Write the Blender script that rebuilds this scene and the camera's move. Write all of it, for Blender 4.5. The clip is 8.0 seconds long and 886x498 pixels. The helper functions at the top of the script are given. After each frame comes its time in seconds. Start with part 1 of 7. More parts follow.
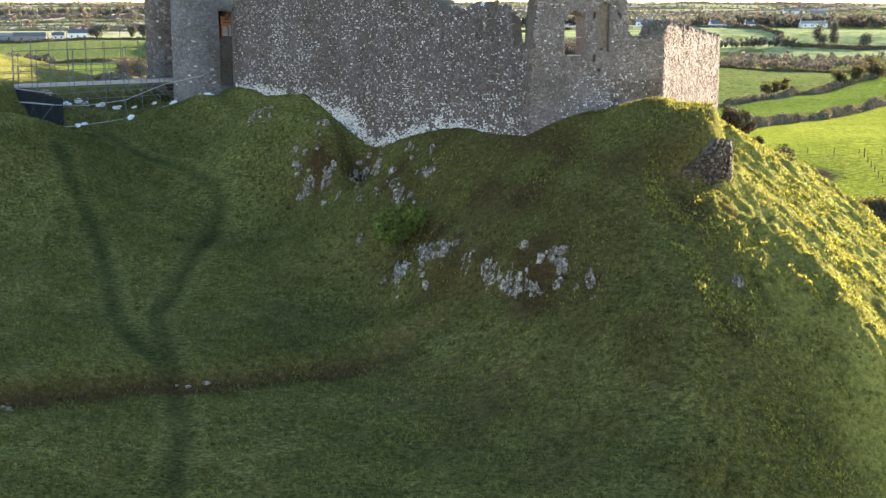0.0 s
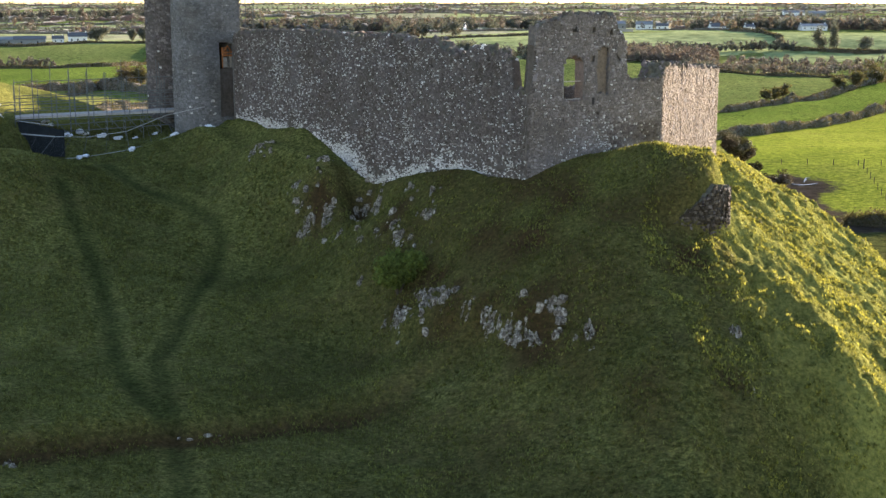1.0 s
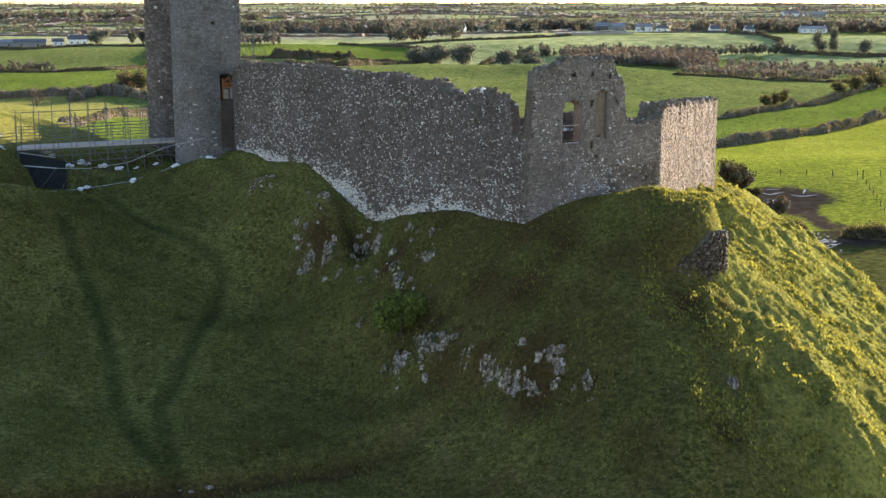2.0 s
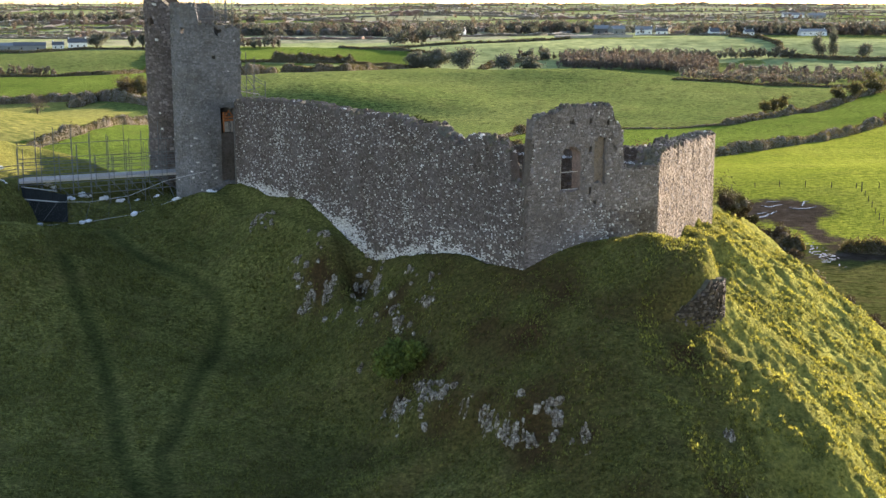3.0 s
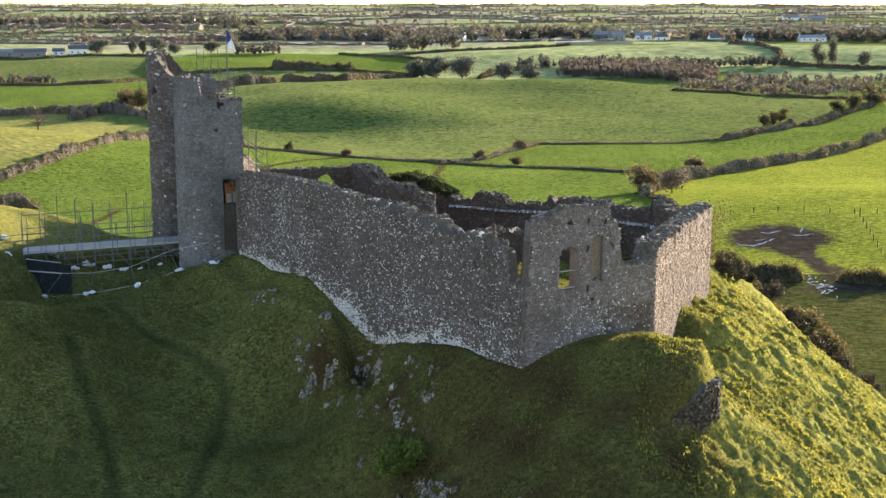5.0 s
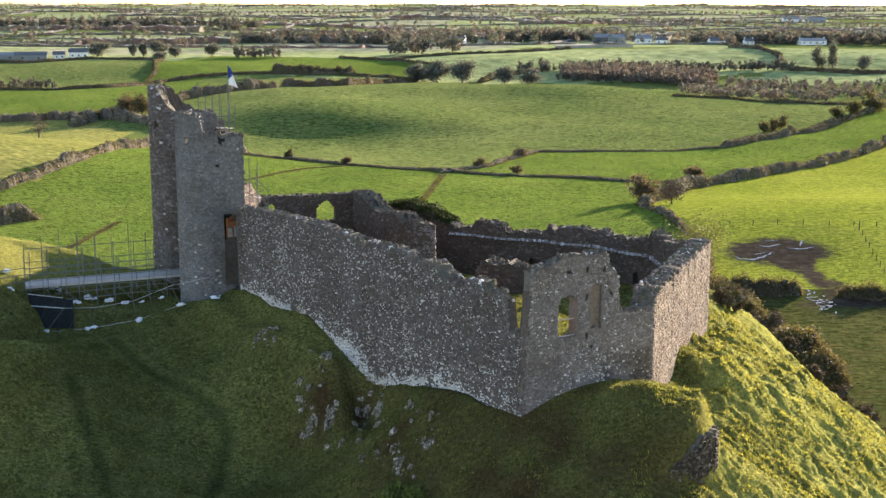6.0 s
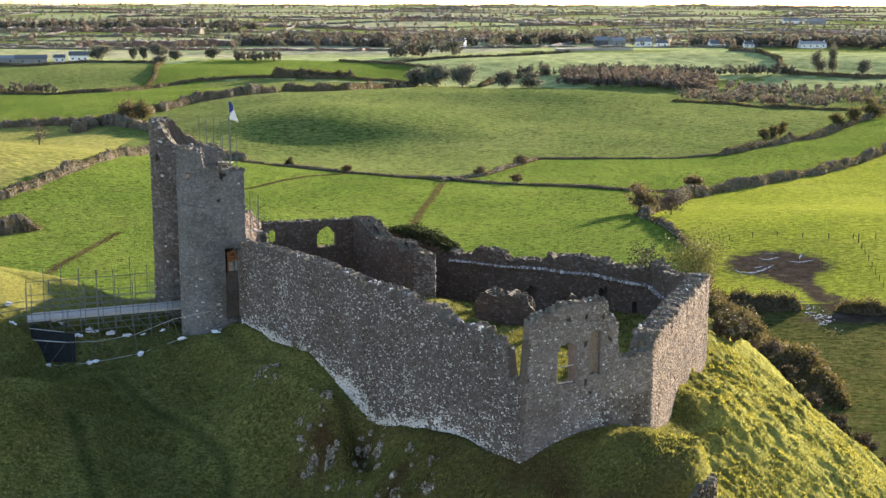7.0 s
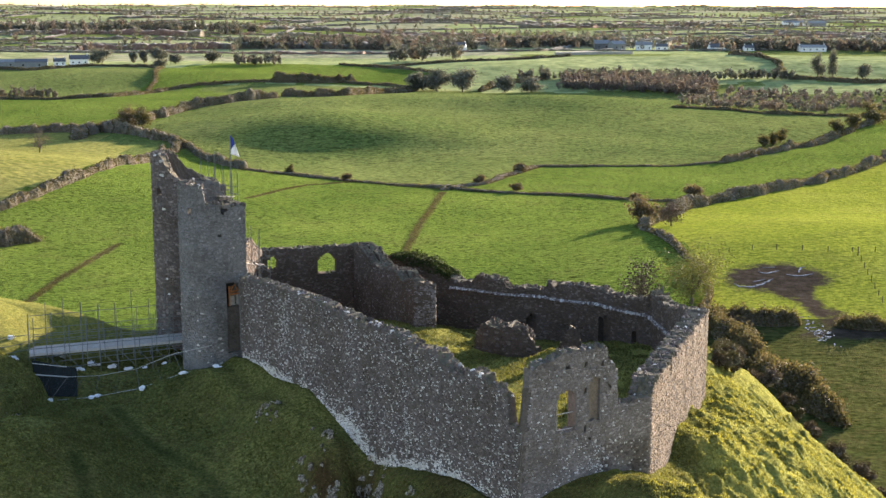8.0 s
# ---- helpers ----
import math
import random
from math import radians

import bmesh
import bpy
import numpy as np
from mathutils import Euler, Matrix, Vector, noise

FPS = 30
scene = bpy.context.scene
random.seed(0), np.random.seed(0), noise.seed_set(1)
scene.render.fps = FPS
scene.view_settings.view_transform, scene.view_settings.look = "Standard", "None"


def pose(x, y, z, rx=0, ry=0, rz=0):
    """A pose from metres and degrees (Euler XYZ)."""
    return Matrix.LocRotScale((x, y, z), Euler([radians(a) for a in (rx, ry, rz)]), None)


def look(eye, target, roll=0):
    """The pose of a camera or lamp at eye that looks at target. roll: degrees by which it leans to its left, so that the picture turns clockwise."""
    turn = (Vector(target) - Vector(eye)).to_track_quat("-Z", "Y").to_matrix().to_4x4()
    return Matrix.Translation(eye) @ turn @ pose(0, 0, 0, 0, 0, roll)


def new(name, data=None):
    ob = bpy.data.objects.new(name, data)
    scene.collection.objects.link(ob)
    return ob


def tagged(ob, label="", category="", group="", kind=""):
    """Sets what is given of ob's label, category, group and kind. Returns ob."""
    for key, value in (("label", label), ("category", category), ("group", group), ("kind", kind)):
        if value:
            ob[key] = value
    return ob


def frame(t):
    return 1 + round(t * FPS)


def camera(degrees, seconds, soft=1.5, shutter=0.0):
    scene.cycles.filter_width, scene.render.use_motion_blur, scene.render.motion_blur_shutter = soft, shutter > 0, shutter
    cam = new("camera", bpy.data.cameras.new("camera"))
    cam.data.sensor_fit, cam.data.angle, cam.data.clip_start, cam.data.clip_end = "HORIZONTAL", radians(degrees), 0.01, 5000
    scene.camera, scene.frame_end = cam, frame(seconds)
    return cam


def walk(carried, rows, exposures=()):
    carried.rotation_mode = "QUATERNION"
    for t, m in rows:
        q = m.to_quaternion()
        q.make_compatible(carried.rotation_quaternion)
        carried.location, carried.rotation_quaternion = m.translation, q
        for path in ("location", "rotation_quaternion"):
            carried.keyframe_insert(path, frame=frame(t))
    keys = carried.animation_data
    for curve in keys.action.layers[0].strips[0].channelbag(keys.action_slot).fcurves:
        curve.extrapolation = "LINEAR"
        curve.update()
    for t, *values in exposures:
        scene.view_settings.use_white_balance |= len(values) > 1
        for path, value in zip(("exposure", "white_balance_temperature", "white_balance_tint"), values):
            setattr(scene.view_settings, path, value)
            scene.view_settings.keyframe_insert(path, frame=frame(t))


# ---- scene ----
cam = camera(37.5, 8.0)
METRES, EYE, TILT, LEAN, TURN = 21.5, 40.0, -10.7, 0.0, 0.0
ROWS = [
    (0.0, 0.0000, 0.0000, 0.0000, 0.000, 0.000, 0.000),
    (0.5, -0.0001, -0.0088, 0.0545, 0.000, -0.011, 0.010),
    (1.0, 0.0004, -0.0177, 0.1105, 0.000, 0.000, 0.020),
    (1.5, 0.0009, -0.0280, 0.1668, 0.000, -0.011, 0.020),
    (3.0, 0.0028, -0.0649, 0.3440, -0.011, -0.043, 0.020),
    (3.5, 0.0028, -0.0776, 0.4099, -0.011, -0.053, 0.010),
    (4.0, 0.0028, -0.0916, 0.4757, -0.021, -0.069, 0.010),
    (4.5, 0.0027, -0.1053, 0.5410, -0.021, -0.085, -0.010),
    (6.0, 0.0026, -0.1425, 0.7372, -0.016, -0.117, -0.080),
    (6.5, 0.0026, -0.1540, 0.8016, -0.016, -0.133, -0.110),
    (7.0, 0.0022, -0.1645, 0.8658, -0.016, -0.138, -0.120),
    (7.5, 0.0015, -0.1748, 0.9298, -0.011, -0.144, -0.130),
    (8.0, 0.0009, -0.1856, 0.9950, -0.016, -0.138, -0.140),
]
walk(cam, [(t, pose(0, 0, EYE, TILT, LEAN, TURN) @ pose(METRES * x, METRES * y, METRES * z, 90 + pitch, roll, yaw)) for t, x, y, z, yaw, pitch, roll in ROWS],
     [(0.0, 2.67, 6700, 20), (0.5, 2.46, 6700, 20), (1.0, 2.15, 6700, 20), (1.5, 2.05, 6700, 20), (3.0, 2.1, 6700, 20), (4.5, 2.15, 6700, 20), (6.5, 2.15, 6700, 20), (8.0, 2.09, 6700, 20)])

# ---- light ----
SUN_AZIMUTH, SUN_HEIGHT = 36.0, 11.6  # degrees to the right of straight ahead; above the horizon
world = bpy.data.worlds.new("sky")
scene.world = world
world.use_nodes = True
wn = world.node_tree.nodes
sky = wn.new("ShaderNodeTexSky")
sky.sky_type = "NISHITA"
sky.sun_disc = False
sky.sun_elevation = radians(SUN_HEIGHT)
sky.sun_rotation = radians(SUN_AZIMUTH)
sky.air_density, sky.dust_density, sky.ozone_density = 1.0, 0.45, 1.5
wn["Background"].inputs["Strength"].default_value = 0.105
world.node_tree.links.new(sky.outputs["Color"], wn["Background"].inputs["Color"])
sun = new("sun", bpy.data.lights.new("sun", "SUN"))
sun.data.energy = 5.0
sun.data.angle = radians(0.6)
sun.data.color = (1.0, 0.87, 0.69)
sun_dir = Vector((math.sin(radians(SUN_AZIMUTH)) * math.cos(radians(SUN_HEIGHT)), math.cos(radians(SUN_AZIMUTH)) * math.cos(radians(SUN_HEIGHT)), math.sin(radians(SUN_HEIGHT))))
sun.matrix_world = look(sun_dir * 300, (0, 0, 0))

# ---- materials ----
def material(name, rough=0.9, metal=0.0, spec=0.3):
    m = bpy.data.materials.new(name)
    m.use_nodes = True
    b = m.node_tree.nodes["Principled BSDF"]
    b.inputs["Roughness"].default_value = rough
    b.inputs["Metallic"].default_value = metal
    b.inputs["Specular IOR Level"].default_value = spec
    return m, m.node_tree, b


def rgb(c):
    return (c[0], c[1], c[2], 1.0)


def coords(nt):
    return nt.nodes.new("ShaderNodeNewGeometry").outputs["Position"]


def noise_tex(nt, scale, detail=4.0, rough=0.6, warp=0.0, stretch=None):
    n = nt.nodes.new("ShaderNodeTexNoise")
    n.inputs["Scale"].default_value = scale
    n.inputs["Detail"].default_value = detail
    n.inputs["Roughness"].default_value = rough
    n.inputs["Distortion"].default_value = warp
    v = coords(nt)
    if stretch:
        mp = nt.nodes.new("ShaderNodeMapping")
        mp.inputs["Scale"].default_value = stretch
        nt.links.new(v, mp.inputs["Vector"])
        v = mp.outputs["Vector"]
    nt.links.new(v, n.inputs["Vector"])
    return n.outputs["Fac"]


def ramp(nt, fac, stops):
    r = nt.nodes.new("ShaderNodeValToRGB")
    e = r.color_ramp.elements
    while len(e) < len(stops):
        e.new(0.5)
    for el, (p, c) in zip(e, stops):
        el.position = p
        el.color = rgb(c) if len(c) == 3 else c
    nt.links.new(fac, r.inputs["Fac"])
    return r.outputs["Color"]


def mix(nt, fac, a, b, mode="MIX"):
    n = nt.nodes.new("ShaderNodeMix")
    n.data_type, n.blend_type = "RGBA", mode
    for sock, v in ((n.inputs["Factor"], fac), (n.inputs["A"], a), (n.inputs["B"], b)):
        if isinstance(v, bpy.types.NodeSocket):
            nt.links.new(v, sock)
        elif isinstance(v, (int, float)):
            sock.default_value = v
        else:
            sock.default_value = rgb(v)
    return n.outputs["Result"]


def bump(nt, b, fac, strength, dist):
    n = nt.nodes.new("ShaderNodeBump")
    n.inputs["Strength"].default_value = strength
    n.inputs["Distance"].default_value = dist
    nt.links.new(fac, n.inputs["Height"])
    nt.links.new(n.outputs["Normal"], b.inputs["Normal"])


def grass_material(name, dark, mid, light, patch=0.06, blade=3.0, relief=0.12, tan=0.0, paths=False, streak=0.0, mud=False, bloom=0.0, grain=0.0):
    """Grass: broad patches, tussocks and fine blades."""
    m, nt, b = material(name, 1.0, 0.0, 0.0)
    broad = ramp(nt, noise_tex(nt, patch, 3.0), [(0.3, dark), (0.52, mid), (0.75, light)])
    clump = ramp(nt, noise_tex(nt, blade, 5.0, 0.7), [(0.3, (0.4, 0.45, 0.35)), (0.52, (1, 1, 1)), (0.7, (1.6, 1.45, 1.3))])
    c = mix(nt, 1.0, broad, clump, "MULTIPLY")
    if grain > 0:
        k = 1 - grain
        c = mix(nt, 1.0, c, ramp(nt, noise_tex(nt, blade * 2.6, 4.0, 0.75, 0.2, (0.5, 1.0, 1.0)), [(0.34, (k * 0.8, k * 0.8, k * 0.75)), (0.5, (1, 1, 1)), (0.64, (1 + grain * 1.3, 1 + grain * 1.25, 1 + grain))]), "MULTIPLY")
    if tan > 0:
        dry = ramp(nt, noise_tex(nt, patch * 5, 6.0, 0.7), [(0.5, (0, 0, 0)), (0.72, (tan, tan, tan))])
        c = mix(nt, dry, c, (0.125, 0.1, 0.045))
    # low-sun shade behind tussocks, put into the colour as dark streaks
    if streak > 0:
        k = 1 - streak
        c = mix(nt, 1.0, c, ramp(nt, noise_tex(nt, blade * 1.1, 3.0, 0.6, 0.3, (0.4, 1.0, 1.0)), [(0.36, (k, k * 1.05, k * 0.9)), (0.5, (1, 1, 1)), (0.66, (1.18, 1.14, 1.1))]), "MULTIPLY")
    if mud:
        a = nt.nodes.new("ShaderNodeAttribute")
        a.attribute_name = "mud"
        s = nt.nodes.new("ShaderNodeMath")
        s.operation = "ADD"
        nt.links.new(a.outputs["Fac"], s.inputs[0])
        nt.links.new(noise_tex(nt, 0.35, 6.0, 0.75, 0.5), s.inputs[1])
        wet = ramp(nt, s.outputs[0], [(0.62, (0, 0, 0)), (0.86, (1, 1, 1))])
        soil = ramp(nt, noise_tex(nt, 0.5, 6.0, 0.7), [(0.3, (0.028, 0.021, 0.016)), (0.55, (0.055, 0.043, 0.034)), (0.75, (0.1, 0.082, 0.068))])
        c = mix(nt, wet, c, soil)
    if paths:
        # the first tint paints brighter green where the low sun strikes
        for attribute, colour, share in (("sun_tint", (0.3, 0.303, 0.08), 0.92), ("trodden", (0.03, 0.042, 0.015), 0.8), ("brow", (0.064, 0.043, 0.021), 0.95)):
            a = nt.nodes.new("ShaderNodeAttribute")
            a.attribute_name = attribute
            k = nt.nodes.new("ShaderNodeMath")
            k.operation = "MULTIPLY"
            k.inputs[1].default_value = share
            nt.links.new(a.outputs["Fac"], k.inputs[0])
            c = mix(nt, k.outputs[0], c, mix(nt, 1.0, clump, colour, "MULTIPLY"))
    nt.links.new(c, b.inputs["Base Color"])
    bump(nt, b, noise_tex(nt, blade * 1.7, 6.0, 0.75), 1.0, relief)
    # bloom of a sward seen low against the light; stands in for haze
    b.inputs["Sheen Weight"].default_value = bloom
    b.inputs["Sheen Roughness"].default_value = 0.55
    b.inputs["Sheen Tint"].default_value = (0.85, 1.0, 0.65, 1)
    return m


def stone_material(name, tones, spread="island", grain=9.0):
    """Rubble stone whose tone changes from stone to stone."""
    m, nt, b = material(name, 0.92, 0.0, 0.2)
    if spread == "island":
        pick = nt.nodes.new("ShaderNodeNewGeometry").outputs["Random Per Island"]
    else:
        pick = nt.nodes.new("ShaderNodeObjectInfo").outputs["Random"]
    c = ramp(nt, pick, tones)
    grime = ramp(nt, noise_tex(nt, grain, 6.0, 0.7), [(0.3, (0.55, 0.55, 0.55)), (0.6, (1, 1, 1)), (0.8, (1.25, 1.25, 1.22))])
    c = mix(nt, 1.0, c, grime, "MULTIPLY")
    stain = ramp(nt, noise_tex(nt, 0.35, 5.0, 0.65), [(0.42, (1, 1, 1)), (0.7, (0.72, 0.7, 0.64))])
    c = mix(nt, 1.0, c, stain, "MULTIPLY")
    nt.links.new(c, b.inputs["Base Color"])
    bump(nt, b, noise_tex(nt, grain * 2, 5.0, 0.7), 0.8, 0.04)
    return m


def plain_material(name, colour, rough=0.8, metal=0.0, vary=0.25, scale=4.0, relief=0.0):
    m, nt, b = material(name, rough, metal, 0.0 if rough >= 1 else 0.3)
    lo = tuple(v * (1 - vary) for v in colour)
    hi = tuple(min(1.0, v * (1 + vary)) for v in colour)
    nt.links.new(ramp(nt, noise_tex(nt, scale, 5.0, 0.7), [(0.3, lo), (0.7, hi)]), b.inputs["Base Color"])
    if relief:
        bump(nt, b, noise_tex(nt, scale * 2, 5.0, 0.7), 0.8, relief)
    return m


def leaf_material(name, dark, light, scale=1.2, thin_share=0.2):
    m, nt, b = material(name, 0.75, 0.0, 0.2)
    pick = nt.nodes.new("ShaderNodeNewGeometry").outputs["Random Per Island"]
    c = ramp(nt, pick, [(0.0, dark), (1.0, light)])
    c = mix(nt, 1.0, c, ramp(nt, noise_tex(nt, scale, 3.0), [(0.3, (0.6, 0.6, 0.6)), (0.7, (1.3, 1.25, 1.1))]), "MULTIPLY")
    nt.links.new(c, b.inputs["Base Color"])
    # thin leaves let some light through
    thin = nt.nodes.new("ShaderNodeBsdfTranslucent")
    nt.links.new(mix(nt, 1.0, c, (1.15, 1.1, 0.7), "MULTIPLY"), thin.inputs["Color"])
    both = nt.nodes.new("ShaderNodeMixShader")
    both.inputs[0].default_value = thin_share
    nt.links.new(b.outputs[0], both.inputs[1])
    nt.links.new(thin.outputs[0], both.inputs[2])
    nt.links.new(both.outputs[0], nt.nodes["Material Output"].inputs["Surface"])
    return m


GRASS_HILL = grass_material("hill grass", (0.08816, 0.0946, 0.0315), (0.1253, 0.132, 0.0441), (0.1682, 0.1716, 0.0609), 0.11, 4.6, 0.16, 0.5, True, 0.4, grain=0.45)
GRASS_BRIGHT = grass_material("rich pasture", (0.08863, 0.1433, 0.02558), (0.1217, 0.1819, 0.0338), (0.1609, 0.2214, 0.04475), 0.02, 1.5, 0.45, 0.3, False, 0.72, bloom=0.012, grain=0.45)
GRASS_DULL = grass_material("grazed pasture", (0.08867, 0.1302, 0.03488), (0.1229, 0.1611, 0.04613), (0.1647, 0.1986, 0.063), 0.015, 0.7, 0.45, 0.3, False, 0.55, bloom=0.022, grain=0.35)
GRASS_PALE = grass_material("mown pale pasture", (0.1749, 0.1846, 0.04774), (0.2161, 0.2195, 0.0651), (0.2572, 0.2544, 0.0824), 0.02, 0.5, 0.2, 0.3, False, 0.3, bloom=0.008)
# far grass colours are paled and blued to stand for distance haze
GRASS_FAR = grass_material("hazed far pasture", (0.157, 0.1902, 0.09274), (0.202, 0.235, 0.1159), (0.2468, 0.2686, 0.1448), 0.006, 0.1, 0.2, 0.35, bloom=0.03)
# pasture copy with strong sun put into its colour, brighter and yellower
GRASS_LIT = grass_material("sun-brightened pasture", (0.1772, 0.2239, 0.02843), (0.2186, 0.2566, 0.03696), (0.2598, 0.2896, 0.05118), 0.02, 1.2, 0.3, 0.25, False, 0.4, True, bloom=0.01)
GRASS_FAR2 = grass_material("hazed far bright pasture", (0.1907, 0.2406, 0.09862), (0.2356, 0.2797, 0.1218), (0.2805, 0.3189, 0.1507), 0.006, 0.1, 0.2, 0.2, bloom=0.03)
STUBBLE = grass_material("hazed far stubble", (0.1972, 0.2128, 0.1296), (0.2436, 0.2464, 0.1584), (0.3016, 0.2912, 0.2016), 0.006, 0.1, 0.2, 0.2, bloom=0.03)
BOG = grass_material("rushy wet grass", (0.04, 0.056, 0.01657), (0.062, 0.072, 0.0232), (0.085, 0.09, 0.03094), 0.05, 1.2, 0.35, 0.6, False, 0.5, True, bloom=0.008)
TRODDEN = grass_material("trodden path grass", (0.022, 0.038, 0.01), (0.03, 0.048, 0.012), (0.04, 0.06, 0.016), 0.2, 3.0, 0.05)
MUD = plain_material("poached mud", (0.035, 0.027, 0.02), 1.0, 0.0, 0.4, 0.6, 0.1)
MORTAR = stone_material("weathered mortar", [(0.0, (0.112, 0.098, 0.089)), (1.0, (0.137, 0.121, 0.109))], "island", 5.0)
MORTAR_DARK = stone_material("dark inner mortar", [(0.0, (0.105, 0.08, 0.063)), (1.0, (0.13, 0.1, 0.08))], "island", 5.0)
MORTAR_WARM = stone_material("brown blocking rubble", [(0.0, (0.2, 0.155, 0.12)), (1.0, (0.25, 0.2, 0.155))], "island", 6.0)
STONE = stone_material("rubble limestone", [(0.0, (0.1, 0.083, 0.077)), (0.5, (0.158, 0.134, 0.125)), (0.9, (0.218, 0.187, 0.176)), (1.0, (0.31, 0.272, 0.257))])
STONE_PART = stone_material("rubble limestone block", [(0.0, (0.1, 0.083, 0.077)), (0.5, (0.158, 0.134, 0.125)), (0.9, (0.218, 0.187, 0.176)), (1.0, (0.31, 0.272, 0.257))], "object")
STONE_TOWER = stone_material("blue-grey tower rubble", [(0.0, (0.15, 0.147, 0.147)), (0.5, (0.205, 0.203, 0.205)), (1.0, (0.27, 0.268, 0.27))])
STONE_TOWER_PART = stone_material("blue-grey tower block", [(0.0, (0.15, 0.147, 0.147)), (0.5, (0.205, 0.203, 0.205)), (1.0, (0.27, 0.268, 0.27))], "object")
MORTAR_TOWER = stone_material("grey tower mortar", [(0.0, (0.165, 0.16, 0.158)), (1.0, (0.19, 0.186, 0.183))], "island", 5.0)
LIME = stone_material("lime-washed pale stone", [(0.0, (0.54, 0.525, 0.505)), (1.0, (0.82, 0.805, 0.785))], "island", 6.0)
STONE_PALE = stone_material("pale gable rubble", [(0.0, (0.185, 0.16, 0.15)), (0.4, (0.24, 0.21, 0.199)), (0.85, (0.315, 0.278, 0.264)), (1.0, (0.41, 0.37, 0.355))])
MORTAR_PALE = stone_material("pale gable mortar", [(0.0, (0.19, 0.165, 0.152)), (1.0, (0.225, 0.197, 0.182))], "island", 5.0)
# rubble stone copy with warm sunlight put into its tones
STONE_WARM = stone_material("sun-warmed rubble limestone", [(0.0, (0.18, 0.142, 0.108)), (0.5, (0.265, 0.213, 0.163)), (1.0, (0.36, 0.297, 0.233))])
STONE_DARK = stone_material("dark inner stone", [(0.0, (0.1, 0.075, 0.058)), (0.7, (0.15, 0.115, 0.09)), (1.0, (0.24, 0.2, 0.165))])
STONE_MOSSY = stone_material("mossy dark rubble", [(0.0, (0.045, 0.037, 0.027)), (0.6, (0.085, 0.068, 0.052)), (1.0, (0.17, 0.145, 0.12))])
m_, nt_, b_ = material("bare limestone outcrop", 0.95, 0.0, 0.15)
c_ = ramp(nt_, noise_tex(nt_, 4.5, 7.0, 0.78, 0.8), [(0.38, (0.035, 0.028, 0.02)), (0.46, (0.14, 0.117, 0.092)), (0.54, (0.32, 0.285, 0.236)), (0.64, (0.75, 0.71, 0.635))])
nt_.links.new(c_, b_.inputs["Base Color"])
bump(nt_, b_, noise_tex(nt_, 6.0, 7.0, 0.8), 1.0, 0.22)
ROCK = m_
MOSS = plain_material("lichened wall top", (0.1, 0.093, 0.065), 0.95, 0.0, 0.5, 3.0, 0.08)
STEEL = plain_material("galvanised scaffold tube", (0.13, 0.14, 0.14), 0.6, 0.3, 0.25, 6.0)
PLANK = plain_material("weathered scaffold board", (0.36, 0.34, 0.315), 0.85, 0.0, 0.25, 5.0, 0.02)
TIMBER = plain_material("orange sawn timber", (0.42, 0.16, 0.06), 0.8, 0.0, 0.3, 5.0, 0.01)
SANDBAG = plain_material("white woven sandbag", (0.75, 0.77, 0.8), 0.8, 0.0, 0.12, 5.0, 0.03)
FENCE_STEEL = plain_material("bright galvanised rail", (0.42, 0.43, 0.42), 0.6, 0.2, 0.2, 6.0)
TIMBER_DARK = plain_material("weathered red-brown timber", (0.2, 0.085, 0.045), 0.85, 0.0, 0.3, 5.0, 0.01)
NETTING = plain_material("dark debris netting", (0.013, 0.016, 0.016), 0.95, 0.0, 0.3, 3.0)
TWIG = plain_material("bare twigs", (0.11, 0.075, 0.055), 0.9, 0.0, 0.4, 2.0)
BARK = plain_material("bark", (0.10, 0.08, 0.06), 0.95, 0.0, 0.4, 5.0, 0.03)
LEAF_HEDGE = leaf_material("hedge leaf", (0.055, 0.057, 0.028), (0.13, 0.118, 0.06), 0.25, 0.4)
LEAF_BROWN = leaf_material("autumn leaf", (0.072, 0.058, 0.04), (0.165, 0.132, 0.084), 0.3, 0.4)
# thorn leaves are darkened for the shade at the rock's foot
LEAF_THORN = leaf_material("thorn leaf", (0.045, 0.036, 0.026), (0.085, 0.068, 0.048), 0.3, 0.15)
LEAF_THORN_GREEN = leaf_material("green thorn leaf", (0.045, 0.045, 0.022), (0.085, 0.083, 0.038), 0.3, 0.15)
LEAF_GREEN = leaf_material("gorse leaf", (0.075, 0.11, 0.022), (0.15, 0.195, 0.048), 2.0)
LEAF_YELLOW = leaf_material("thinning yellow leaf", (0.1, 0.115, 0.035), (0.2, 0.205, 0.07), 0.6)
# far leaf colours are greyed and paled towards haze
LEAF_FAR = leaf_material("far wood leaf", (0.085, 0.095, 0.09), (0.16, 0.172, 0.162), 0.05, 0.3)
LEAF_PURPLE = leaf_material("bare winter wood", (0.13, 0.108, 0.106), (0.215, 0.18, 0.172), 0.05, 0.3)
RENDER_WHITE = plain_material("white render", (0.78, 0.77, 0.74), 0.85, 0.0, 0.06, 0.5)
SLATE = plain_material("slate roof", (0.09, 0.095, 0.105), 0.6, 0.0, 0.3, 1.0)
BARN_STEEL = plain_material("grey profiled steel", (0.2, 0.215, 0.22), 0.5, 0.3, 0.15, 0.5)
GLASS_DARK = plain_material("dark window glass", (0.02, 0.022, 0.025), 0.1, 0.0, 0.2, 1.0)
CONCRETE = plain_material("pale concrete yard", (0.36, 0.33, 0.28), 0.9, 0.0, 0.2, 0.1)
BLUE_CLOTH = plain_material("blue flag cloth", (0.03, 0.05, 0.25), 0.8, 0.0, 0.15, 3.0)
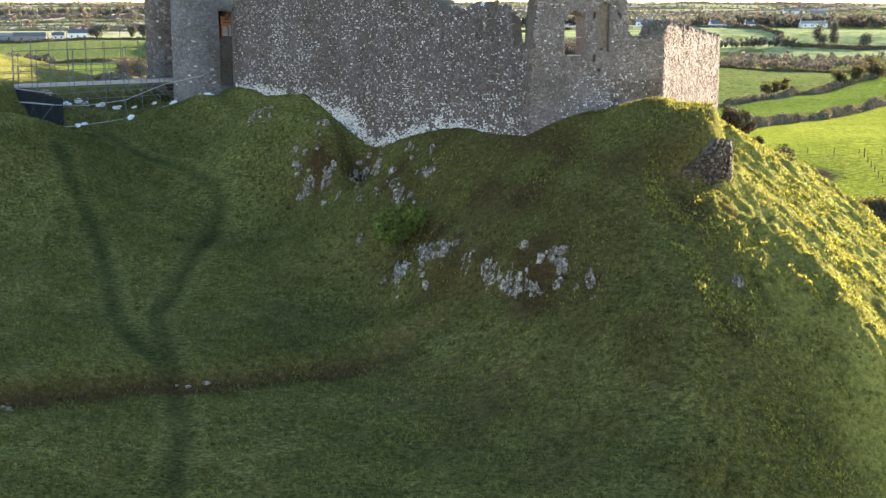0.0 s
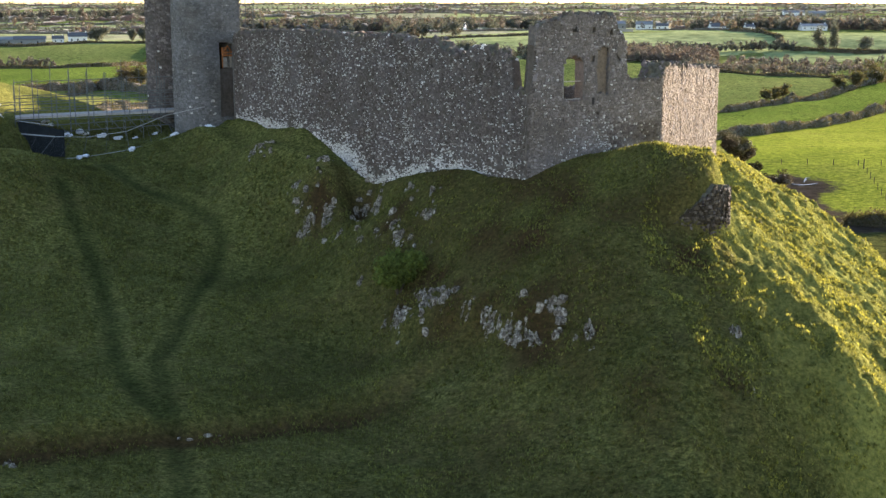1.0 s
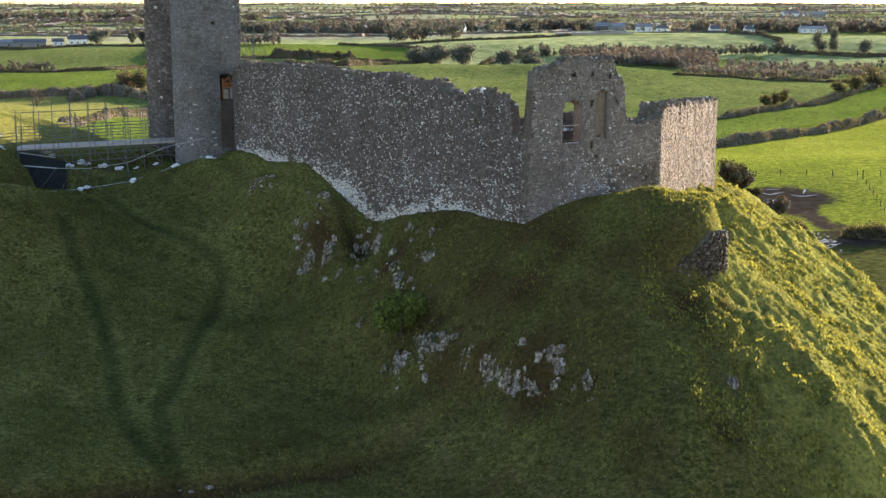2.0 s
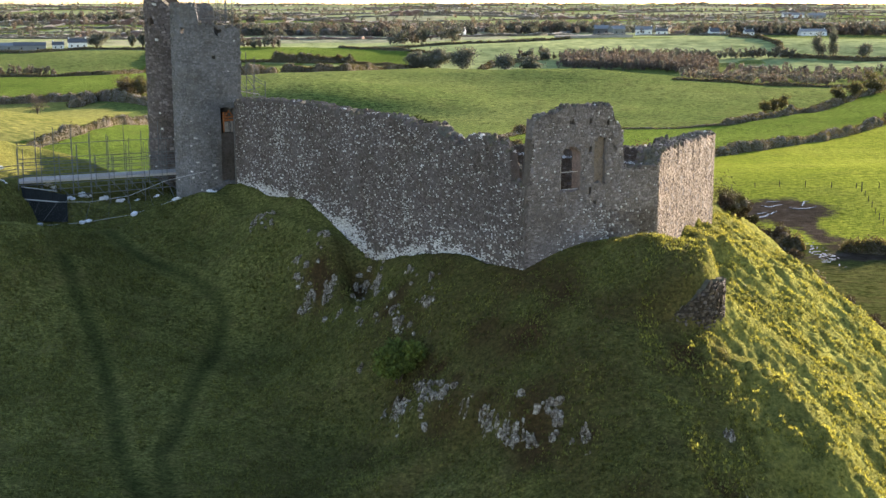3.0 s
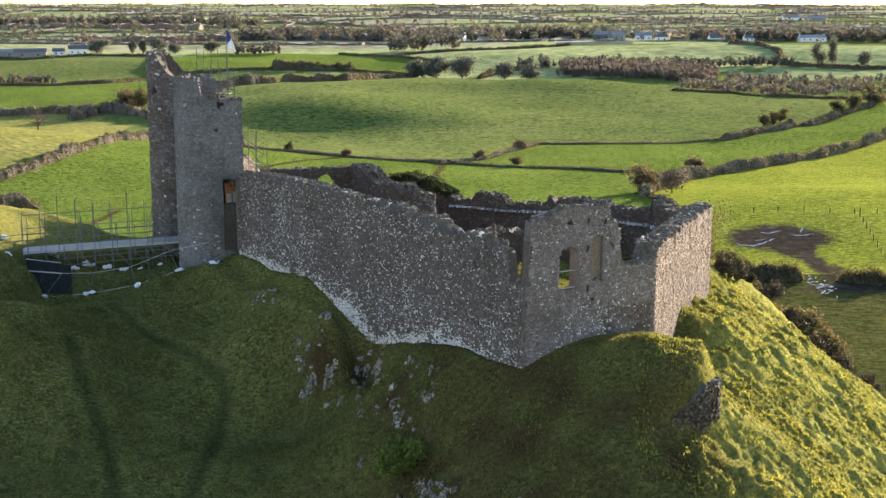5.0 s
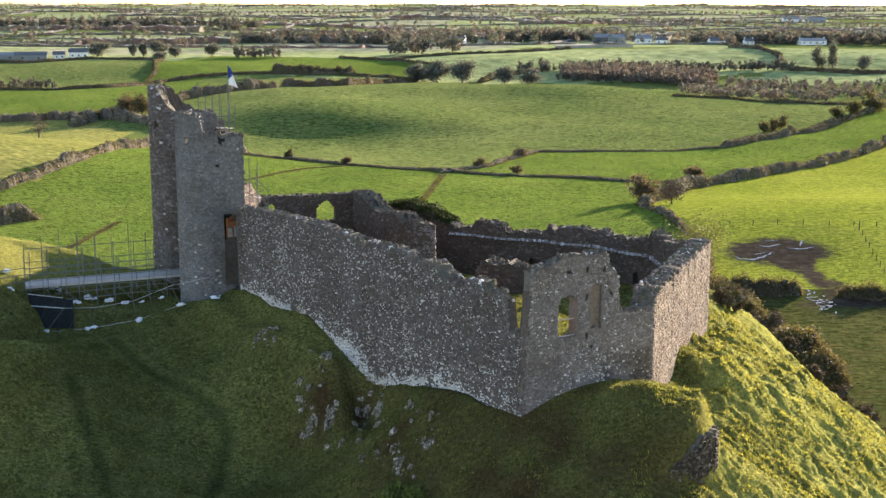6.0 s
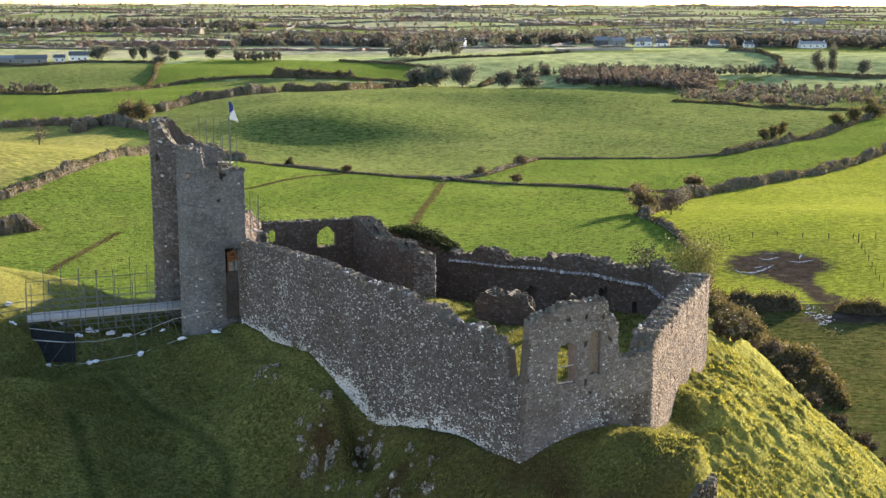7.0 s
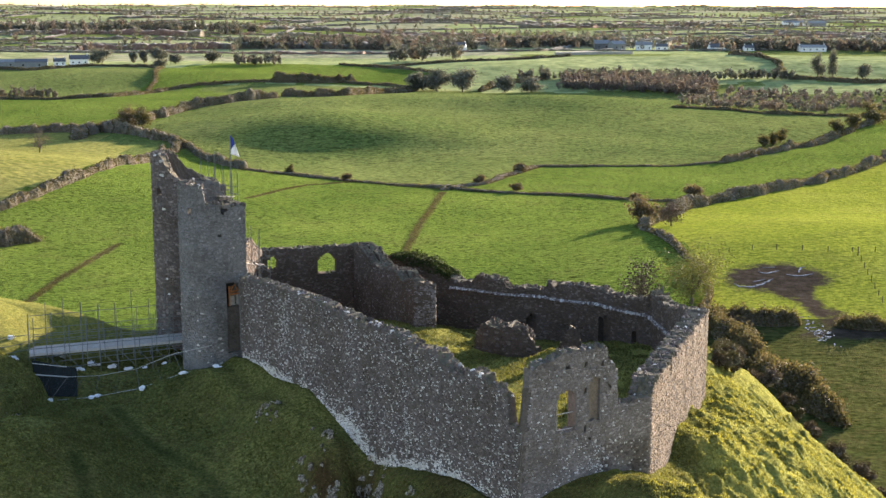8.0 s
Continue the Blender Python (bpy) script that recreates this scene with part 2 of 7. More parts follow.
WHITE_CLOTH = plain_material("white flag cloth", (0.8, 0.8, 0.8), 0.8, 0.0, 0.08, 3.0)
m_, nt_, b_ = material("standing water", 0.08, 0.0, 0.5)
b_.inputs["Base Color"].default_value = (0.10, 0.10, 0.095, 1)
bump(nt_, b_, noise_tex(nt_, 3.0), 0.15, 0.02)
WATER = m_
TURF = leaf_material("green turf blades", (0.0797, 0.08791, 0.02691), (0.1449, 0.151, 0.04485), 0.5, 0.45)
TURF_DRY = leaf_material("bleached turf blades", (0.115, 0.13, 0.04), (0.21, 0.22, 0.075), 0.5, 0.45)
DRY_STEM = leaf_material("bleached stems", (0.13, 0.115, 0.06), (0.21, 0.185, 0.1), 0.5)
DRY_DARK = leaf_material("brown drain sedge", (0.06, 0.045, 0.025), (0.12, 0.09, 0.05), 0.5)
LEAF_IVY = leaf_material("dark ivy leaf", (0.02, 0.035, 0.01), (0.05, 0.07, 0.02), 1.0)
# brighter copy of the turf, with the slope's sunlight in its colour
TURF_SUN = leaf_material("sun-brightened turf blades", (0.21, 0.22, 0.05), (0.37, 0.37, 0.105), 0.5, 0.5)


def thicket_material(name, dark, light, scale, relief, thin_share=0.2):
    """Twiggy hedge growth: mottled, with deep shade between the clumps put into the colour."""
    m, nt, b = material(name, 1.0, 0.0, 0.0)
    c = ramp(nt, noise_tex(nt, scale, 6.0, 0.75), [(0.32, tuple(v * 0.6 for v in dark)), (0.48, dark), (0.66, light)])
    pick = nt.nodes.new("ShaderNodeNewGeometry").outputs["Random Per Island"]
    c = mix(nt, 1.0, c, ramp(nt, pick, [(0.0, (0.75, 0.75, 0.75)), (1.0, (1.25, 1.2, 1.1))]), "MULTIPLY")
    nt.links.new(c, b.inputs["Base Color"])
    bump(nt, b, noise_tex(nt, scale * 1.6, 6.0, 0.8), 1.0, relief)
    # sheen lightens the far growth in place of haze
    b.inputs["Sheen Weight"].default_value = 0.15 + 1.2 * thin_share
    # twigs let the low light through
    thin = nt.nodes.new("ShaderNodeBsdfTranslucent")
    nt.links.new(c, thin.inputs["Color"])
    both = nt.nodes.new("ShaderNodeMixShader")
    both.inputs[0].default_value = thin_share
    nt.links.new(b.outputs[0], both.inputs[1])
    nt.links.new(thin.outputs[0], both.inputs[2])
    nt.links.new(both.outputs[0], nt.nodes["Material Output"].inputs["Surface"])
    return m


THICKET = thicket_material("hedge thicket", (0.1, 0.09, 0.06), (0.21, 0.182, 0.12), 1.6, 0.5)
THICKET_BROWN = thicket_material("brown thorn thicket", (0.12, 0.096, 0.076), (0.24, 0.195, 0.148), 1.6, 0.5)
# the two far thickets carry distance haze in their pale colours
THICKET_FAR = thicket_material("hazed far hedge thicket", (0.19, 0.185, 0.155), (0.38, 0.36, 0.305), 0.5, 0.5, 0.6)
THICKET_PURPLE = thicket_material("hazed leafless wood thicket", (0.22, 0.172, 0.152), (0.4, 0.32, 0.275), 0.6, 0.5, 0.6)

# ---- the lie of the land ----
CASTLE = np.array([(4.6, 71), (12.7, 76.2), (22.9, 109), (20.8, 120), (4.6, 129.5), (-8, 138), (-20, 135), (-25, 112), (-21, 102)])
# landforms of the castle rock: place, reach and height
DITCH_RISES = [(-30.3, 98.6, 2, -0.45), (-26, 99.2, 2.5, -0.3), (-20, 99, 6, 2.33), (-28, 97, 7, 0.49), (-30, 88, 8, 5.22), (-33, 102, 5, 2.08), (-40, 108, 6.5, 4.6), (-30, 112, 5, 2.4), (-25, 110, 4, 1.6), (-28, 104, 4, 1.09),
    (-32, 99, 3, -0.96), (-36, 106, 5, 0.14), (-30, 93, 3, -0.86), (-20.5, 101.5, 2.5, -0.69), (-24, 101, 3, 0.43), (-27.5, 99.5, 3, -0.11), (-40, 103, 6, 1.92), (-34, 114, 6, 2.13),
    (-18, 99, 3, 0.11), (-33, 92, 4, -0.64), (-22, 95, 5, -0.46), (-25, 107, 5, 0.9), (-20, 104, 3, 0.03), (-37, 97, 5, 2.37), (-43, 118, 8.5, 5), (-35, 117, 6, 1),
    (-32, 102, 6, 0.69)]
FRONT_RISES = [(8.5, 69, 6, 1.3), (4.4, 69.6, 2.6, -0.7), (-9, 82, 6, -1.78), (-5, 76, 6, -0.29), (-1, 72, 5, 0.62), (-12, 92, 6, 1.56), (-2, 64, 7, -0.78), (5, 60, 6, 0.84),
    (-19, 62, 10, 0.21), (8, 90, 9, 1.5), (-20, 80, 10, 0.41), (-20, 48, 9, 0.83), (-4, 68, 4, -1.65), (-14, 100, 4, 0.5), (8, 64, 4, 1.3), (-10, 80, 4, -1),
    (-4, 90, 6, 0.52), (-18, 64, 9, -0.5), (4, 74, 3, -0.51), (2, 60, 4, 0.62), (-16, 94, 3, -0.9)]
SUNNY_RISES = [(18, 96, 6, -0.11), (15, 84, 3, -1.41), (18, 90, 3, -0.99), (21, 100, 4, -0.48), (19, 86, 3, 0.58), (19, 98, 3, -1.16), (13, 70, 4.5, 5.1), (16.5, 73, 4, -1.81), (12, 58, 6, 3.76), (20, 88, 6, 1.16), (28, 97, 8, 1.62), (20, 66, 7, 0.4), (28, 122, 9, 4), (24, 50, 8, 1.5),
    (9.6, 109.4, 1.5, 0.9), (20, 62, 9, 2.5), (12, 58, 3, -0.79), (14, 68, 3, -1.58), (30, 88, 9, 1.68), (10, 72, 3, -0.42),
    (18, 72, 3, 1.1), (20, 58, 3, 1.89), (18, 48, 6, -1.41), (18, 62, 3, 1.43), (14, 64, 3, 0.7)]
WARD_RISES = [(8, 108, 12, 1.1), (-10, 120, 14, 2.45), (-2.5, 118, 7, 0.9)]


def outside(x, y):
    """Distance from the castle's outline; minus inside."""
    d = np.full(np.shape(x), 1e9)
    inside = np.ones(np.shape(x), bool)
    for i in range(len(CASTLE)):
        a, e = CASTLE[i], CASTLE[(i + 1) % len(CASTLE)] - CASTLE[i]
        t = np.clip(((x - a[0]) * e[0] + (y - a[1]) * e[1]) / (e @ e), 0, 1)
        d = np.minimum(d, np.hypot(x - a[0] - t * e[0], y - a[1] - t * e[1]))
        inside &= (e[0] * (y - a[1]) - e[1] * (x - a[0])) >= 0
    return np.where(inside, -d, d)


def smax(a, b, k):
    return k * np.logaddexp(a / k, b / k)


def knoll(x, y, cx, cy, rx, ry, turn, h):
    """A rounded rise, its long side turned by that many degrees."""
    c, s = math.cos(math.radians(turn)), math.sin(math.radians(turn))
    u, v = (x - cx) * c + (y - cy) * s, -(x - cx) * s + (y - cy) * c
    return h * np.exp(-(u / rx) ** 2 - (v / ry) ** 2)


def step(x, a, b):
    t = np.clip((x - a) / (b - a), 0, 1)
    return t * t * (3 - 2 * t)


def rises(x, y, forms):
    """Sum of rounded rises: place, reach across and along, height."""
    x, y = np.asarray(x, float), np.asarray(y, float)
    if x.size < 400:
        f = np.array(forms).T
        return (f[4] * np.exp(-((x[..., None] - f[0]) / f[2]) ** 2 - ((y[..., None] - f[1]) / f[3]) ** 2)).sum(-1)
    z = np.zeros(x.shape)
    for cx, cy, rx, ry, h in forms:
        z += h * np.exp(-((x - cx) / rx) ** 2 - ((y - cy) / ry) ** 2)
    return z


# rises and hollows of the farmland: place, reach across and along, height
NEAR_HILLS = [(-40, 480, 60, 60, -1.2), (60, 480, 40, 30, -1), (-140, 500, 40, 30, 1.7), (200, 540, 130, 60, 3.4), (140, 540, 40, 30, -2.3), (-80, 560, 90, 50, 6), (-60, 580, 40, 30, 3.1),
    (100, 600, 60, 40, 2.3), (260, 640, 130, 60, 4.1), (0, 640, 40, 30, -2.6), (-180, 640, 90, 50, 1.9), (-80, 640, 40, 30, 2.2), (0, 660, 130, 60, 10), (100, 660, 40, 30, 1.6),
    (60, 660, 40, 30, 2.2), (180, 680, 40, 30, -1.1), (-300, 700, 130, 60, 3.4), (260, 700, 40, 30, 1.6), (0, 720, 40, 30, 2.1)]
FAR_HILLS = [(-100, 740, 130, 60, 4.6), (160, 740, 130, 60, 2.4), (300, 780, 60, 60, 8), (-160, 800, 40, 30, -1.2), (180, 840, 130, 60, 6.6), (-380, 840, 130, 60, 6.7), (220, 840, 40, 30, 2.9),
    (-160, 860, 130, 60, 9.2), (40, 860, 60, 40, 2), (-240, 880, 60, 60, 2.1), (260, 880, 40, 30, -1.8), (40, 920, 90, 50, 5.9), (340, 920, 130, 60, 7.1), (200, 980, 90, 50, 2.5),
    (-40, 980, 60, 60, -1.2), (-340, 1000, 130, 60, -3.3), (-100, 1040, 130, 60, -5.9), (280, 1120, 90, 50, 0.9), (-20, 1160, 130, 60, -4.4)]


def plain(x, y):
    """The farmland round the rock."""
    z = 2.6 + 16.0 * step(y, 830, 1020) + 17.0 * step(y, 1050, 4700)
    z = z + knoll(x, y, 100, 300, 70, 45, 10, 6.5) + knoll(x, y, -170, 400, 75, 60, 20, 13)
    z = z + rises(x, y, NEAR_HILLS + FAR_HILLS)
    # the steep left-hand face of the rounded hill
    z = z + 3.6 * np.tanh((y - 526 - 0.1 * (x + 60)) / 15) * np.exp(-((x + 42) / 56) ** 2 - ((y - 534) / 60) ** 2)
    far = step(y, 800, 1500)
    z = z + far * (4.5 * np.sin(x / 170 + 1.3 + np.sin(y / 310)) * np.sin(y / 145 + x / 900) + 3.0 * np.sin(x / 83 + y / 260 + 0.7) * np.sin(y / 97 - 0.4))
    return z


def rock(x, y):
    """The castle's crag with its shelf towards the front."""
    d = outside(x, y)
    crag = 32.5 - 0.085 * np.clip(y - 75, 0, 60) - 0.72 * np.maximum(d, 0)
    shelf = 24.0 + 0.09 * np.clip(y - 60, -30, 40) - 0.04 * np.clip(x + 10, -30, 15) - 0.75 * np.maximum(0, x - 12 - 0.22 * (y - 60)) - 0.5 * np.maximum(0, y - 112) - 0.02 * np.maximum(0, 45 - y) ** 1.5 - 0.35 * np.maximum(0, -45 - x)
    z = smax(crag, shelf, 1.0)
    z = z + rises(x, y, [(cx, cy, r, r, h) for cx, cy, r, h in DITCH_RISES + FRONT_RISES + SUNNY_RISES + WARD_RISES])
    return z


def bank_line(x):
    """Where the low bank crosses the slope below the castle."""
    return 55.4 + np.where(x < -11.5, 0.55 * (x + 11.5) + 0.5, 0.95 * (x + 11.5) * 0.6)


def smooth_land(x, y):
    z = smax(rock(x, y), plain(x, y), 1.2)
    # the low turf bank, with the field above it standing higher
    b = (y - bank_line(x)) / 1.1
    z = z + np.where(x < 1.5, 0.5, 0.5 * np.exp(-np.maximum(0, x - 1.5) / 2)) * np.tanh(b * 2.2) * np.exp(-np.maximum(0, y - 57 - 0.5 * np.maximum(0, x + 11)) / 9) * step(y, 40, 52)
    # turf banked against the foot of the long wall
    off, run = -0.825 * (x - 4.57) - 0.565 * (y - 71.0), -0.565 * (x - 4.57) + 0.825 * (y - 71.0)
    z = z + 0.95 * np.exp(-(off / 0.9) ** 2) * step(run, 19, 27) * (1 - step(run, 37, 40))
    # the outer bank of the ditch, cut steep on its inner side
    z = z + 1.7 * step(-x, 31.0, 32.3) * step(y, 88.5, 91.5) * (1 - step(y, 98.3, 100.5)) * (1 - step(-x, 36, 44))
    # rocky steps: the band of outcrops, and the knob beside the gully
    t = (x + 3.0) * 0.8 + (y - 66.2) * -0.6
    off = (x + 3.0) * 0.6 + (y - 66.2) * 0.8
    z = z + 0.55 * np.tanh(off / 0.35) * np.exp(-(off / 2.2) ** 2) * step(t, -1.0, 0.5) * (1 - step(t, 8.5, 11.5))
    z = z + knoll(x, y, -8.0, 85.2, 1.9, 2.2, 0, 1.5) - knoll(x, y, -5.0, 82.2, 0.9, 3.0, 20, 2.4)
    # the bank held up by the buried outwork
    front = np.minimum(y - 65.55, -(x - 12.6) * 0.59 + (y - 65.55) * 0.81)
    right = -(x - 15.2) * 0.976 + (y - 68.2) * 0.217
    held = step(front, 0.0, 0.6) * step(right, -0.1, 1.3) * step(x, 9.5, 12.5) * (1 - step(y, 70.5, 73))
    z = z * (1 - held) + smax(z, 33.0 + 0.75 * np.clip(front, 0, 2.0), 0.3) * held
    return z


def fade(t):
    return t * t * t * (t * (t * 6 - 15) + 10)


def value_noise(x, y, seed):
    """Smooth lattice noise, -1 to 1."""
    xi, yi = np.floor(x).astype(np.int64), np.floor(y).astype(np.int64)
    xf, yf = fade(x - xi), fade(y - yi)

    def h(i, j):
        n = (i * 374761393 + j * 668265263 + seed * 974711) & 0x7fffffff
        n = ((n ^ (n >> 13)) * 1274126177) & 0x7fffffff
        return ((n ^ (n >> 16)) & 0xffff) / 32767.5 - 1.0
    return (h(xi, yi) * (1 - xf) + h(xi + 1, yi) * xf) * (1 - yf) + (h(xi, yi + 1) * (1 - xf) + h(xi + 1, yi + 1) * xf) * yf


def domes(x, y, cell, seed):
    """Rounded tussocks on a jittered grid, 0 to 1."""
    xi, yi = np.floor(x / cell), np.floor(y / cell)
    best = np.zeros(np.shape(x))
    for i in (-1, 0, 1):
        for j in (-1, 0, 1):
            a, b = xi + i, yi + j
            px = (a + 0.5 + 0.42 * value_noise(a * 7.31, b * 3.17, seed)) * cell
            py = (b + 0.5 + 0.42 * value_noise(a * 2.93, b * 8.77, seed + 1)) * cell
            r = cell * (0.62 + 0.22 * value_noise(a * 5.1, b * 5.7, seed + 2))
            best = np.maximum(best, 1 - ((x - px) ** 2 + (y - py) ** 2) / r ** 2)
    return best


def land(x, y):
    """Ground height with the tussocks and hummocks of the rock's turf."""
    x, y = np.asarray(x, float), np.asarray(y, float)
    z = smooth_land(x, y)
    near = step(z, 8, 16) * step(y, 20, 40) * (1 - step(y, 150, 200))
    right = step(x - 0.22 * (y - 60), 9, 14) * near
    wx, wy = x + 0.9 * value_noise(x * 0.5, y * 0.5, 5), y + 0.9 * value_noise(x * 0.5, y * 0.5, 6)
    z = z + near * (0.16 * value_noise(wx / 3.1, wy / 3.1, 1) + (0.085 + 0.06 * right) * value_noise(wx / 1.1, wy / 1.1, 2) + (0.035 + 0.05 * right) * value_noise(x / 0.55, y / 0.55, 3))
    z = z + right * 0.14 * value_noise(wx / 2.2, wy / 2.2, 8)
    z = z + (0.2 * right + 0.05 * near) * domes(wx * 0.8 + x * 0.2, (wy * 0.7 + y * 0.3) * 0.7, 0.72, 41) * (0.6 + 0.6 * value_noise(x / 3, y / 3, 44)) + 0.16 * right * domes(x + 0.3 * wy, y * 0.8, 0.42, 47) * (0.5 + 0.7 * value_noise(x / 1.7, y / 1.7, 48))
    z = z + right * (0.3 * (1 - np.abs(value_noise(wx / 1.1 + 0.4 * wy, wy / 0.9, 61))) ** 3 + 0.14 * (1 - np.abs(value_noise(x / 0.55 + 0.5 * y, y / 0.5, 62))) ** 3)
    return z + 0.25 * (1 - near) * value_noise(x / 14, y / 14, 7) * step(y, 150, 200)

# ---- builders ----
def mesh_of(name, verts, faces, mats, index=None, smooth=False):
    me = bpy.data.meshes.new(name)
    me.from_pydata(verts, [], faces)
    for m in (mats if isinstance(mats, (list, tuple)) else [mats]):
        me.materials.append(m)
    if index is not None:
        me.polygons.foreach_set("material_index", index)
    if smooth:
        me.polygons.foreach_set("use_smooth", [True] * len(me.polygons))
    me.update()
    return me


def put(name, me, parent=None, label="", category="", group="", kind=""):
    ob = new(name, me)
    if parent is not None:
        ob.parent = parent
    return tagged(ob, label, category, group, kind)


def empty(name, label, category, group="", kind=""):
    e = new(name)
    e.empty_display_size = 0.5
    return tagged(e, label, category, group, kind)


class Geo:
    """Collects vertices and faces of one mesh."""

    def __init__(self):
        self.v, self.f, self.m = [], [], []

    def add(self, verts, faces, mat=0):
        n = len(self.v)
        self.v += [tuple(p) for p in verts]
        self.f += [tuple(i + n for i in f) for f in faces]
        self.m += [mat] * len(faces)

    def box(self, m, sx, sy, sz, mat=0, taper=1.0):
        """A box on its base at the pose m."""
        p = [m @ Vector((x * sx / 2 * (taper if z else 1), y * sy / 2 * (taper if z else 1), z * sz)) for z in (0, 1) for x, y in ((-1, -1), (1, -1), (1, 1), (-1, 1))]
        self.add(p, [(3, 2, 1, 0), (4, 5, 6, 7), (0, 1, 5, 4), (1, 2, 6, 5), (2, 3, 7, 6), (3, 0, 4, 7)], mat)

    def tube(self, a, b, r, sides=6, mat=0, r2=None):
        a, b = Vector(a), Vector(b)
        d = (b - a).normalized()
        u = d.orthogonal().normalized()
        w = d.cross(u)
        r2 = r if r2 is None else r2
        ring = [(math.cos(2 * math.pi * i / sides), math.sin(2 * math.pi * i / sides)) for i in range(sides)]
        p = [a + (u * c + w * s) * r for c, s in ring] + [b + (u * c + w * s) * r2 for c, s in ring]
        self.add(p, [(i, (i + 1) % sides, sides + (i + 1) % sides, sides + i) for i in range(sides)] + [tuple(range(sides))[::-1], tuple(range(sides, 2 * sides))], mat)

    def lump(self, c, rx, ry, rz, seed, mat=0, rough=0.28, rings=5, sides=8):
        """A rough stone or clod."""
        rnd = random.Random(seed)
        p = [(c[0], c[1], c[2] - rz)]
        for i in range(1, rings):
            a = math.pi * i / rings
            for j in range(sides):
                b = 2 * math.pi * (j + 0.5 * (i % 2)) / sides
                k = 1 + rnd.uniform(-rough, rough)
                p.append((c[0] + rx * k * math.sin(a) * math.cos(b), c[1] + ry * k * math.sin(a) * math.sin(b), c[2] - rz * k * math.cos(a)))
        p.append((c[0], c[1], c[2] + rz * 0.9))
        f = [(0, 1 + (j + 1) % sides, 1 + j) for j in range(sides)]
        for i in range(rings - 2):
            o = 1 + i * sides
            f += [(o + j, o + (j + 1) % sides, o + sides + (j + 1) % sides, o + sides + j) for j in range(sides)]
        o = 1 + (rings - 2) * sides
        f += [(o + j, o + (j + 1) % sides, len(p) - 1) for j in range(sides)]
        self.add(p, f, mat)

    def crag(self, c, r, seed, mat=0):
        """A fractured, steep-sided piece of bedrock."""
        rnd = random.Random(seed)
        sides, turn = 7, rnd.uniform(0, 6.3)
        rx, ry, h = r, r * rnd.uniform(0.5, 0.9), r * rnd.uniform(0.6, 1.5)
        lean = (rnd.uniform(-0.3, 0.3) * r, rnd.uniform(-0.1, 0.4) * r)
        p = []
        for lev, (z, k) in enumerate(((-0.6, 1.15), (0.15, 1.0), (0.6, 0.85), (1.0, 0.5))):
            for j in range(sides):
                a = turn + 2 * math.pi * j / sides
                q = k * rnd.uniform(0.72, 1.2)
                p.append((c[0] + rx * q * math.cos(a) + lean[0] * max(0, z), c[1] + ry * q * math.sin(a) + lean[1] * max(0, z), c[2] + h * (z + rnd.uniform(-0.14, 0.14))))
        f = [(l * sides + j, l * sides + (j + 1) % sides, (l + 1) * sides + (j + 1) % sides, (l + 1) * sides + j) for l in range(3) for j in range(sides)]
        self.add(p, f + [tuple(range(3 * sides, 4 * sides))], mat)

    def mesh(self, name, mats, smooth=False):
        return mesh_of(name, self.v, self.f, mats, self.m, smooth)


def card_mesh(name, centres, size, mats, rng, index=None, flat=0.0):
    """Many small leaves: bent diamonds round the centres (n x 3). flat: how far they lie level."""
    n = len(centres)
    a = rng.normal(size=(n, 3))
    a[:, 2] *= 1 - flat
    a /= np.linalg.norm(a, axis=1)[:, None] + 1e-9
    b = np.cross(a, rng.normal(size=(n, 3)))
    b /= np.linalg.norm(b, axis=1)[:, None] + 1e-9
    c = np.cross(a, b)
    s = (np.asarray(size) * rng.uniform(0.6, 1.4, n))[:, None]
    v = np.stack([centres - a * s, centres - b * s * 0.6 + c * s * 0.15, centres + a * s, centres + b * s * 0.6 + c * s * 0.15], 1).reshape(-1, 3)
    f = np.arange(n * 4).reshape(-1, 4)
    me = bpy.data.meshes.new(name)
    me.vertices.add(n * 4)
    me.vertices.foreach_set("co", v.ravel())
    me.loops.add(n * 4)
    me.loops.foreach_set("vertex_index", f.ravel())
    me.polygons.add(n)
    me.polygons.foreach_set("loop_start", np.arange(n) * 4)
    me.polygons.foreach_set("loop_total", np.full(n, 4))
    for m in (mats if isinstance(mats, (list, tuple)) else [mats]):
        me.materials.append(m)
    if index is not None:
        me.polygons.foreach_set("material_index", index)
    me.update()
    me.validate()
    return me


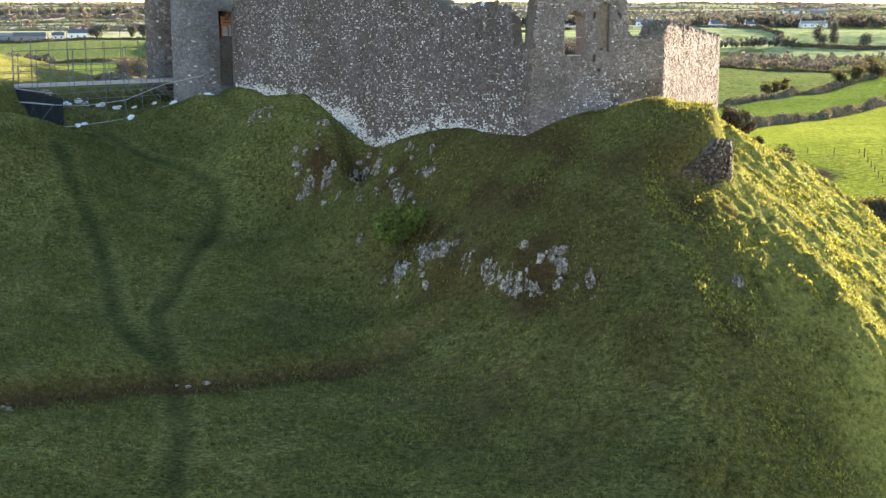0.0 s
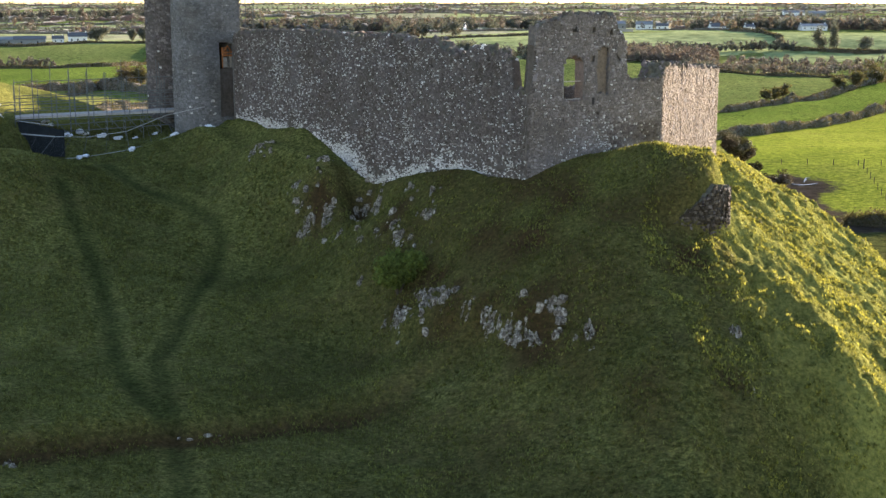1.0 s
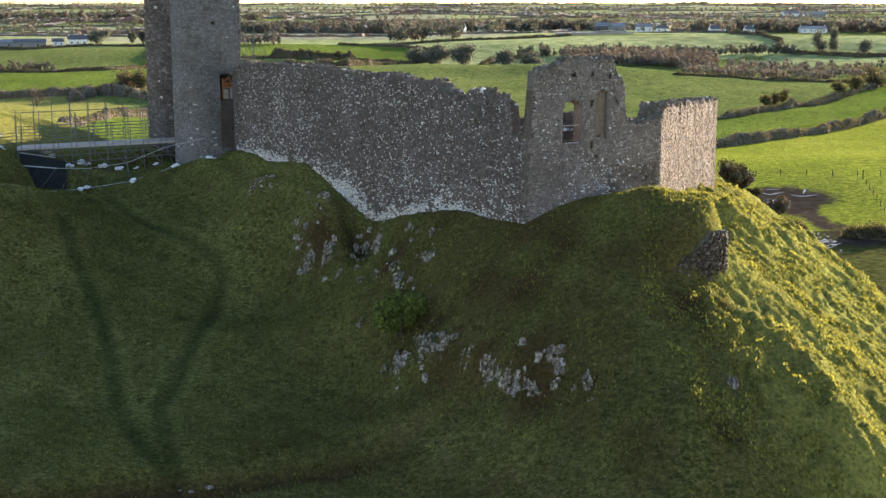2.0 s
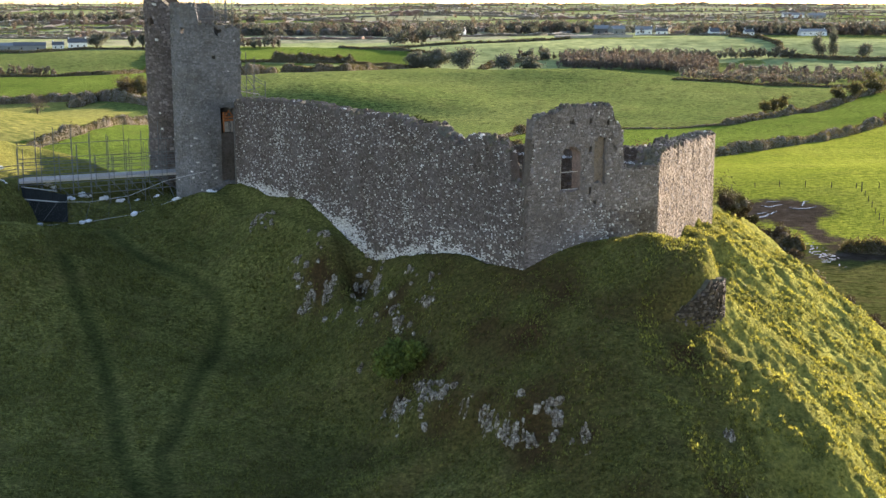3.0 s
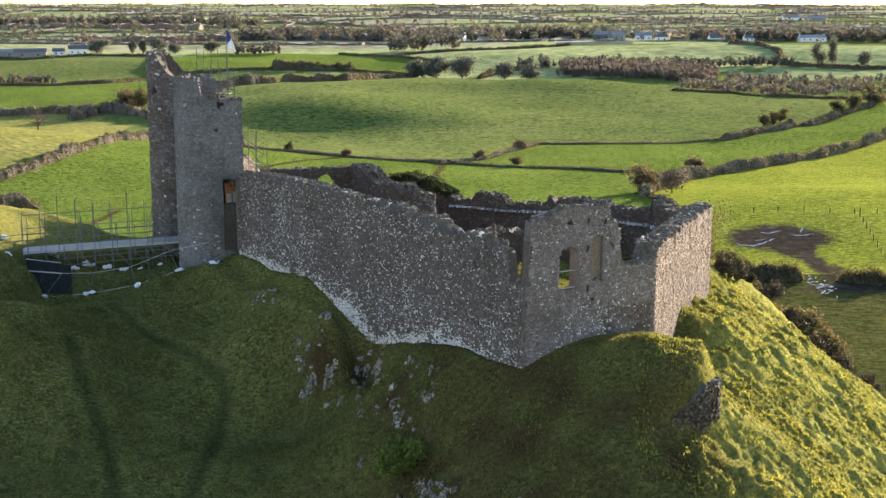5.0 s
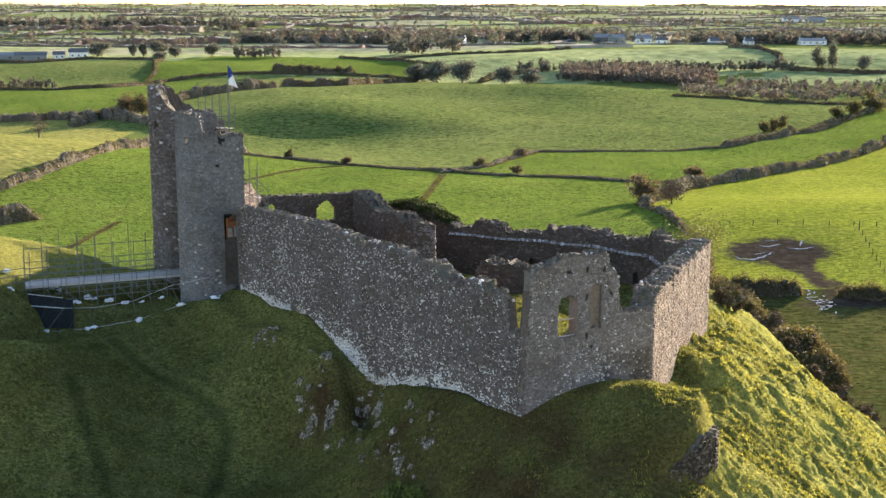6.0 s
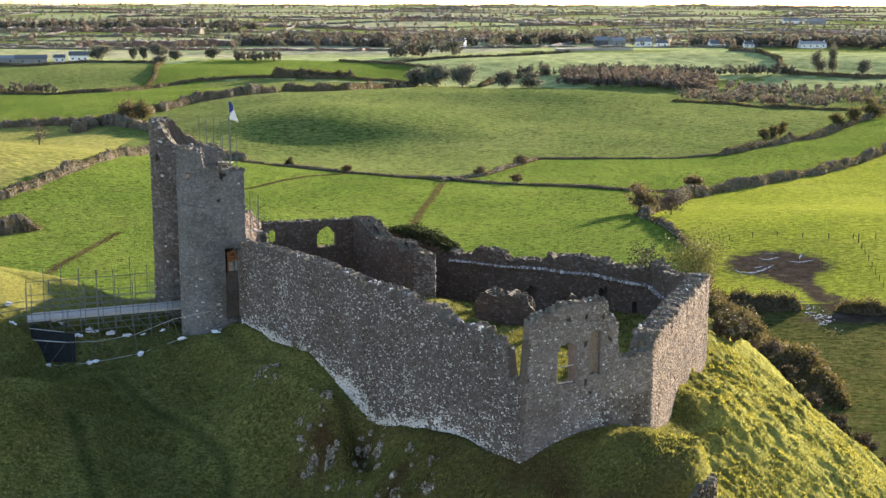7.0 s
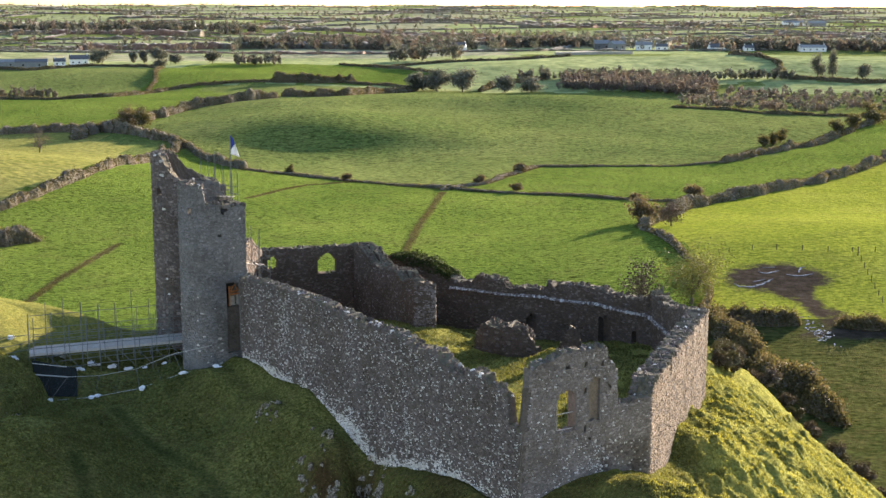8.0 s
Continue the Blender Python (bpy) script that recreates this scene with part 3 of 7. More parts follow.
def clump_mesh(name, centres, radii, mats, rng, index=None, squash=0.85, rings=3, sides=6):
    """Overlapping tufts of growth: rough many-sided clumps (n centres and radii) in one mesh."""
    t = []
    for i in range(1, rings):
        a = math.pi * i / rings
        for j in range(sides):
            b = 2 * math.pi * (j + 0.5 * (i % 2)) / sides
            t.append((math.sin(a) * math.cos(b), math.sin(a) * math.sin(b), -math.cos(a)))
    t = np.array([(0, 0, -1)] + t + [(0, 0, 1)])
    f = [(0, 1 + (j + 1) % sides, 1 + j) for j in range(sides)]
    for i in range(rings - 2):
        o = 1 + i * sides
        for j in range(sides):
            f += [(o + j, o + (j + 1) % sides, o + sides + (j + 1) % sides), (o + j, o + sides + (j + 1) % sides, o + sides + j)]
    o = 1 + (rings - 2) * sides
    f += [(o + j, o + (j + 1) % sides, len(t) - 1) for j in range(sides)]
    f = np.array(f)
    n, m = len(centres), len(t)
    k = np.asarray(radii)[:, None, None] * rng.uniform(0.62, 1.3, (n, m, 1))
    v = np.asarray(centres)[:, None, :] + t[None] * k * np.array([1, 1, squash])
    fi = (f[None] + (np.arange(n) * m)[:, None, None]).reshape(-1, 3)
    me = bpy.data.meshes.new(name)
    me.vertices.add(n * m)
    me.vertices.foreach_set("co", v.ravel())
    me.loops.add(fi.size)
    me.loops.foreach_set("vertex_index", fi.ravel())
    me.polygons.add(len(fi))
    me.polygons.foreach_set("loop_start", np.arange(len(fi)) * 3)
    me.polygons.foreach_set("loop_total", np.full(len(fi), 3))
    me.polygons.foreach_set("use_smooth", np.ones(len(fi), bool))
    for mt in (mats if isinstance(mats, (list, tuple)) else [mats]):
        me.materials.append(mt)
    if index is not None:
        me.polygons.foreach_set("material_index", np.repeat(index, len(f)))
    me.update()
    return me


def ground_z(x, y):
    return float(land(np.array([x], float), np.array([y], float))[0])


def profile(pairs):
    s, z = [p[0] for p in pairs], [p[1] for p in pairs]
    return lambda q: float(np.interp(q, s, z))


def along(points, closed=False):
    """Place and outward direction along a plan line, by the length from its start."""
    p = np.array(list(points) + ([points[0]] if closed else []), float)
    seg = np.hypot(*np.diff(p, axis=0).T)
    cum = np.concatenate([[0], np.cumsum(seg)])

    def at(s):
        return np.array([np.interp(s, cum, p[:, 0]), np.interp(s, cum, p[:, 1])])

    def normal(s):
        d = at(min(s + 0.3, cum[-1])) - at(max(s - 0.3, 0))
        d /= np.hypot(*d) + 1e-9
        return np.array([d[1], -d[0]])
    return at, normal, cum[-1]


def arch(s0, s1, z0, spring, crown):
    """An opening with a round or pointed head."""
    mid, half = (s0 + s1) / 2, (s1 - s0) / 2

    def inside(s, z):
        if not s0 < s < s1 or z < z0:
            return False
        return z < spring + (crown - spring) * math.sqrt(max(0, 1 - ((s - mid) / half) ** 2))
    return inside


def masonry(name, parent, points, side, base, top, thick, mats, openings=(), closed=False, cell=0.3, ragged=0.12, label="", seed=1):
    """A rubble wall along a plan line with a broken top; side 1 or -1 tells which way its outside faces. Materials: mortar, top."""
    at, normal, length = along(points, closed)
    rnd = random.Random(seed)
    ns = max(2, int(length / cell))
    heights = []
    for i in range(ns + 1):
        s = length * (i % ns if closed else i) / ns
        x, y = at(s)
        heights.append((s, x, y, base(s, x, y), top(s, x, y) + rnd.uniform(-ragged, ragged)))
    if closed:
        heights[-1] = (length, *heights[0][1:])
    nz = max(2, int(max(h[4] - h[3] for h in heights) / cell))
    keep = np.ones((ns, nz), bool)
    for i in range(ns):
        for j in range(nz):
            s = (heights[i][0] + heights[i + 1][0]) / 2
            f = (j + 0.5) / nz
            z = sum(h[3] + (h[4] - h[3]) * f for h in heights[i:i + 2]) / 2
            keep[i, j] = not any(o(s, z) for o in openings)
    used, verts, faces, index = {}, [], [], []

    def vert(i, j, k):
        if closed:
            i %= ns
        if (i, j, k) not in used:
            s, x, y, z0, z1 = heights[i]
            nx, ny = normal(s) * side
            d = (-(thick(s) if callable(thick) else thick) if k else 0.0) + 0.07 * noise.noise((x * 0.9, y * 0.9, j * 0.35 + k * 40)) + rnd.uniform(-0.03, 0.03)
            used[i, j, k] = len(verts)
            verts.append((x + nx * d, y + ny * d, z0 + (z1 - z0) * j / nz + (rnd.uniform(-0.04, 0.04) if 0 < j < nz else (0.12 * rnd.uniform(-1, 1) if j == nz and k else 0))))
        return used[i, j, k]

    def quad(a, b, c, d, m):
        faces.append((a, b, c, d))
        index.append(m)
    for i in range(ns):
        for j in range(nz):
            if not keep[i, j]:
                continue
            quad(vert(i, j, 0), vert(i + 1, j, 0), vert(i + 1, j + 1, 0), vert(i, j + 1, 0), 0)
            quad(vert(i + 1, j, 1), vert(i, j, 1), vert(i, j + 1, 1), vert(i + 1, j + 1, 1), 0)
            if j == nz - 1 or not keep[i, j + 1]:
                quad(vert(i, j + 1, 0), vert(i + 1, j + 1, 0), vert(i + 1, j + 1, 1), vert(i, j + 1, 1), 1 if j == nz - 1 and abs(heights[i][4] - heights[i + 1][4]) < 0.5 else 0)
            if j > 0 and not keep[i, j - 1]:
                quad(vert(i, j, 1), vert(i + 1, j, 1), vert(i + 1, j, 0), vert(i, j, 0), 0)
            for di, e in ((-1, i), (1, i + 1)):
                o = (i + di) % ns if closed else i + di
                if not 0 <= o < ns or not keep[o, j]:
                    quad(vert(e, j, 0), vert(e, j + 1, 0), vert(e, j + 1, 1), vert(e, j, 1), 0)
    me = mesh_of(name, verts, faces, mats, index)
    bm = bmesh.new()
    bm.from_mesh(me)
    bmesh.ops.recalc_face_normals(bm, faces=bm.faces)
    bm.to_mesh(me)
    bm.free()
    return put(name, me, parent, label)


STONE_SHAPES = {}


def stone_shape(k, mat):
    if (k, mat.name) not in STONE_SHAPES:
        rnd = random.Random(k)
        g = Geo()
        j = lambda v: v + rnd.uniform(-0.07, 0.07)
        back = [(-0.5, -0.5, -1), (0.5, -0.5, -1), (0.5, 0.5, -1), (-0.5, 0.5, -1)]
        front = [(j(-0.4), j(-0.38), 1 + j(0)), (j(0.4), j(-0.38), 1 + j(0)), (j(0.4), j(0.38), 1 + j(0)), (j(-0.4), j(0.38), 1 + j(0))]
        g.add(back + front, [(4, 5, 6, 7), (0, 1, 5, 4), (1, 2, 6, 5), (2, 3, 7, 6), (3, 0, 4, 7)])
        STONE_SHAPES[k, mat.name] = g.mesh("stone", [mat])
    return STONE_SHAPES[k, mat.name]


LATER = []  # single stones, linked at the end of the build


def facing(name, wall, points, side, base, top, mats, pale, openings=(), closed=False, inset=0.0, course=(0.15, 0.26), wide=(0.2, 0.5), seed=1, singles=None, s_range=None, proud=(0.015, 0.055), single=STONE_PART, fleck=False, foot=lambda s, z: 0.0):
    """The stones that show on a wall's face. pale(s, z): share of pale stones. singles: a stretch (s0, s1, z0, z1) whose stones are parts."""
    at, normal, length = along(points, closed)
    rnd = random.Random(seed)
    g = Geo()
    count = 0
    s0, s1 = s_range or (0.0, length)
    z = min(base(s, *at(s)) for s in np.linspace(s0, s1, 40)) + 0.1
    z_max = max(top(s, *at(s)) for s in np.linspace(s0, s1, 80))
    while z < z_max:
        h = rnd.uniform(*course)
        s = s0 + rnd.uniform(0, 0.3)
        while s < s1 - 0.1:
            w = rnd.uniform(*wide) * (0.8 if h < 0.18 else 1.1)
            c, zc = s + w / 2, z + h / 2 + 0.05 * math.sin(s * 0.7) + rnd.uniform(-0.3, 0.3) * h
            s += w
            if c > s1:
                break
            x, y = at(c)
            if zc > top(c, x, y) - 0.08 or zc < base(c, x, y) + 0.1 or any(o(c + e, zc + f) for o in openings for e in (-w / 2, w / 2) for f in (-h / 2, h / 2)):
                continue
            nx, ny = normal(c) * side
            p = rnd.uniform(*proud)
            u = Vector((-ny, nx, 0))
            n = Vector((nx, ny, 0))
            o = Vector((x, y, zc)) + n * -inset
            light = rnd.random() < pale(c, zc)
            tilt, tall = rnd.uniform(-0.12, 0.12), rnd.uniform(0.65, 1.25)
            if light and fleck and rnd.random() > foot(c, zc):
                w, tall = w * rnd.uniform(0.3, 0.85), tall * rnd.uniform(0.35, 1.0)
            if singles and count < 300 and singles[0] < c < singles[1] and singles[2] < zc < singles[3]:
                count += 1
                m = Matrix((( *(u * w * 0.96), 0), (*(Vector((0, 0, 1)) * h * 0.95), 0), (*(n * p), 0), (0, 0, 0, 1))).transposed()
                m.translation = o
                LATER.append((wall, count % 5, LIME if light else single, m))
                continue
            j = lambda: rnd.uniform(-0.018, 0.018)
            back = [o + u * (a * w * 0.48) + Vector((0, 0, b * h * 0.5 * tall + a * tilt * w)) - n * 0.06 for a, b in ((-1, -1), (1, -1), (1, 1), (-1, 1))]
            front = [o + u * (a * w * 0.40 + j()) + Vector((0, 0, b * h * 0.4 * tall + a * tilt * w + j())) + n * (p + j() * 0.6) for a, b in ((-1, -1), (1, -1), (1, 1), (-1, 1))]
            g.add(back + front, [(4, 5, 6, 7), (0, 1, 5, 4), (1, 2, 6, 5), (2, 3, 7, 6), (3, 0, 4, 7)], 1 if light else 0)
        z += h
    me = g.mesh(name, mats)
    bm = bmesh.new()
    bm.from_mesh(me)
    bmesh.ops.recalc_face_normals(bm, faces=bm.faces)
    bm.to_mesh(me)
    bm.free()
    return put(name, me, wall, kind="stuff")

# ---- ground ----
def lines(*runs):
    """Grid lines: (from, to, first step, last step) run after run."""
    out = [runs[0][0]]
    for a, b, s0, s1 in runs:
        n = max(1, int(2 * abs(b - a) / (s0 + s1)))
        t = np.arange(1, n + 1) / n
        k = s1 / s0
        t = t if abs(k - 1) < 0.01 else (k ** t - 1) / (k - 1)
        out += list(a + (b - a) * t)
    return np.array(out)


PATHS = [[(-9.8, 38), (-9.8, 44.2), (-10.6, 50.8), (-12.9, 58.4), (-14.5, 64.3), (-14.4, 71.7), (-14.3, 79), (-14.5, 84.2), (-15.4, 86.2), (-17.1, 88.1), (-19.2, 89.9), (-22.3, 92.9), (-24.4, 95.6), (-25.4, 97.1)],
         [(-12.3, 55.7), (-13.7, 57.5), (-16.6, 64.1), (-18.6, 71), (-21.8, 79.3), (-24, 83.2), (-25.3, 86)]]


def near_line(x, y, pts):
    d = np.full(np.shape(x), 1e9)
    for a, b in zip(pts[:-1], pts[1:]):
        a, b = np.array(a, float), np.array(b, float)
        e = b - a
        t = np.clip(((x - a[0]) * e[0] + (y - a[1]) * e[1]) / (e @ e), 0, 1)
        d = np.minimum(d, np.hypot(x - a[0] - t * e[0], y - a[1] - t * e[1]))
    return d


def in_poly(x, y, pts):
    ins = np.zeros(np.shape(x), bool)
    for (x0, y0), (x1, y1) in zip(pts, pts[1:] + pts[:1]):
        ins ^= ((y0 > y) != (y1 > y)) & (x < (x1 - x0) * (y - y0) / (y1 - y0 + 1e-12) + x0)
    return ins


gx = lines((-2600, -300, 160, 14), (-300, -45, 14, 0.5), (-45, 9, 0.3, 0.26), (9, 36, 0.16, 0.16), (36, 45, 0.16, 0.5), (45, 300, 0.5, 14), (300, 2600, 14, 160))
gy = lines((-60, 42, 12, 0.4), (42, 112, 0.21, 0.21), (112, 200, 0.4, 2.5), (200, 1100, 2.5, 9), (1100, 4850, 9, 60))
GX, GY = np.meshgrid(gx, gy)
GZ = land(GX, GY)
wear = np.zeros(GX.shape)
for p_ in PATHS:
    wear = np.maximum(wear, np.exp(-(near_line(GX, GY, p_) / 0.52) ** 3))
wear *= 0.8 + 0.2 * value_noise(GX / 1.5, GY / 1.5, 9)
GZ = GZ - 0.12 * wear
outcrops = np.zeros(GX.shape)
for x_, y_, r_ in ((-8, 83.3, 2.2), (-5.2, 82.6, 2.2), (-3, 75.2, 1.8), (-0.7, 68.4, 1.8), (-2.4, 68.2, 1.1), (0.4, 65.4, 1.5), (2.2, 63, 1.4), (3.9, 61.2, 1.5), (5.5, 60.9, 1.4), (6.9, 58.9, 1), (12.8, 55.7, 1), (12.6, 63.3, 3)):
    outcrops = np.maximum(outcrops, np.exp(-((GX - x_) ** 2 + (GY - y_) ** 2) / r_ ** 2) * (0.85 + 0.5 * value_noise(GX / 0.8, GY / 0.8, 15)))
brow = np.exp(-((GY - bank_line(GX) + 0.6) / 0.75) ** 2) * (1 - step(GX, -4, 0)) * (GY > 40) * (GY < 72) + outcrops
# broad brown turf tint, also strengthened to darken the slope's shaded front
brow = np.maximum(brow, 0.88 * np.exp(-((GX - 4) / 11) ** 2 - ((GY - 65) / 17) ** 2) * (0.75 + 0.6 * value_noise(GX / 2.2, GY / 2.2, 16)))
nyg, nxg = GX.shape
idx = np.arange(nyg * nxg).reshape(nyg, nxg)
quads = np.stack([idx[:-1, :-1], idx[:-1, 1:], idx[1:, 1:], idx[1:, :-1]], -1).reshape(-1, 4)
cx, cy = (GX[:-1, :-1] + GX[1:, 1:]) / 2, (GY[:-1, :-1] + GY[1:, 1:]) / 2
FIELDS = [  # material and outline of each field
    (1, [(-140, 150), (-140, 330), (-118, 350), (-106, 436), (-103, 500), (-69, 459), (-4, 415), (58, 388), (76, 385), (50, 325), (45, 200), (60, 150)]),
    (1, [(0, 415), (34, 475), (104, 477), (128, 504), (212, 622), (300, 560), (166, 485), (119, 424), (68, 368), (58, 388)]),
    (2, [(-103, 514), (-145, 641), (-113, 717), (-60, 700), (20, 720), (130, 700), (190, 625), (205, 620), (128, 504), (104, 477), (34, 475), (14, 424), (-4, 415), (-69, 459)]),
    (3, [(-300, 330), (-300, 590), (-168, 569), (-124, 510), (-106, 436), (-118, 350)]),
    (4, [(50, 323), (68, 368), (119, 424), (166, 485), (400, 560), (400, 232), (90, 233), (66, 236), (54, 238), (50, 250), (55, 270), (54, 300)]),
    (5, [(30, 150), (46, 236), (54, 238), (66, 236), (90, 233), (400, 232), (400, 150)]),
    (1, [(-400, 600), (-150, 560), (-137, 573), (-120, 643), (-87, 690), (-120, 760), (-153, 818), (-176, 781), (-187, 741), (-245, 725), (-400, 725)]),
    (2, [(-400, 725), (-245, 725), (-187, 741), (-178, 790), (-197, 921), (-258, 948), (-420, 950)]),
    (1, [(-178, 790), (-153, 818), (-123, 831), (-34, 839), (-16, 826), (-3, 885), (-33, 921), (-76, 966), (-170, 975), (-197, 921)]),
    (7, [(-3, 885), (7, 952), (48, 964), (97, 1002), (218, 1007), (239, 949), (220, 846), (181, 850), (119, 880), (65, 864), (23, 811)]),
    (7, [(177, 798), (219, 833), (273, 810), (420, 790), (420, 755), (255, 762)])]
mud = np.clip(1.5 - 1.3 * np.hypot((GX - 69) / 12.5, (GY - 263) / 10.5), 0, 1) + np.clip(1.2 - np.abs(GX - 71.5 + 0.2 * (GY - 245)) / 3.2, 0, 0.9) * step(GY, 226, 232) * (1 - step(GY, 256, 262)) + np.clip(1.2 - np.hypot((GX - 74) / 12, (GY - 226.5) / 3.6), 0, 0.85)
mud = np.where(GY > 200, np.minimum(mud, 1) * 0.64, 0)
# fields far off take the colours paled for haze
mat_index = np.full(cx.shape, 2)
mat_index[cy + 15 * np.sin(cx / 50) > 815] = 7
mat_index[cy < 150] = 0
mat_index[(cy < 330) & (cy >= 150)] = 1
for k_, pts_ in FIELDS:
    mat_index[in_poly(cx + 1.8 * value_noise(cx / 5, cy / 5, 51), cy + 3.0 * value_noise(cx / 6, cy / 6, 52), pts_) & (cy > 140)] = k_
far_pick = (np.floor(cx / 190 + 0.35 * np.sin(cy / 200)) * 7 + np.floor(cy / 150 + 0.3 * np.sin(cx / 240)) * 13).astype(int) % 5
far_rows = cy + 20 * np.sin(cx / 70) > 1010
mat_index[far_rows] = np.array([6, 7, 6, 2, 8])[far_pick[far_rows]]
me_ = bpy.data.meshes.new("ground")
me_.vertices.add(GX.size)
me_.vertices.foreach_set("co", np.stack([GX, GY, GZ], -1).ravel())
me_.loops.add(quads.size)
me_.loops.foreach_set("vertex_index", quads.ravel())
me_.polygons.add(len(quads))
me_.polygons.foreach_set("loop_start", np.arange(len(quads)) * 4)
me_.polygons.foreach_set("loop_total", np.full(len(quads), 4))
for m_ in (GRASS_HILL, GRASS_BRIGHT, GRASS_DULL, GRASS_PALE, GRASS_LIT, BOG, GRASS_FAR, GRASS_FAR2, STUBBLE, MUD):
    me_.materials.append(m_)
me_.polygons.foreach_set("material_index", mat_index.ravel())
me_.polygons.foreach_set("use_smooth", np.ones(len(quads), bool))
# sun-bright green painted on the slope, mound top, outer bank and ward
sun_tint = step(GX - 0.22 * np.maximum(GY - 60, 0) - 0.55 * np.maximum(63.5 - GY, 0), 10.5, 14.0) * (GY < 140) * (0.75 + 0.35 * value_noise(GX / 2.5, GY / 2.5, 17))
sun_tint = np.maximum(sun_tint, np.exp(-((GX - 11.5) / 4.5) ** 2 - ((GY - 72.6) / 2.2) ** 2))
sun_tint = np.maximum(sun_tint, np.exp(-((GX + 40) / 9) ** 2 - ((GY - 114) / 9) ** 2))
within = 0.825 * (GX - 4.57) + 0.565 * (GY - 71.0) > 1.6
sun_tint = np.maximum(sun_tint, within * (outside(GX, GY) < -1.8) * (0.42 + 0.35 * value_noise(GX / 1.6, GY / 1.6, 18)))
for nm_, val_ in (("trodden", wear), ("brow", brow), ("sun_tint", sun_tint), ("mud", mud)):
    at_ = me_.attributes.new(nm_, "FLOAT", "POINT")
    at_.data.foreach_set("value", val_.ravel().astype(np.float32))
me_.update()
me_.validate()
ground = put("ground", me_, None, "rolling green farmland round a grassy castle rock", "ground", kind="structure")

# ---- the castle ----
U = np.array([0.565, -0.825])   # along the long wall, away from the gate
N = np.array([-0.825, -0.565])  # out from the long wall
A, W, B, C = (4.57, 71.0), (-16.0, 101.2), (12.74, 76.2), (21.35, 101.9)
castle = empty("castle_ruin", "roofless grey rubble-stone castle ruin on a grassy rock", "castle")


def grounded(depth):
    return lambda s, x, y: float(smooth_land(np.array([x]), np.array([y]))[0]) - depth


def by_length(pairs):
    f = profile(pairs)
    return lambda s, x, y: f(s)


# long wall, from the gable corner to the gate tower
long_base = profile([(0.1, 32.8), (2.2, 32.5), (3.6, 32.5), (7, 32.6), (9.5, 32.3), (12, 31.7), (14.1, 31.0), (16.8, 31.0), (17.3, 31.8), (19.9, 32.4), (23.9, 32.9), (29, 33.2), (32.7, 33.35), (36.7, 33.35)])
long_top = by_length([(0, 40.2), (0.05, 37.7), (1.25, 37.7), (1.4, 39.3), (1.7, 39.4), (2.3, 39.8), (3.2, 39.6), (3.6, 40.0), (5.3, 39.9), (6.1, 39.3), (7.6, 39.6), (8.3, 39.7), (8.8, 40.3), (10.7, 40.0), (14.0, 40.4), (17.5, 40.2), (20.5, 40.4), (25.3, 40.5), (30.6, 40.4), (36.4, 40.1), (36.7, 40.0)])
long_line = [A, W]
long_wall = masonry("curtain_wall", castle, long_line, -1, by_length([(0, 30.5), (13, 29.0), (37, 31)]), long_top, lambda s: 0.5 if s < 3 else min(1.1, 0.5 + (s - 3) * 0.3), [MORTAR, MOSS], cell=0.28, ragged=0.07, seed=11)


def long_foot(s, z):
    """How near the bare, lime-stained footing."""
    return math.exp(-max(0, z - long_base(s) - 0.35) / (0.4 + 0.3 * math.sin(s * 0.5 + 1) ** 2)) * min(1, 0.25 + s / 9)


def long_pale(s, z):
    patch = 0.5 + 0.5 * noise.noise((s * 0.22, z * 0.35, 3.0))
    streak = 0.5 + 0.5 * noise.noise((s * 1.1, z * 0.12, 8.0))
    share = 0.72 * long_foot(s, z) + 0.05 + 0.42 * patch * patch * streak + 0.12 * streak
    return share + 0.5 * math.exp(-((s - 12.0) / 0.7) ** 2 - ((z - 34.4) / 0.9) ** 2) + 0.4 * math.exp(-((s - 29.3) / 1.2) ** 2 - ((z - 37.6) / 1.5) ** 2)


long_putlogs = [lambda s, z, a=a, b=b: abs(s - a) < 0.12 and abs(z - b) < 0.12 for a, b in ((5.0, 38.9), (9.0, 38.8), (13.2, 39.0), (17.8, 38.9), (22.0, 39.2), (27.0, 39.3), (31.5, 39.2))]
facing("rubble_facing", long_wall, long_line, -1, lambda s, x, y: 29.8, long_top, [STONE, LIME], long_pale, long_putlogs, seed=12, wide=(0.11, 0.3), course=(0.09, 0.16), singles=(1.2, 6.5, 33.4, 37.0), fleck=True, foot=long_foot)

# gable end with two tall windows
gable_top = by_length([(0, 37.6), (0.42, 37.7), (0.46, 40.6), (0.6, 41.1), (1.2, 41.3), (2.4, 41.6), (2.7, 41.85), (6.05, 41.75), (6.2, 40.9), (6.8, 40.6), (6.95, 39.6), (7.0, 38.3), (7.7, 38.0), (9.3, 38.1), (9.69, 38.4)])
gable_line = [A, B]
gable_windows = [arch(2.5, 3.9, 37.05, 38.9, 39.5)]
gable_niche = arch(4.85, 5.7, 37.4, 39.3, 40.0)
holes = [lambda s, z, a=a, b=b: abs(s - a) < 0.14 and abs(z - b) < 0.15 for a, b in ((3.2, 40.9), (4.5, 40.9), (5.7, 40.8), (4.55, 39.3), (6.35, 39.3), (4.5, 37.0), (4.9, 36.3))]
gable = masonry("gable_end_wall", castle, gable_line, 1, by_length([(0, 31), (9.7, 31)]), gable_top, 0.75, [MORTAR_PALE, MOSS], gable_windows + [gable_niche] + holes, cell=0.2, seed=21)
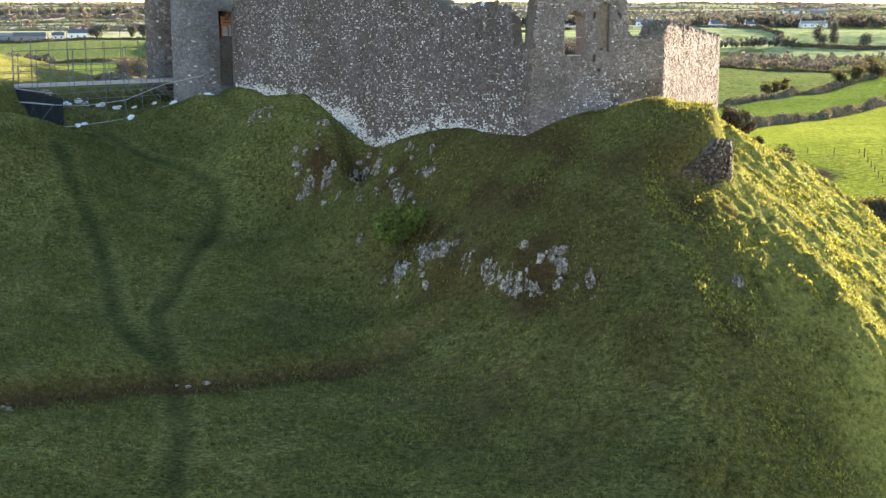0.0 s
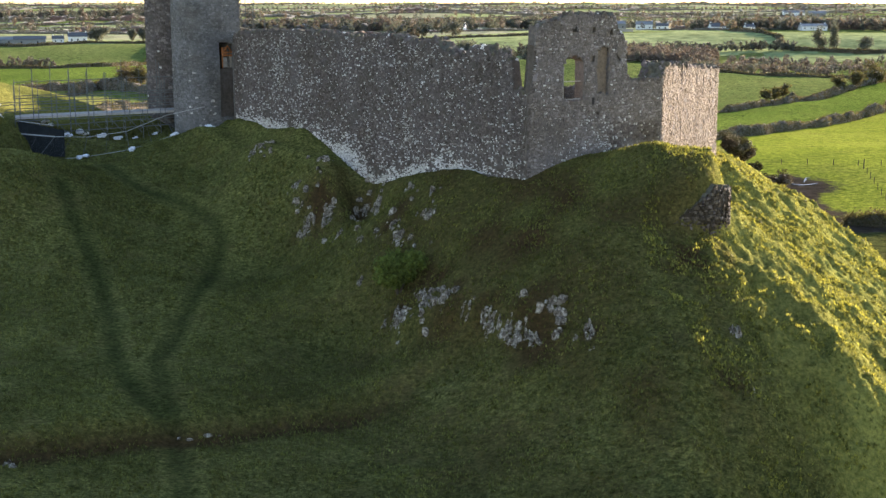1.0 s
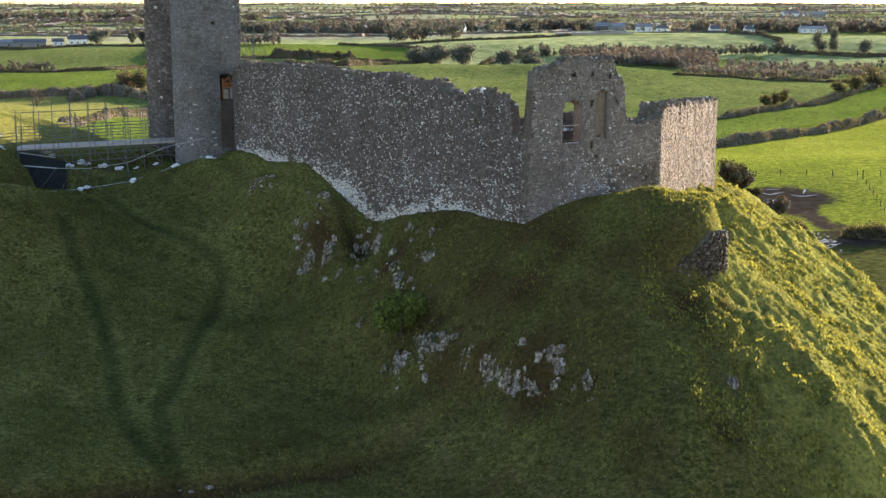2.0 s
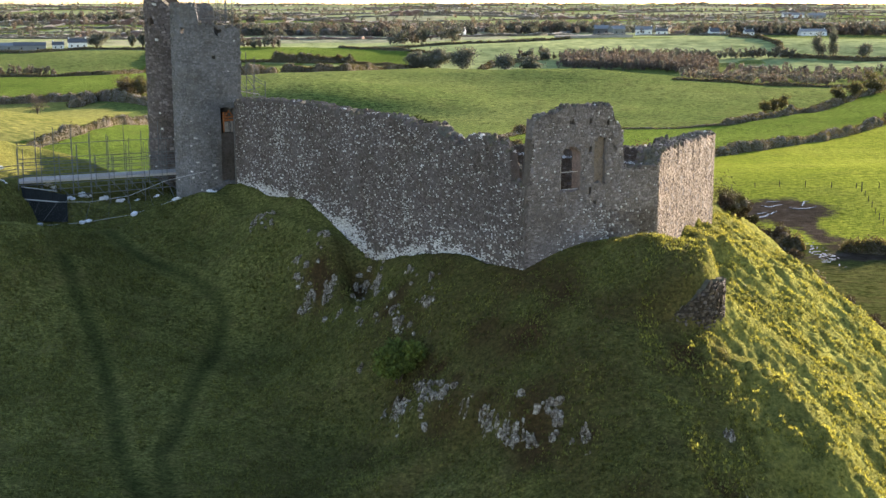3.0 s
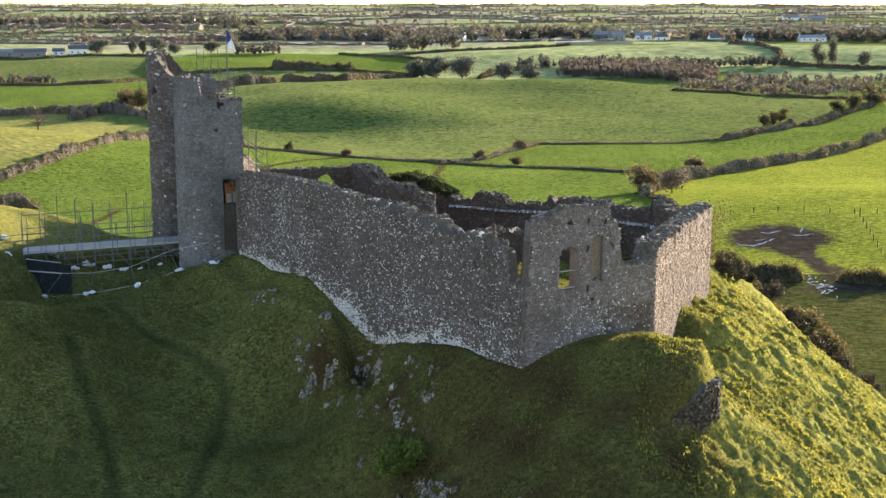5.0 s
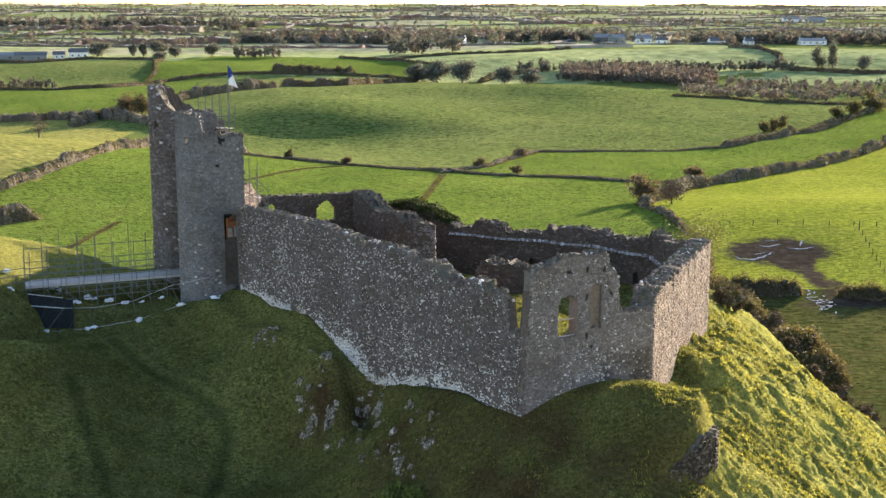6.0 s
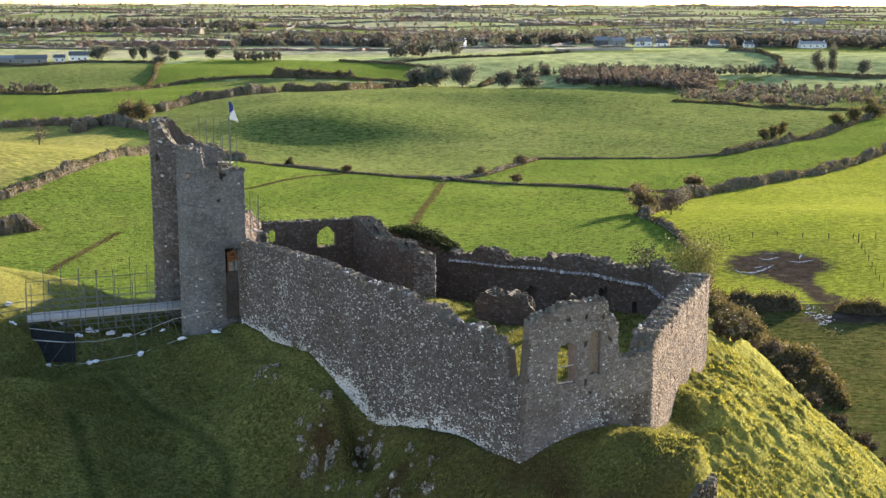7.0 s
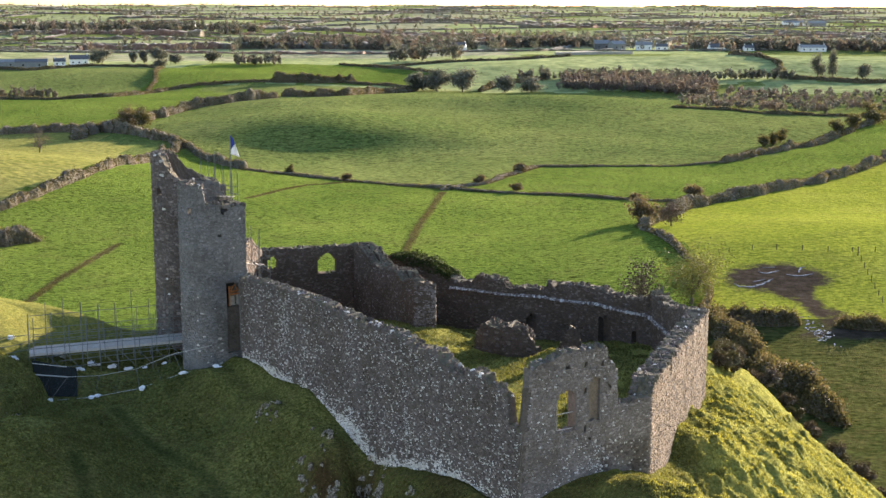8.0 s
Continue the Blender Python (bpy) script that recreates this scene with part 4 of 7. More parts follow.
facing("rubble_facing", gable, gable_line, 1, lambda s, x, y: 31.5, gable_top, [STONE_PALE, LIME], lambda s, z: 0.05 + 0.45 * math.exp(-((s - 5.4) / 2.2) ** 2 - ((z - 35.2) / 1.0) ** 2) + 0.3 * math.exp(-((s - 3.2) / 1.6) ** 2 - ((z - 34.2) / 0.7) ** 2) + 0.25 * math.exp(-((s - 0.9) / 0.8) ** 2 - ((z - 38.2) / 1.3) ** 2), gable_windows + [gable_niche] + holes, seed=22, wide=(0.12, 0.34), course=(0.1, 0.17), singles=(5.9, 9.5, 33.6, 37.6), fleck=True)

# sunlit side wall with its merlons
side_line = [B, C]
slots = (3.7, 7.3, 10.9, 14.5, 18.1, 21.7, 25.2)


def side_top(s, x, y):
    z = float(np.interp(s, [0, 0.5, 1.2, 4, 27.1], [38.2, 38.5, 38.9, 38.7, 37.4]))
    return z - (1.1 if any(abs(s - q) < 0.13 for q in slots) else 0) + (0.08 if any(abs(s - q - 0.8) < 0.5 for q in slots) else 0)


side_wall = masonry("side_wall", castle, side_line, 1, by_length([(0, 31), (10, 29.5), (34, 26)]), side_top, 1.4, [MORTAR, MOSS], cell=0.2, seed=31)
# warmer, paler stones here: the sun on this wall as colour
facing("rubble_facing", side_wall, side_line, 1, by_length([(0, 31), (10, 29.5), (34, 26)]), side_top, [STONE_WARM, STONE], lambda s, z: 0.1, seed=32, wide=(0.14, 0.36), course=(0.11, 0.19), singles=None)

# rear wall along the cliff
rear_line = [(21.05, 102.3), (21.4, 110), (20.6, 117.8), (15.9, 123.3), (10.6, 126.5), (4.6, 129), (-5.5, 136.5)]
rear_top = by_length([(0, 37.1), (3, 36.6), (7.2, 35.6), (12.2, 35.0), (14.7, 35.2), (15.6, 34.9), (16, 35.6), (16.6, 34.6), (18.2, 34.3), (21.7, 34.1), (22.4, 34.6), (23.7, 34.4), (25.2, 34.6), (27.4, 34.5), (27.8, 33.9), (28.4, 34.6), (29, 33.7), (31.2, 33.8), (32.8, 33.5), (33.4, 34.3), (35.8, 34.6), (36.6, 33.7), (38.2, 33.6), (40.5, 34.4), (43.2, 35.0), (46.2, 35.2), (48.7, 34.8)])
rear_doors = [arch(17.4, 18.3, 30.0, 31.0, 31.3), arch(21.1, 22.6, 29.0, 31.4, 31.9), arch(29.7, 30.8, 29.6, 30.7, 31.0)]
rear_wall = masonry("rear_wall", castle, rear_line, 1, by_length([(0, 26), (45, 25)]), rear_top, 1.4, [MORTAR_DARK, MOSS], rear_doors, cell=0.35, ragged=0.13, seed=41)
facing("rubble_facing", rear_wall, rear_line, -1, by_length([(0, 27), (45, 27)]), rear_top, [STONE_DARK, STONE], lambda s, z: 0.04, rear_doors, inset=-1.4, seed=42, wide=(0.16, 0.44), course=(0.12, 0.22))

# the great hall's far wall with two windows, and its broken cross wall
hall_line = [(-7.8, 136.3), (-19.5, 133.4)]
hall_openings = [arch(3.5, 5.5, 33.2, 34.4, 35.4), arch(9.7, 10.8, 33.9, 34.5, 35.2)]
hall_top = by_length([(0, 36.1), (6, 36.0), (12, 36.0)])
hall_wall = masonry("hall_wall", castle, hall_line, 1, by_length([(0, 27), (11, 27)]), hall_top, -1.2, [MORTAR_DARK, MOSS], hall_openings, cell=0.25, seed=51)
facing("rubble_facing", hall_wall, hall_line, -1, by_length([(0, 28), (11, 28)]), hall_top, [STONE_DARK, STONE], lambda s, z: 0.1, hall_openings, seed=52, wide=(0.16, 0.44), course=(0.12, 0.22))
cross_plan = [(-9.4, 135.2), (-2.5, 117.8), (-0.6, 118.1), (-7.5, 135.6)]


def cross_top(s, x, y):
    z = float(np.interp(y, [117.8, 118.6, 121.0, 122.0, 123.0, 125.5, 127.0, 129.5, 131.0, 133, 136], [35.9, 36.1, 35.5, 35.7, 36.1, 35.8, 35.4, 35.5, 36.0, 36.4, 36.5]))
    return z - (0.35 * max(0, x + 1.6) if y < 120 else 0)


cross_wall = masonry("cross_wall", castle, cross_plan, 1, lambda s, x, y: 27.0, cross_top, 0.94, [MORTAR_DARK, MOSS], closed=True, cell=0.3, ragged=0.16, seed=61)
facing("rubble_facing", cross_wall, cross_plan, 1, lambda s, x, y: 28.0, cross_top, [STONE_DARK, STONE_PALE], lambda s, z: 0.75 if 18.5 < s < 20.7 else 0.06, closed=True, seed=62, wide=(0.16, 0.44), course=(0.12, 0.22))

# fallen block and stub inside the ward
block_line = [(2.9, 112.4), (3.5, 111.6), (6.4, 110.6), (8.2, 110.3), (8.7, 110.9)]
block_top = by_length([(0, 32.2), (0.35, 33.0), (0.8, 33.5), (1.5, 33.75), (2.6, 33.5), (3.4, 33.6), (4.6, 33.35), (5.0, 33.4), (5.4, 32.8), (5.9, 31.7)])
block = masonry("fallen_masonry", castle, block_line, 1, grounded(0.5), block_top, 2.2, [MORTAR_DARK, MOSS], cell=0.25, ragged=0.16, seed=71)
facing("rubble_facing", block, block_line, 1, grounded(0), block_top, [STONE_DARK, STONE], lambda s, z: 0.12, seed=72, wide=(0.2, 0.5), course=(0.16, 0.28))
stub_line = [(9.9, 108.8), (10.9, 108.2), (12.0, 108.4)]
stub_top = by_length([(0, 32.2), (0.3, 32.8), (0.7, 33.2), (0.95, 33.9), (1.3, 34.3), (1.75, 34.2), (2.0, 33.6), (2.3, 32.6)])
stub = masonry("masonry_stub", castle, stub_line, 1, grounded(0.5), stub_top, 1.3, [MORTAR_DARK, MOSS], cell=0.18, ragged=0.12, seed=73)
facing("rubble_facing", stub, stub_line, 1, grounded(0), stub_top, [STONE_DARK, STONE], lambda s, z: 0.12, seed=75, wide=(0.16, 0.4), course=(0.14, 0.24))

# buried stub of an outwork below the gable
out_line = [(10.7, 65.7), (12.5, 65.75), (14.1, 66.8), (15.1, 68.2), (15.5, 70.2)]
out_top = by_length([(0, 30.5), (1.0, 31.3), (1.9, 32.0), (2.8, 32.6), (3.7, 33.0), (4.4, 33.0), (5.5, 32.8), (7.5, 32.6)])
outwork = masonry("outwork_stub", castle, out_line, 1, by_length([(0, 29), (7, 28.5)]), out_top, 0.7, [STONE_MOSSY, MOSS], cell=0.2, ragged=0.16, seed=81)
facing("rubble_facing", outwork, out_line, 1, by_length([(0, 29.2), (7, 28.6)]), out_top, [STONE_MOSSY, STONE], lambda s, z: 0.08, seed=82, wide=(0.1, 0.34), course=(0.09, 0.2), proud=(0.01, 0.13))


# the two gate towers
def d_plan(centre, r, back_near, back_far):
    c = np.array(centre)
    pts = [c + U * r - N * back_near]
    for i in range(21):
        a = math.pi * i / 20
        pts.append(c + U * r * math.cos(a) + N * r * math.sin(a))
    pts.append(c - U * r - N * back_far)
    return [tuple(p) for p in pts]


near_plan = d_plan((-19.1, 103.4), 2.05, 2.6, 2.6)
far_plan = d_plan((-22.35, 110.0), 2.3, 3.2, 3.2)


def near_top(s, x, y):
    return 47.3 if x < -18.7 else (45.9 if x < -17.4 else 45.6)


def far_top(s, x, y):
    return float(np.interp(x, [-25.4, -23.6, -22.6, -21.5, -18], [49.0, 48.9, 47.4, 46.6, 46.0]))


# the opening runs on down so the strip below falls in shade
flank_window = arch(0.6, 1.95, 33.7, 38.9, 39.4)
tower_hole = [lambda s, z, a=a, b=b, w=w, h=h: abs(s - a) < w and abs(z - b) < h for a, b, w, h in ((4.75, 45.3, 0.17, 0.2), (1.8, 45.3, 0.3, 0.22), (2.2, 43.2, 0.16, 0.16))]
near_tower = masonry("gate_tower", castle, near_plan, -1, lambda s, x, y: 29.5, near_top, 0.9, [MORTAR_TOWER, MOSS], [flank_window] + tower_hole, closed=True, cell=0.3, ragged=0.16, seed=91)
facing("rubble_facing", near_tower, near_plan, -1, lambda s, x, y: 31.0, near_top, [STONE_TOWER, LIME], lambda s, z: 0.004 + 0.07 * math.exp(-max(0, z - 33) / 2.0), tower_hole + [flank_window], closed=True, seed=92, wide=(0.14, 0.38), course=(0.11, 0.2), singles=(3.0, 7.5, 33.0, 36.5), single=STONE_TOWER_PART)
far_hole = [lambda s, z: abs(s - 6.1) < 0.18 and abs(z - 45.9) < 0.25]
far_tower = masonry("gate_tower", castle, far_plan, -1, lambda s, x, y: 29.0, far_top, 0.9, [MORTAR, MOSS], far_hole, closed=True, cell=0.3, ragged=0.13, seed=93)
facing("rubble_facing", far_tower, far_plan, -1, lambda s, x, y: 31.0, far_top, [STONE, LIME], lambda s, z: 0.012, far_hole, closed=True, seed=94, wide=(0.2, 0.45), course=(0.14, 0.24))


# the blocked second window of the gable
e_ = np.array([0.843, 0.537])
blind_line = [tuple(np.array(A) + e_ * q + np.array([-0.12, 0.19])) for q in (4.6, 5.95)]
blind = masonry("blocked_window", gable, blind_line, 1, lambda s, x, y: 37.1, lambda s, x, y: 40.1, 0.3, [MORTAR_WARM, MORTAR_WARM], cell=0.3, ragged=0.02, seed=25)


def coping(wall, points, side, top, thick, seed, per_m=9, closed=False, mats=(STONE, MOSS, LIME), inward=1.0, size=(0.09, 0.24)):
    """Loose rubble and turf along a broken wall top."""
    at, normal, length = along(points, closed)
    rnd = random.Random(seed)
    g = Geo()
    for k in range(int(length * per_m)):
        s = rnd.uniform(0, length)
        x, y = at(s)
        nx, ny = normal(s) * side
        d = -inward * rnd.uniform(-0.02, 1.0) * (thick(s) if callable(thick) else thick)
        r = rnd.uniform(*size)
        g.crag((x + nx * d, y + ny * d, top(s, x, y) - r * 0.25), r, seed * 1000 + k, rnd.choices((0, 1, 2), (0.62, 0.33, 0.05))[0])
    put("coping_rubble", g.mesh("coping_rubble", list(mats)), wall, kind="stuff")


coping(long_wall, long_line, -1, long_top, lambda s: 0.5 if s < 3 else min(1.1, 0.5 + (s - 3) * 0.3), 13, 18, size=(0.06, 0.18))
coping(gable, gable_line, 1, gable_top, 0.75, 23, 16, size=(0.05, 0.14))
coping(side_wall, side_line, 1, side_top, 1.4, 33, 20, size=(0.06, 0.17))
coping(rear_wall, rear_line, 1, rear_top, 1.4, 43, 14, size=(0.08, 0.22), mats=(STONE_DARK, MOSS, STONE))
coping(hall_wall, hall_line, 1, hall_top, -1.2, 53, 14, size=(0.07, 0.18), mats=(STONE_DARK, MOSS, STONE))
coping(cross_wall, cross_plan, 1, cross_top, 0.7, 63, 14, True, size=(0.08, 0.2), mats=(STONE_DARK, MOSS, STONE))
coping(block, block_line, 1, block_top, 2.2, 74, 20, size=(0.08, 0.22), mats=(STONE_DARK, MOSS, STONE))
coping(near_tower, near_plan, -1, near_top, 0.9, 97, 16, True, size=(0.06, 0.17))
coping(far_tower, far_plan, -1, far_top, 0.9, 98, 16, True, size=(0.06, 0.17))

# the gate passage between the towers
gate_line = [(-19.4, 105.3), (-21.3, 108.4)]
gate_wall = masonry("gate_wall", castle, gate_line, -1, lambda s, x, y: 29.5, lambda s, x, y: 44.6, 2.0, [MORTAR, MOSS], cell=0.3, seed=101)
facing("rubble_facing", gate_wall, gate_line, -1, lambda s, x, y: 31.0, lambda s, x, y: 44.6, [STONE, LIME], lambda s, z: 0.02, seed=102)

# the curtain from the far tower to the hall, and the link behind the near tower
# unseen: the curtain is inferred from shade on the bank; the link blocks sun
west_line = [(-21.3, 112.6), (-20.6, 124), (-19.9, 133.2)]
west_top = by_length([(0, 39.5), (3, 39.0), (9, 38.6), (16, 38.2), (19, 36.6), (21, 36.0)])
west_wall = masonry("west_wall", castle, west_line, -1, lambda s, x, y: 27.0, west_top, 1.2, [MORTAR, MOSS], cell=0.35, ragged=0.14, seed=111)
facing("rubble_facing", west_wall, west_line, 1, lambda s, x, y: 28.0, west_top, [STONE_DARK, STONE], lambda s, z: 0.05, inset=-1.2, seed=112, wide=(0.16, 0.44), course=(0.12, 0.22))
link_wall = masonry("link_wall", castle, [(-15.3, 101.5), (-15.5, 103.6)], -1, lambda s, x, y: 29.5, lambda s, x, y: 39.9, -0.8, [MORTAR, MOSS], cell=0.3, ragged=0.12, seed=113)

# the wall walk: a pale ledge along the inside of the rear wall
rear_at, rear_normal, rear_length = along(rear_line)
ledge_line = [tuple(rear_at(q) - rear_normal(q) * 1.36) for q in np.linspace(1.5, rear_length - 9, 24)]
coping(rear_wall, ledge_line, 1, lambda s, x, y: 33.0 + 0.05 * math.sin(s), 0.35, 44, 40, size=(0.06, 0.13), mats=(STONE_PALE, LIME, STONE))

# door recesses of the rear wall, each with an added panel to keep it dark
for s0_, s1_, z0_, z1_ in ((17.2, 18.5, 29.8, 31.5), (20.9, 22.8, 28.8, 32.1), (29.5, 31.0, 29.4, 31.2)):
    back_ = [tuple(rear_at(q) - rear_normal(q) * 0.45) for q in (s0_, s1_)]
    masonry("blocked_door", rear_wall, back_, 1, lambda s, x, y, z=z0_: z, lambda s, x, y, z=z1_: z, 0.3, [MORTAR_DARK, MORTAR_DARK], cell=0.3, ragged=0.02, seed=46)

# recess added under the tower's propped opening so that shade darkens the strip
flank_ = [tuple(np.array((-19.1, 103.4)) + U * (2.05 - 0.28) - N * q) for q in (2.0, 0.6)]
masonry("recess_back", near_tower, flank_, -1, lambda s, x, y: 32.0, lambda s, x, y: 37.35, 0.3, [MORTAR, MORTAR], cell=0.3, ragged=0.03, seed=96)

# ---- things round the castle ----
def cells(x, y, cx, cy, seed):
    """Height of broken blocks, each with its own level, and the distance to the joint between them."""
    xi, yi = np.floor(x / cx), np.floor(y / cy)
    d1, d2, lev = np.full(np.shape(x), 9.0), np.full(np.shape(x), 9.0), np.zeros(np.shape(x))
    for i in (-1, 0, 1):
        for j in (-1, 0, 1):
            a, b = xi + i, yi + j
            px, py = a + 0.5 + 0.45 * value_noise(a * 7.3, b * 3.1, seed), b + 0.5 + 0.45 * value_noise(a * 2.9, b * 8.7, seed + 1)
            d = np.hypot(x / cx - px, y / cy - py)
            near = d < d1
            d2 = np.where(near, d1, np.minimum(d2, d))
            lev = np.where(near, value_noise(a * 5.7, b * 4.3, seed + 2), lev)
            d1 = np.minimum(d1, d)
    return lev, d2 - d1


def rock_outcrop(x, y, long, wide, turn, seed, label="grey-white limestone outcrop breaking through the turf"):
    """Bedrock that comes through the turf: jointed blocks with an uneven edge."""
    size = math.sqrt(long * wide)
    n, m = int(20 + 22 * long), int(20 + 22 * wide)
    u, v = np.meshgrid(np.linspace(-1.5, 1.5, n), np.linspace(-1.6, 1.6, m))
    c, s = math.cos(math.radians(turn)), math.sin(math.radians(turn))
    P, Q = u * long, v * wide
    X, Y = x + P * c - Q * s, y + P * s + Q * c
    lev, joint = cells(P + 0.15 * value_noise(X * 3, Y * 3, seed), Q, 0.16 + 0.1 * size, 0.26 + 0.12 * size, seed)
    edge = 1.12 - np.hypot(u / 1.2, v / 1.25) + 0.6 * value_noise(X / 0.4, Y / 0.5, seed + 5)
    h = np.clip(edge * 1.6, -0.6, 1.0) * (0.2 + 0.24 * lev) * (0.8 + 0.5 * size) - 0.3 * np.exp(-(joint / 0.1) ** 2) - 0.1 + 0.1 * value_noise(X / 0.12, Y / 0.12, seed + 6)
    Z = land(X, Y) + h
    ny_, nx_ = X.shape
    k = np.arange(ny_ * nx_).reshape(ny_, nx_)
    q = np.stack([k[:-1, :-1], k[:-1, 1:], k[1:, 1:], k[1:, :-1]], -1).reshape(-1, 4)
    top = h.ravel()[q].max(1) > -0.12
    me = mesh_of("rock_outcrop", [tuple(p) for p in np.stack([X, Y, Z], -1).reshape(-1, 3)], [tuple(f) for f in q[top]], [ROCK])
    bm = bmesh.new()
    bm.from_mesh(me)
    bmesh.ops.delete(bm, geom=[p for p in bm.verts if not p.link_faces], context="VERTS")
    bm.to_mesh(me)
    bm.free()
    return put("rock_outcrop", me, None, label, "rock", "outcrops on the slope")


# place, half length, half width and turn of each outcrop
UPPER_OUTCROPS = [(-9.95, 85.75, 0.34, 0.3, 70), (-9.39, 84.25, 0.3, 0.26, 80), (-8.7, 82.69, 0.5, 0.4, 20), (-6.44, 79.36, 0.3, 0.2, 30), (-13.09, 91.81, 0.44, 0.3, 0), (-12.14, 91.72, 0.24, 0.2, 0),
    (-7.67, 86.83, 0.32, 0.29, 28), (-7.26, 82.33, 0.53, 0.38, -76), (-5.16, 83.28, 0.46, 0.32, 3), (-4.91, 75.6, 0.69, 0.26, -87), (-3.83, 74.3, 0.19, 0.16, -47), (-4.09, 81.7, 0.52, 0.17, -71),
    (-2.04, 77.25, 0.58, 0.2, -66), (-2.86, 74.18, 0.53, 0.31, -76), (-31, 91.3, 0.6, 0.42, 80), (-31.3, 93, 0.4, 0.36, 80)]
GORSE_OUTCROPS = [(-17.9, 51.3, 0.4, 0.22, 0), (-0.97, 73.0, 0.52, 0.28, -52), (-2.52, 72.75, 0.53, 0.25, -83), (-1.79, 72.15, 0.16, 0.12, -37), (-0.7, 70.58, 0.15, 0.12, -28), (-4.46, 71.48, 0.32, 0.24, -90),
    (-2.45, 67.2, 1.15, 0.49, -75), (-0.96, 67.0, 1.17, 0.32, -71), (-0.03, 64.9, 1.12, 0.36, -72), (1.12, 63.23, 0.49, 0.29, -45)]
LOWER_OUTCROPS = [(2.43, 62.23, 0.53, 0.29, -54), (3.25, 61.1, 0.63, 0.36, -56), (4.21, 60.15, 0.66, 0.23, -66), (3.73, 62.33, 0.43, 0.13, -55), (5.26, 60.73, 0.42, 0.2, -9), (6.83, 59.15, 0.38, 0.2, -80),
    (6.18, 59.15, 0.13, 0.12, -26), (6.83, 58.18, 0.13, 0.12, -14), (13.55, 58.99, 0.4, 0.23, 70), (13.8, 55.9, 0.15, 0.2, 0)]
for i_, (x_, y_, a_, b_, w_) in enumerate(UPPER_OUTCROPS + GORSE_OUTCROPS + LOWER_OUTCROPS):
    rock_outcrop(x_, y_, a_, b_, w_, 300 + i_)
rnd_ = random.Random(340)
for x_, y_, dx_, dy_, n_ in ((-9, 85.1, 2.2, 3.5, 19), (-4.8, 82.2, 1.2, 3.6, 28), (-1.8, 73.9, 1.4, 1.6, 12), (-0.3, 66.0, 0.9, 1.8, 14), (5.6, 60.6, 1.0, 0.7, 12), (-12, 90.5, 1.2, 1, 8)):
    for k_ in range(n_):
        u_, v_, r_ = x_ + rnd_.gauss(0, dx_ * 0.6), y_ + rnd_.gauss(0, dy_ * 0.6), rnd_.uniform(0.08, 0.24)
        g_ = Geo()
        g_.crag((u_, v_, ground_z(u_, v_) + r_ * 0.2), r_, rnd_.randrange(9999))
        put("loose_stone", g_.mesh("loose_stone", [ROCK]), None, "small pale limestone rock in the rough turf", "stone", "stones on the slope")
for i_, (x_, y_, r_) in enumerate([(-11.7, 55.4, 0.1), (-11.2, 55.2, 0.13), (-10.5, 55.7, 0.17), (-10.0, 55.9, 0.07)]):
    g_ = Geo()
    g_.lump((x_, y_, ground_z(x_, y_) + r_ * 0.2), r_ * 1.3, r_, r_ * 0.6, 77 + i_)
    put("loose_stone", g_.mesh("loose_stone", [ROCK]), None, "pale loose stone lying where the paths meet", "stone", "stones on the path")


CROWN = {"thorn leaf": THICKET_BROWN, "green thorn leaf": THICKET, "hedge leaf": THICKET, "autumn leaf": THICKET_BROWN, "far wood leaf": THICKET_FAR}


def shrub(name, x, y, rx, rz, n, leaf, seed, label, category, size=0.12, stems=9, group=""):
    """A rounded bush: bent stems and many leaves, thinner towards the outside."""
    rng = np.random.default_rng(seed)
    rnd = random.Random(seed)
    z = ground_z(x, y)
    e = empty(name, label, category, group)
    e.location = (x, y, z)
    g = Geo()
    tips = []
    for k in range(stems):
        a, r = rnd.uniform(0, 6.3), rx * rnd.uniform(0.2, 0.85)
        tip = Vector((r * math.cos(a), r * math.sin(a), rz * rnd.uniform(0.9, 1.6)))
        mid = tip * 0.5 + Vector((0, 0, 0.15 * rz))
        g.tube((0, 0, -0.2), mid, 0.05, 5, 0, 0.035)
        g.tube(mid, tip, 0.035, 5, 0, 0.012)
        tips += [(*tip, 0.42), (*mid, 0.35)]
    put("stem", g.mesh("stem", [BARK]), e)
    t = np.array(tips)
    pick = rng.integers(0, len(t), n)
    d = rng.normal(size=(n, 3))
    d /= np.linalg.norm(d, axis=1)[:, None]
    c = t[pick, :3] + d * (rng.random(n) ** 0.5)[:, None] * t[pick, 3:4] * np.array([rx, rx, rz * 1.1])
    c[:, 2] = np.maximum(c[:, 2], 0.05)
    body = CROWN.get(leaf.name)
    if body:
        put("thicket", clump_mesh("thicket", t[:, :3] * np.array([1, 1, 0.8]), t[:, 3] * rx * rng.uniform(0.45, 0.8, len(t)), [body], rng), e)
    put("foliage", card_mesh("foliage", c, np.full(n, size), leaf, rng), e)
    return e


shrub("gorse_bush", -2.4, 69.3, 1.55, 1.2, 6500, LEAF_GREEN, 5, "bright green rounded gorse bush above the outcrop", "bush", 0.1)


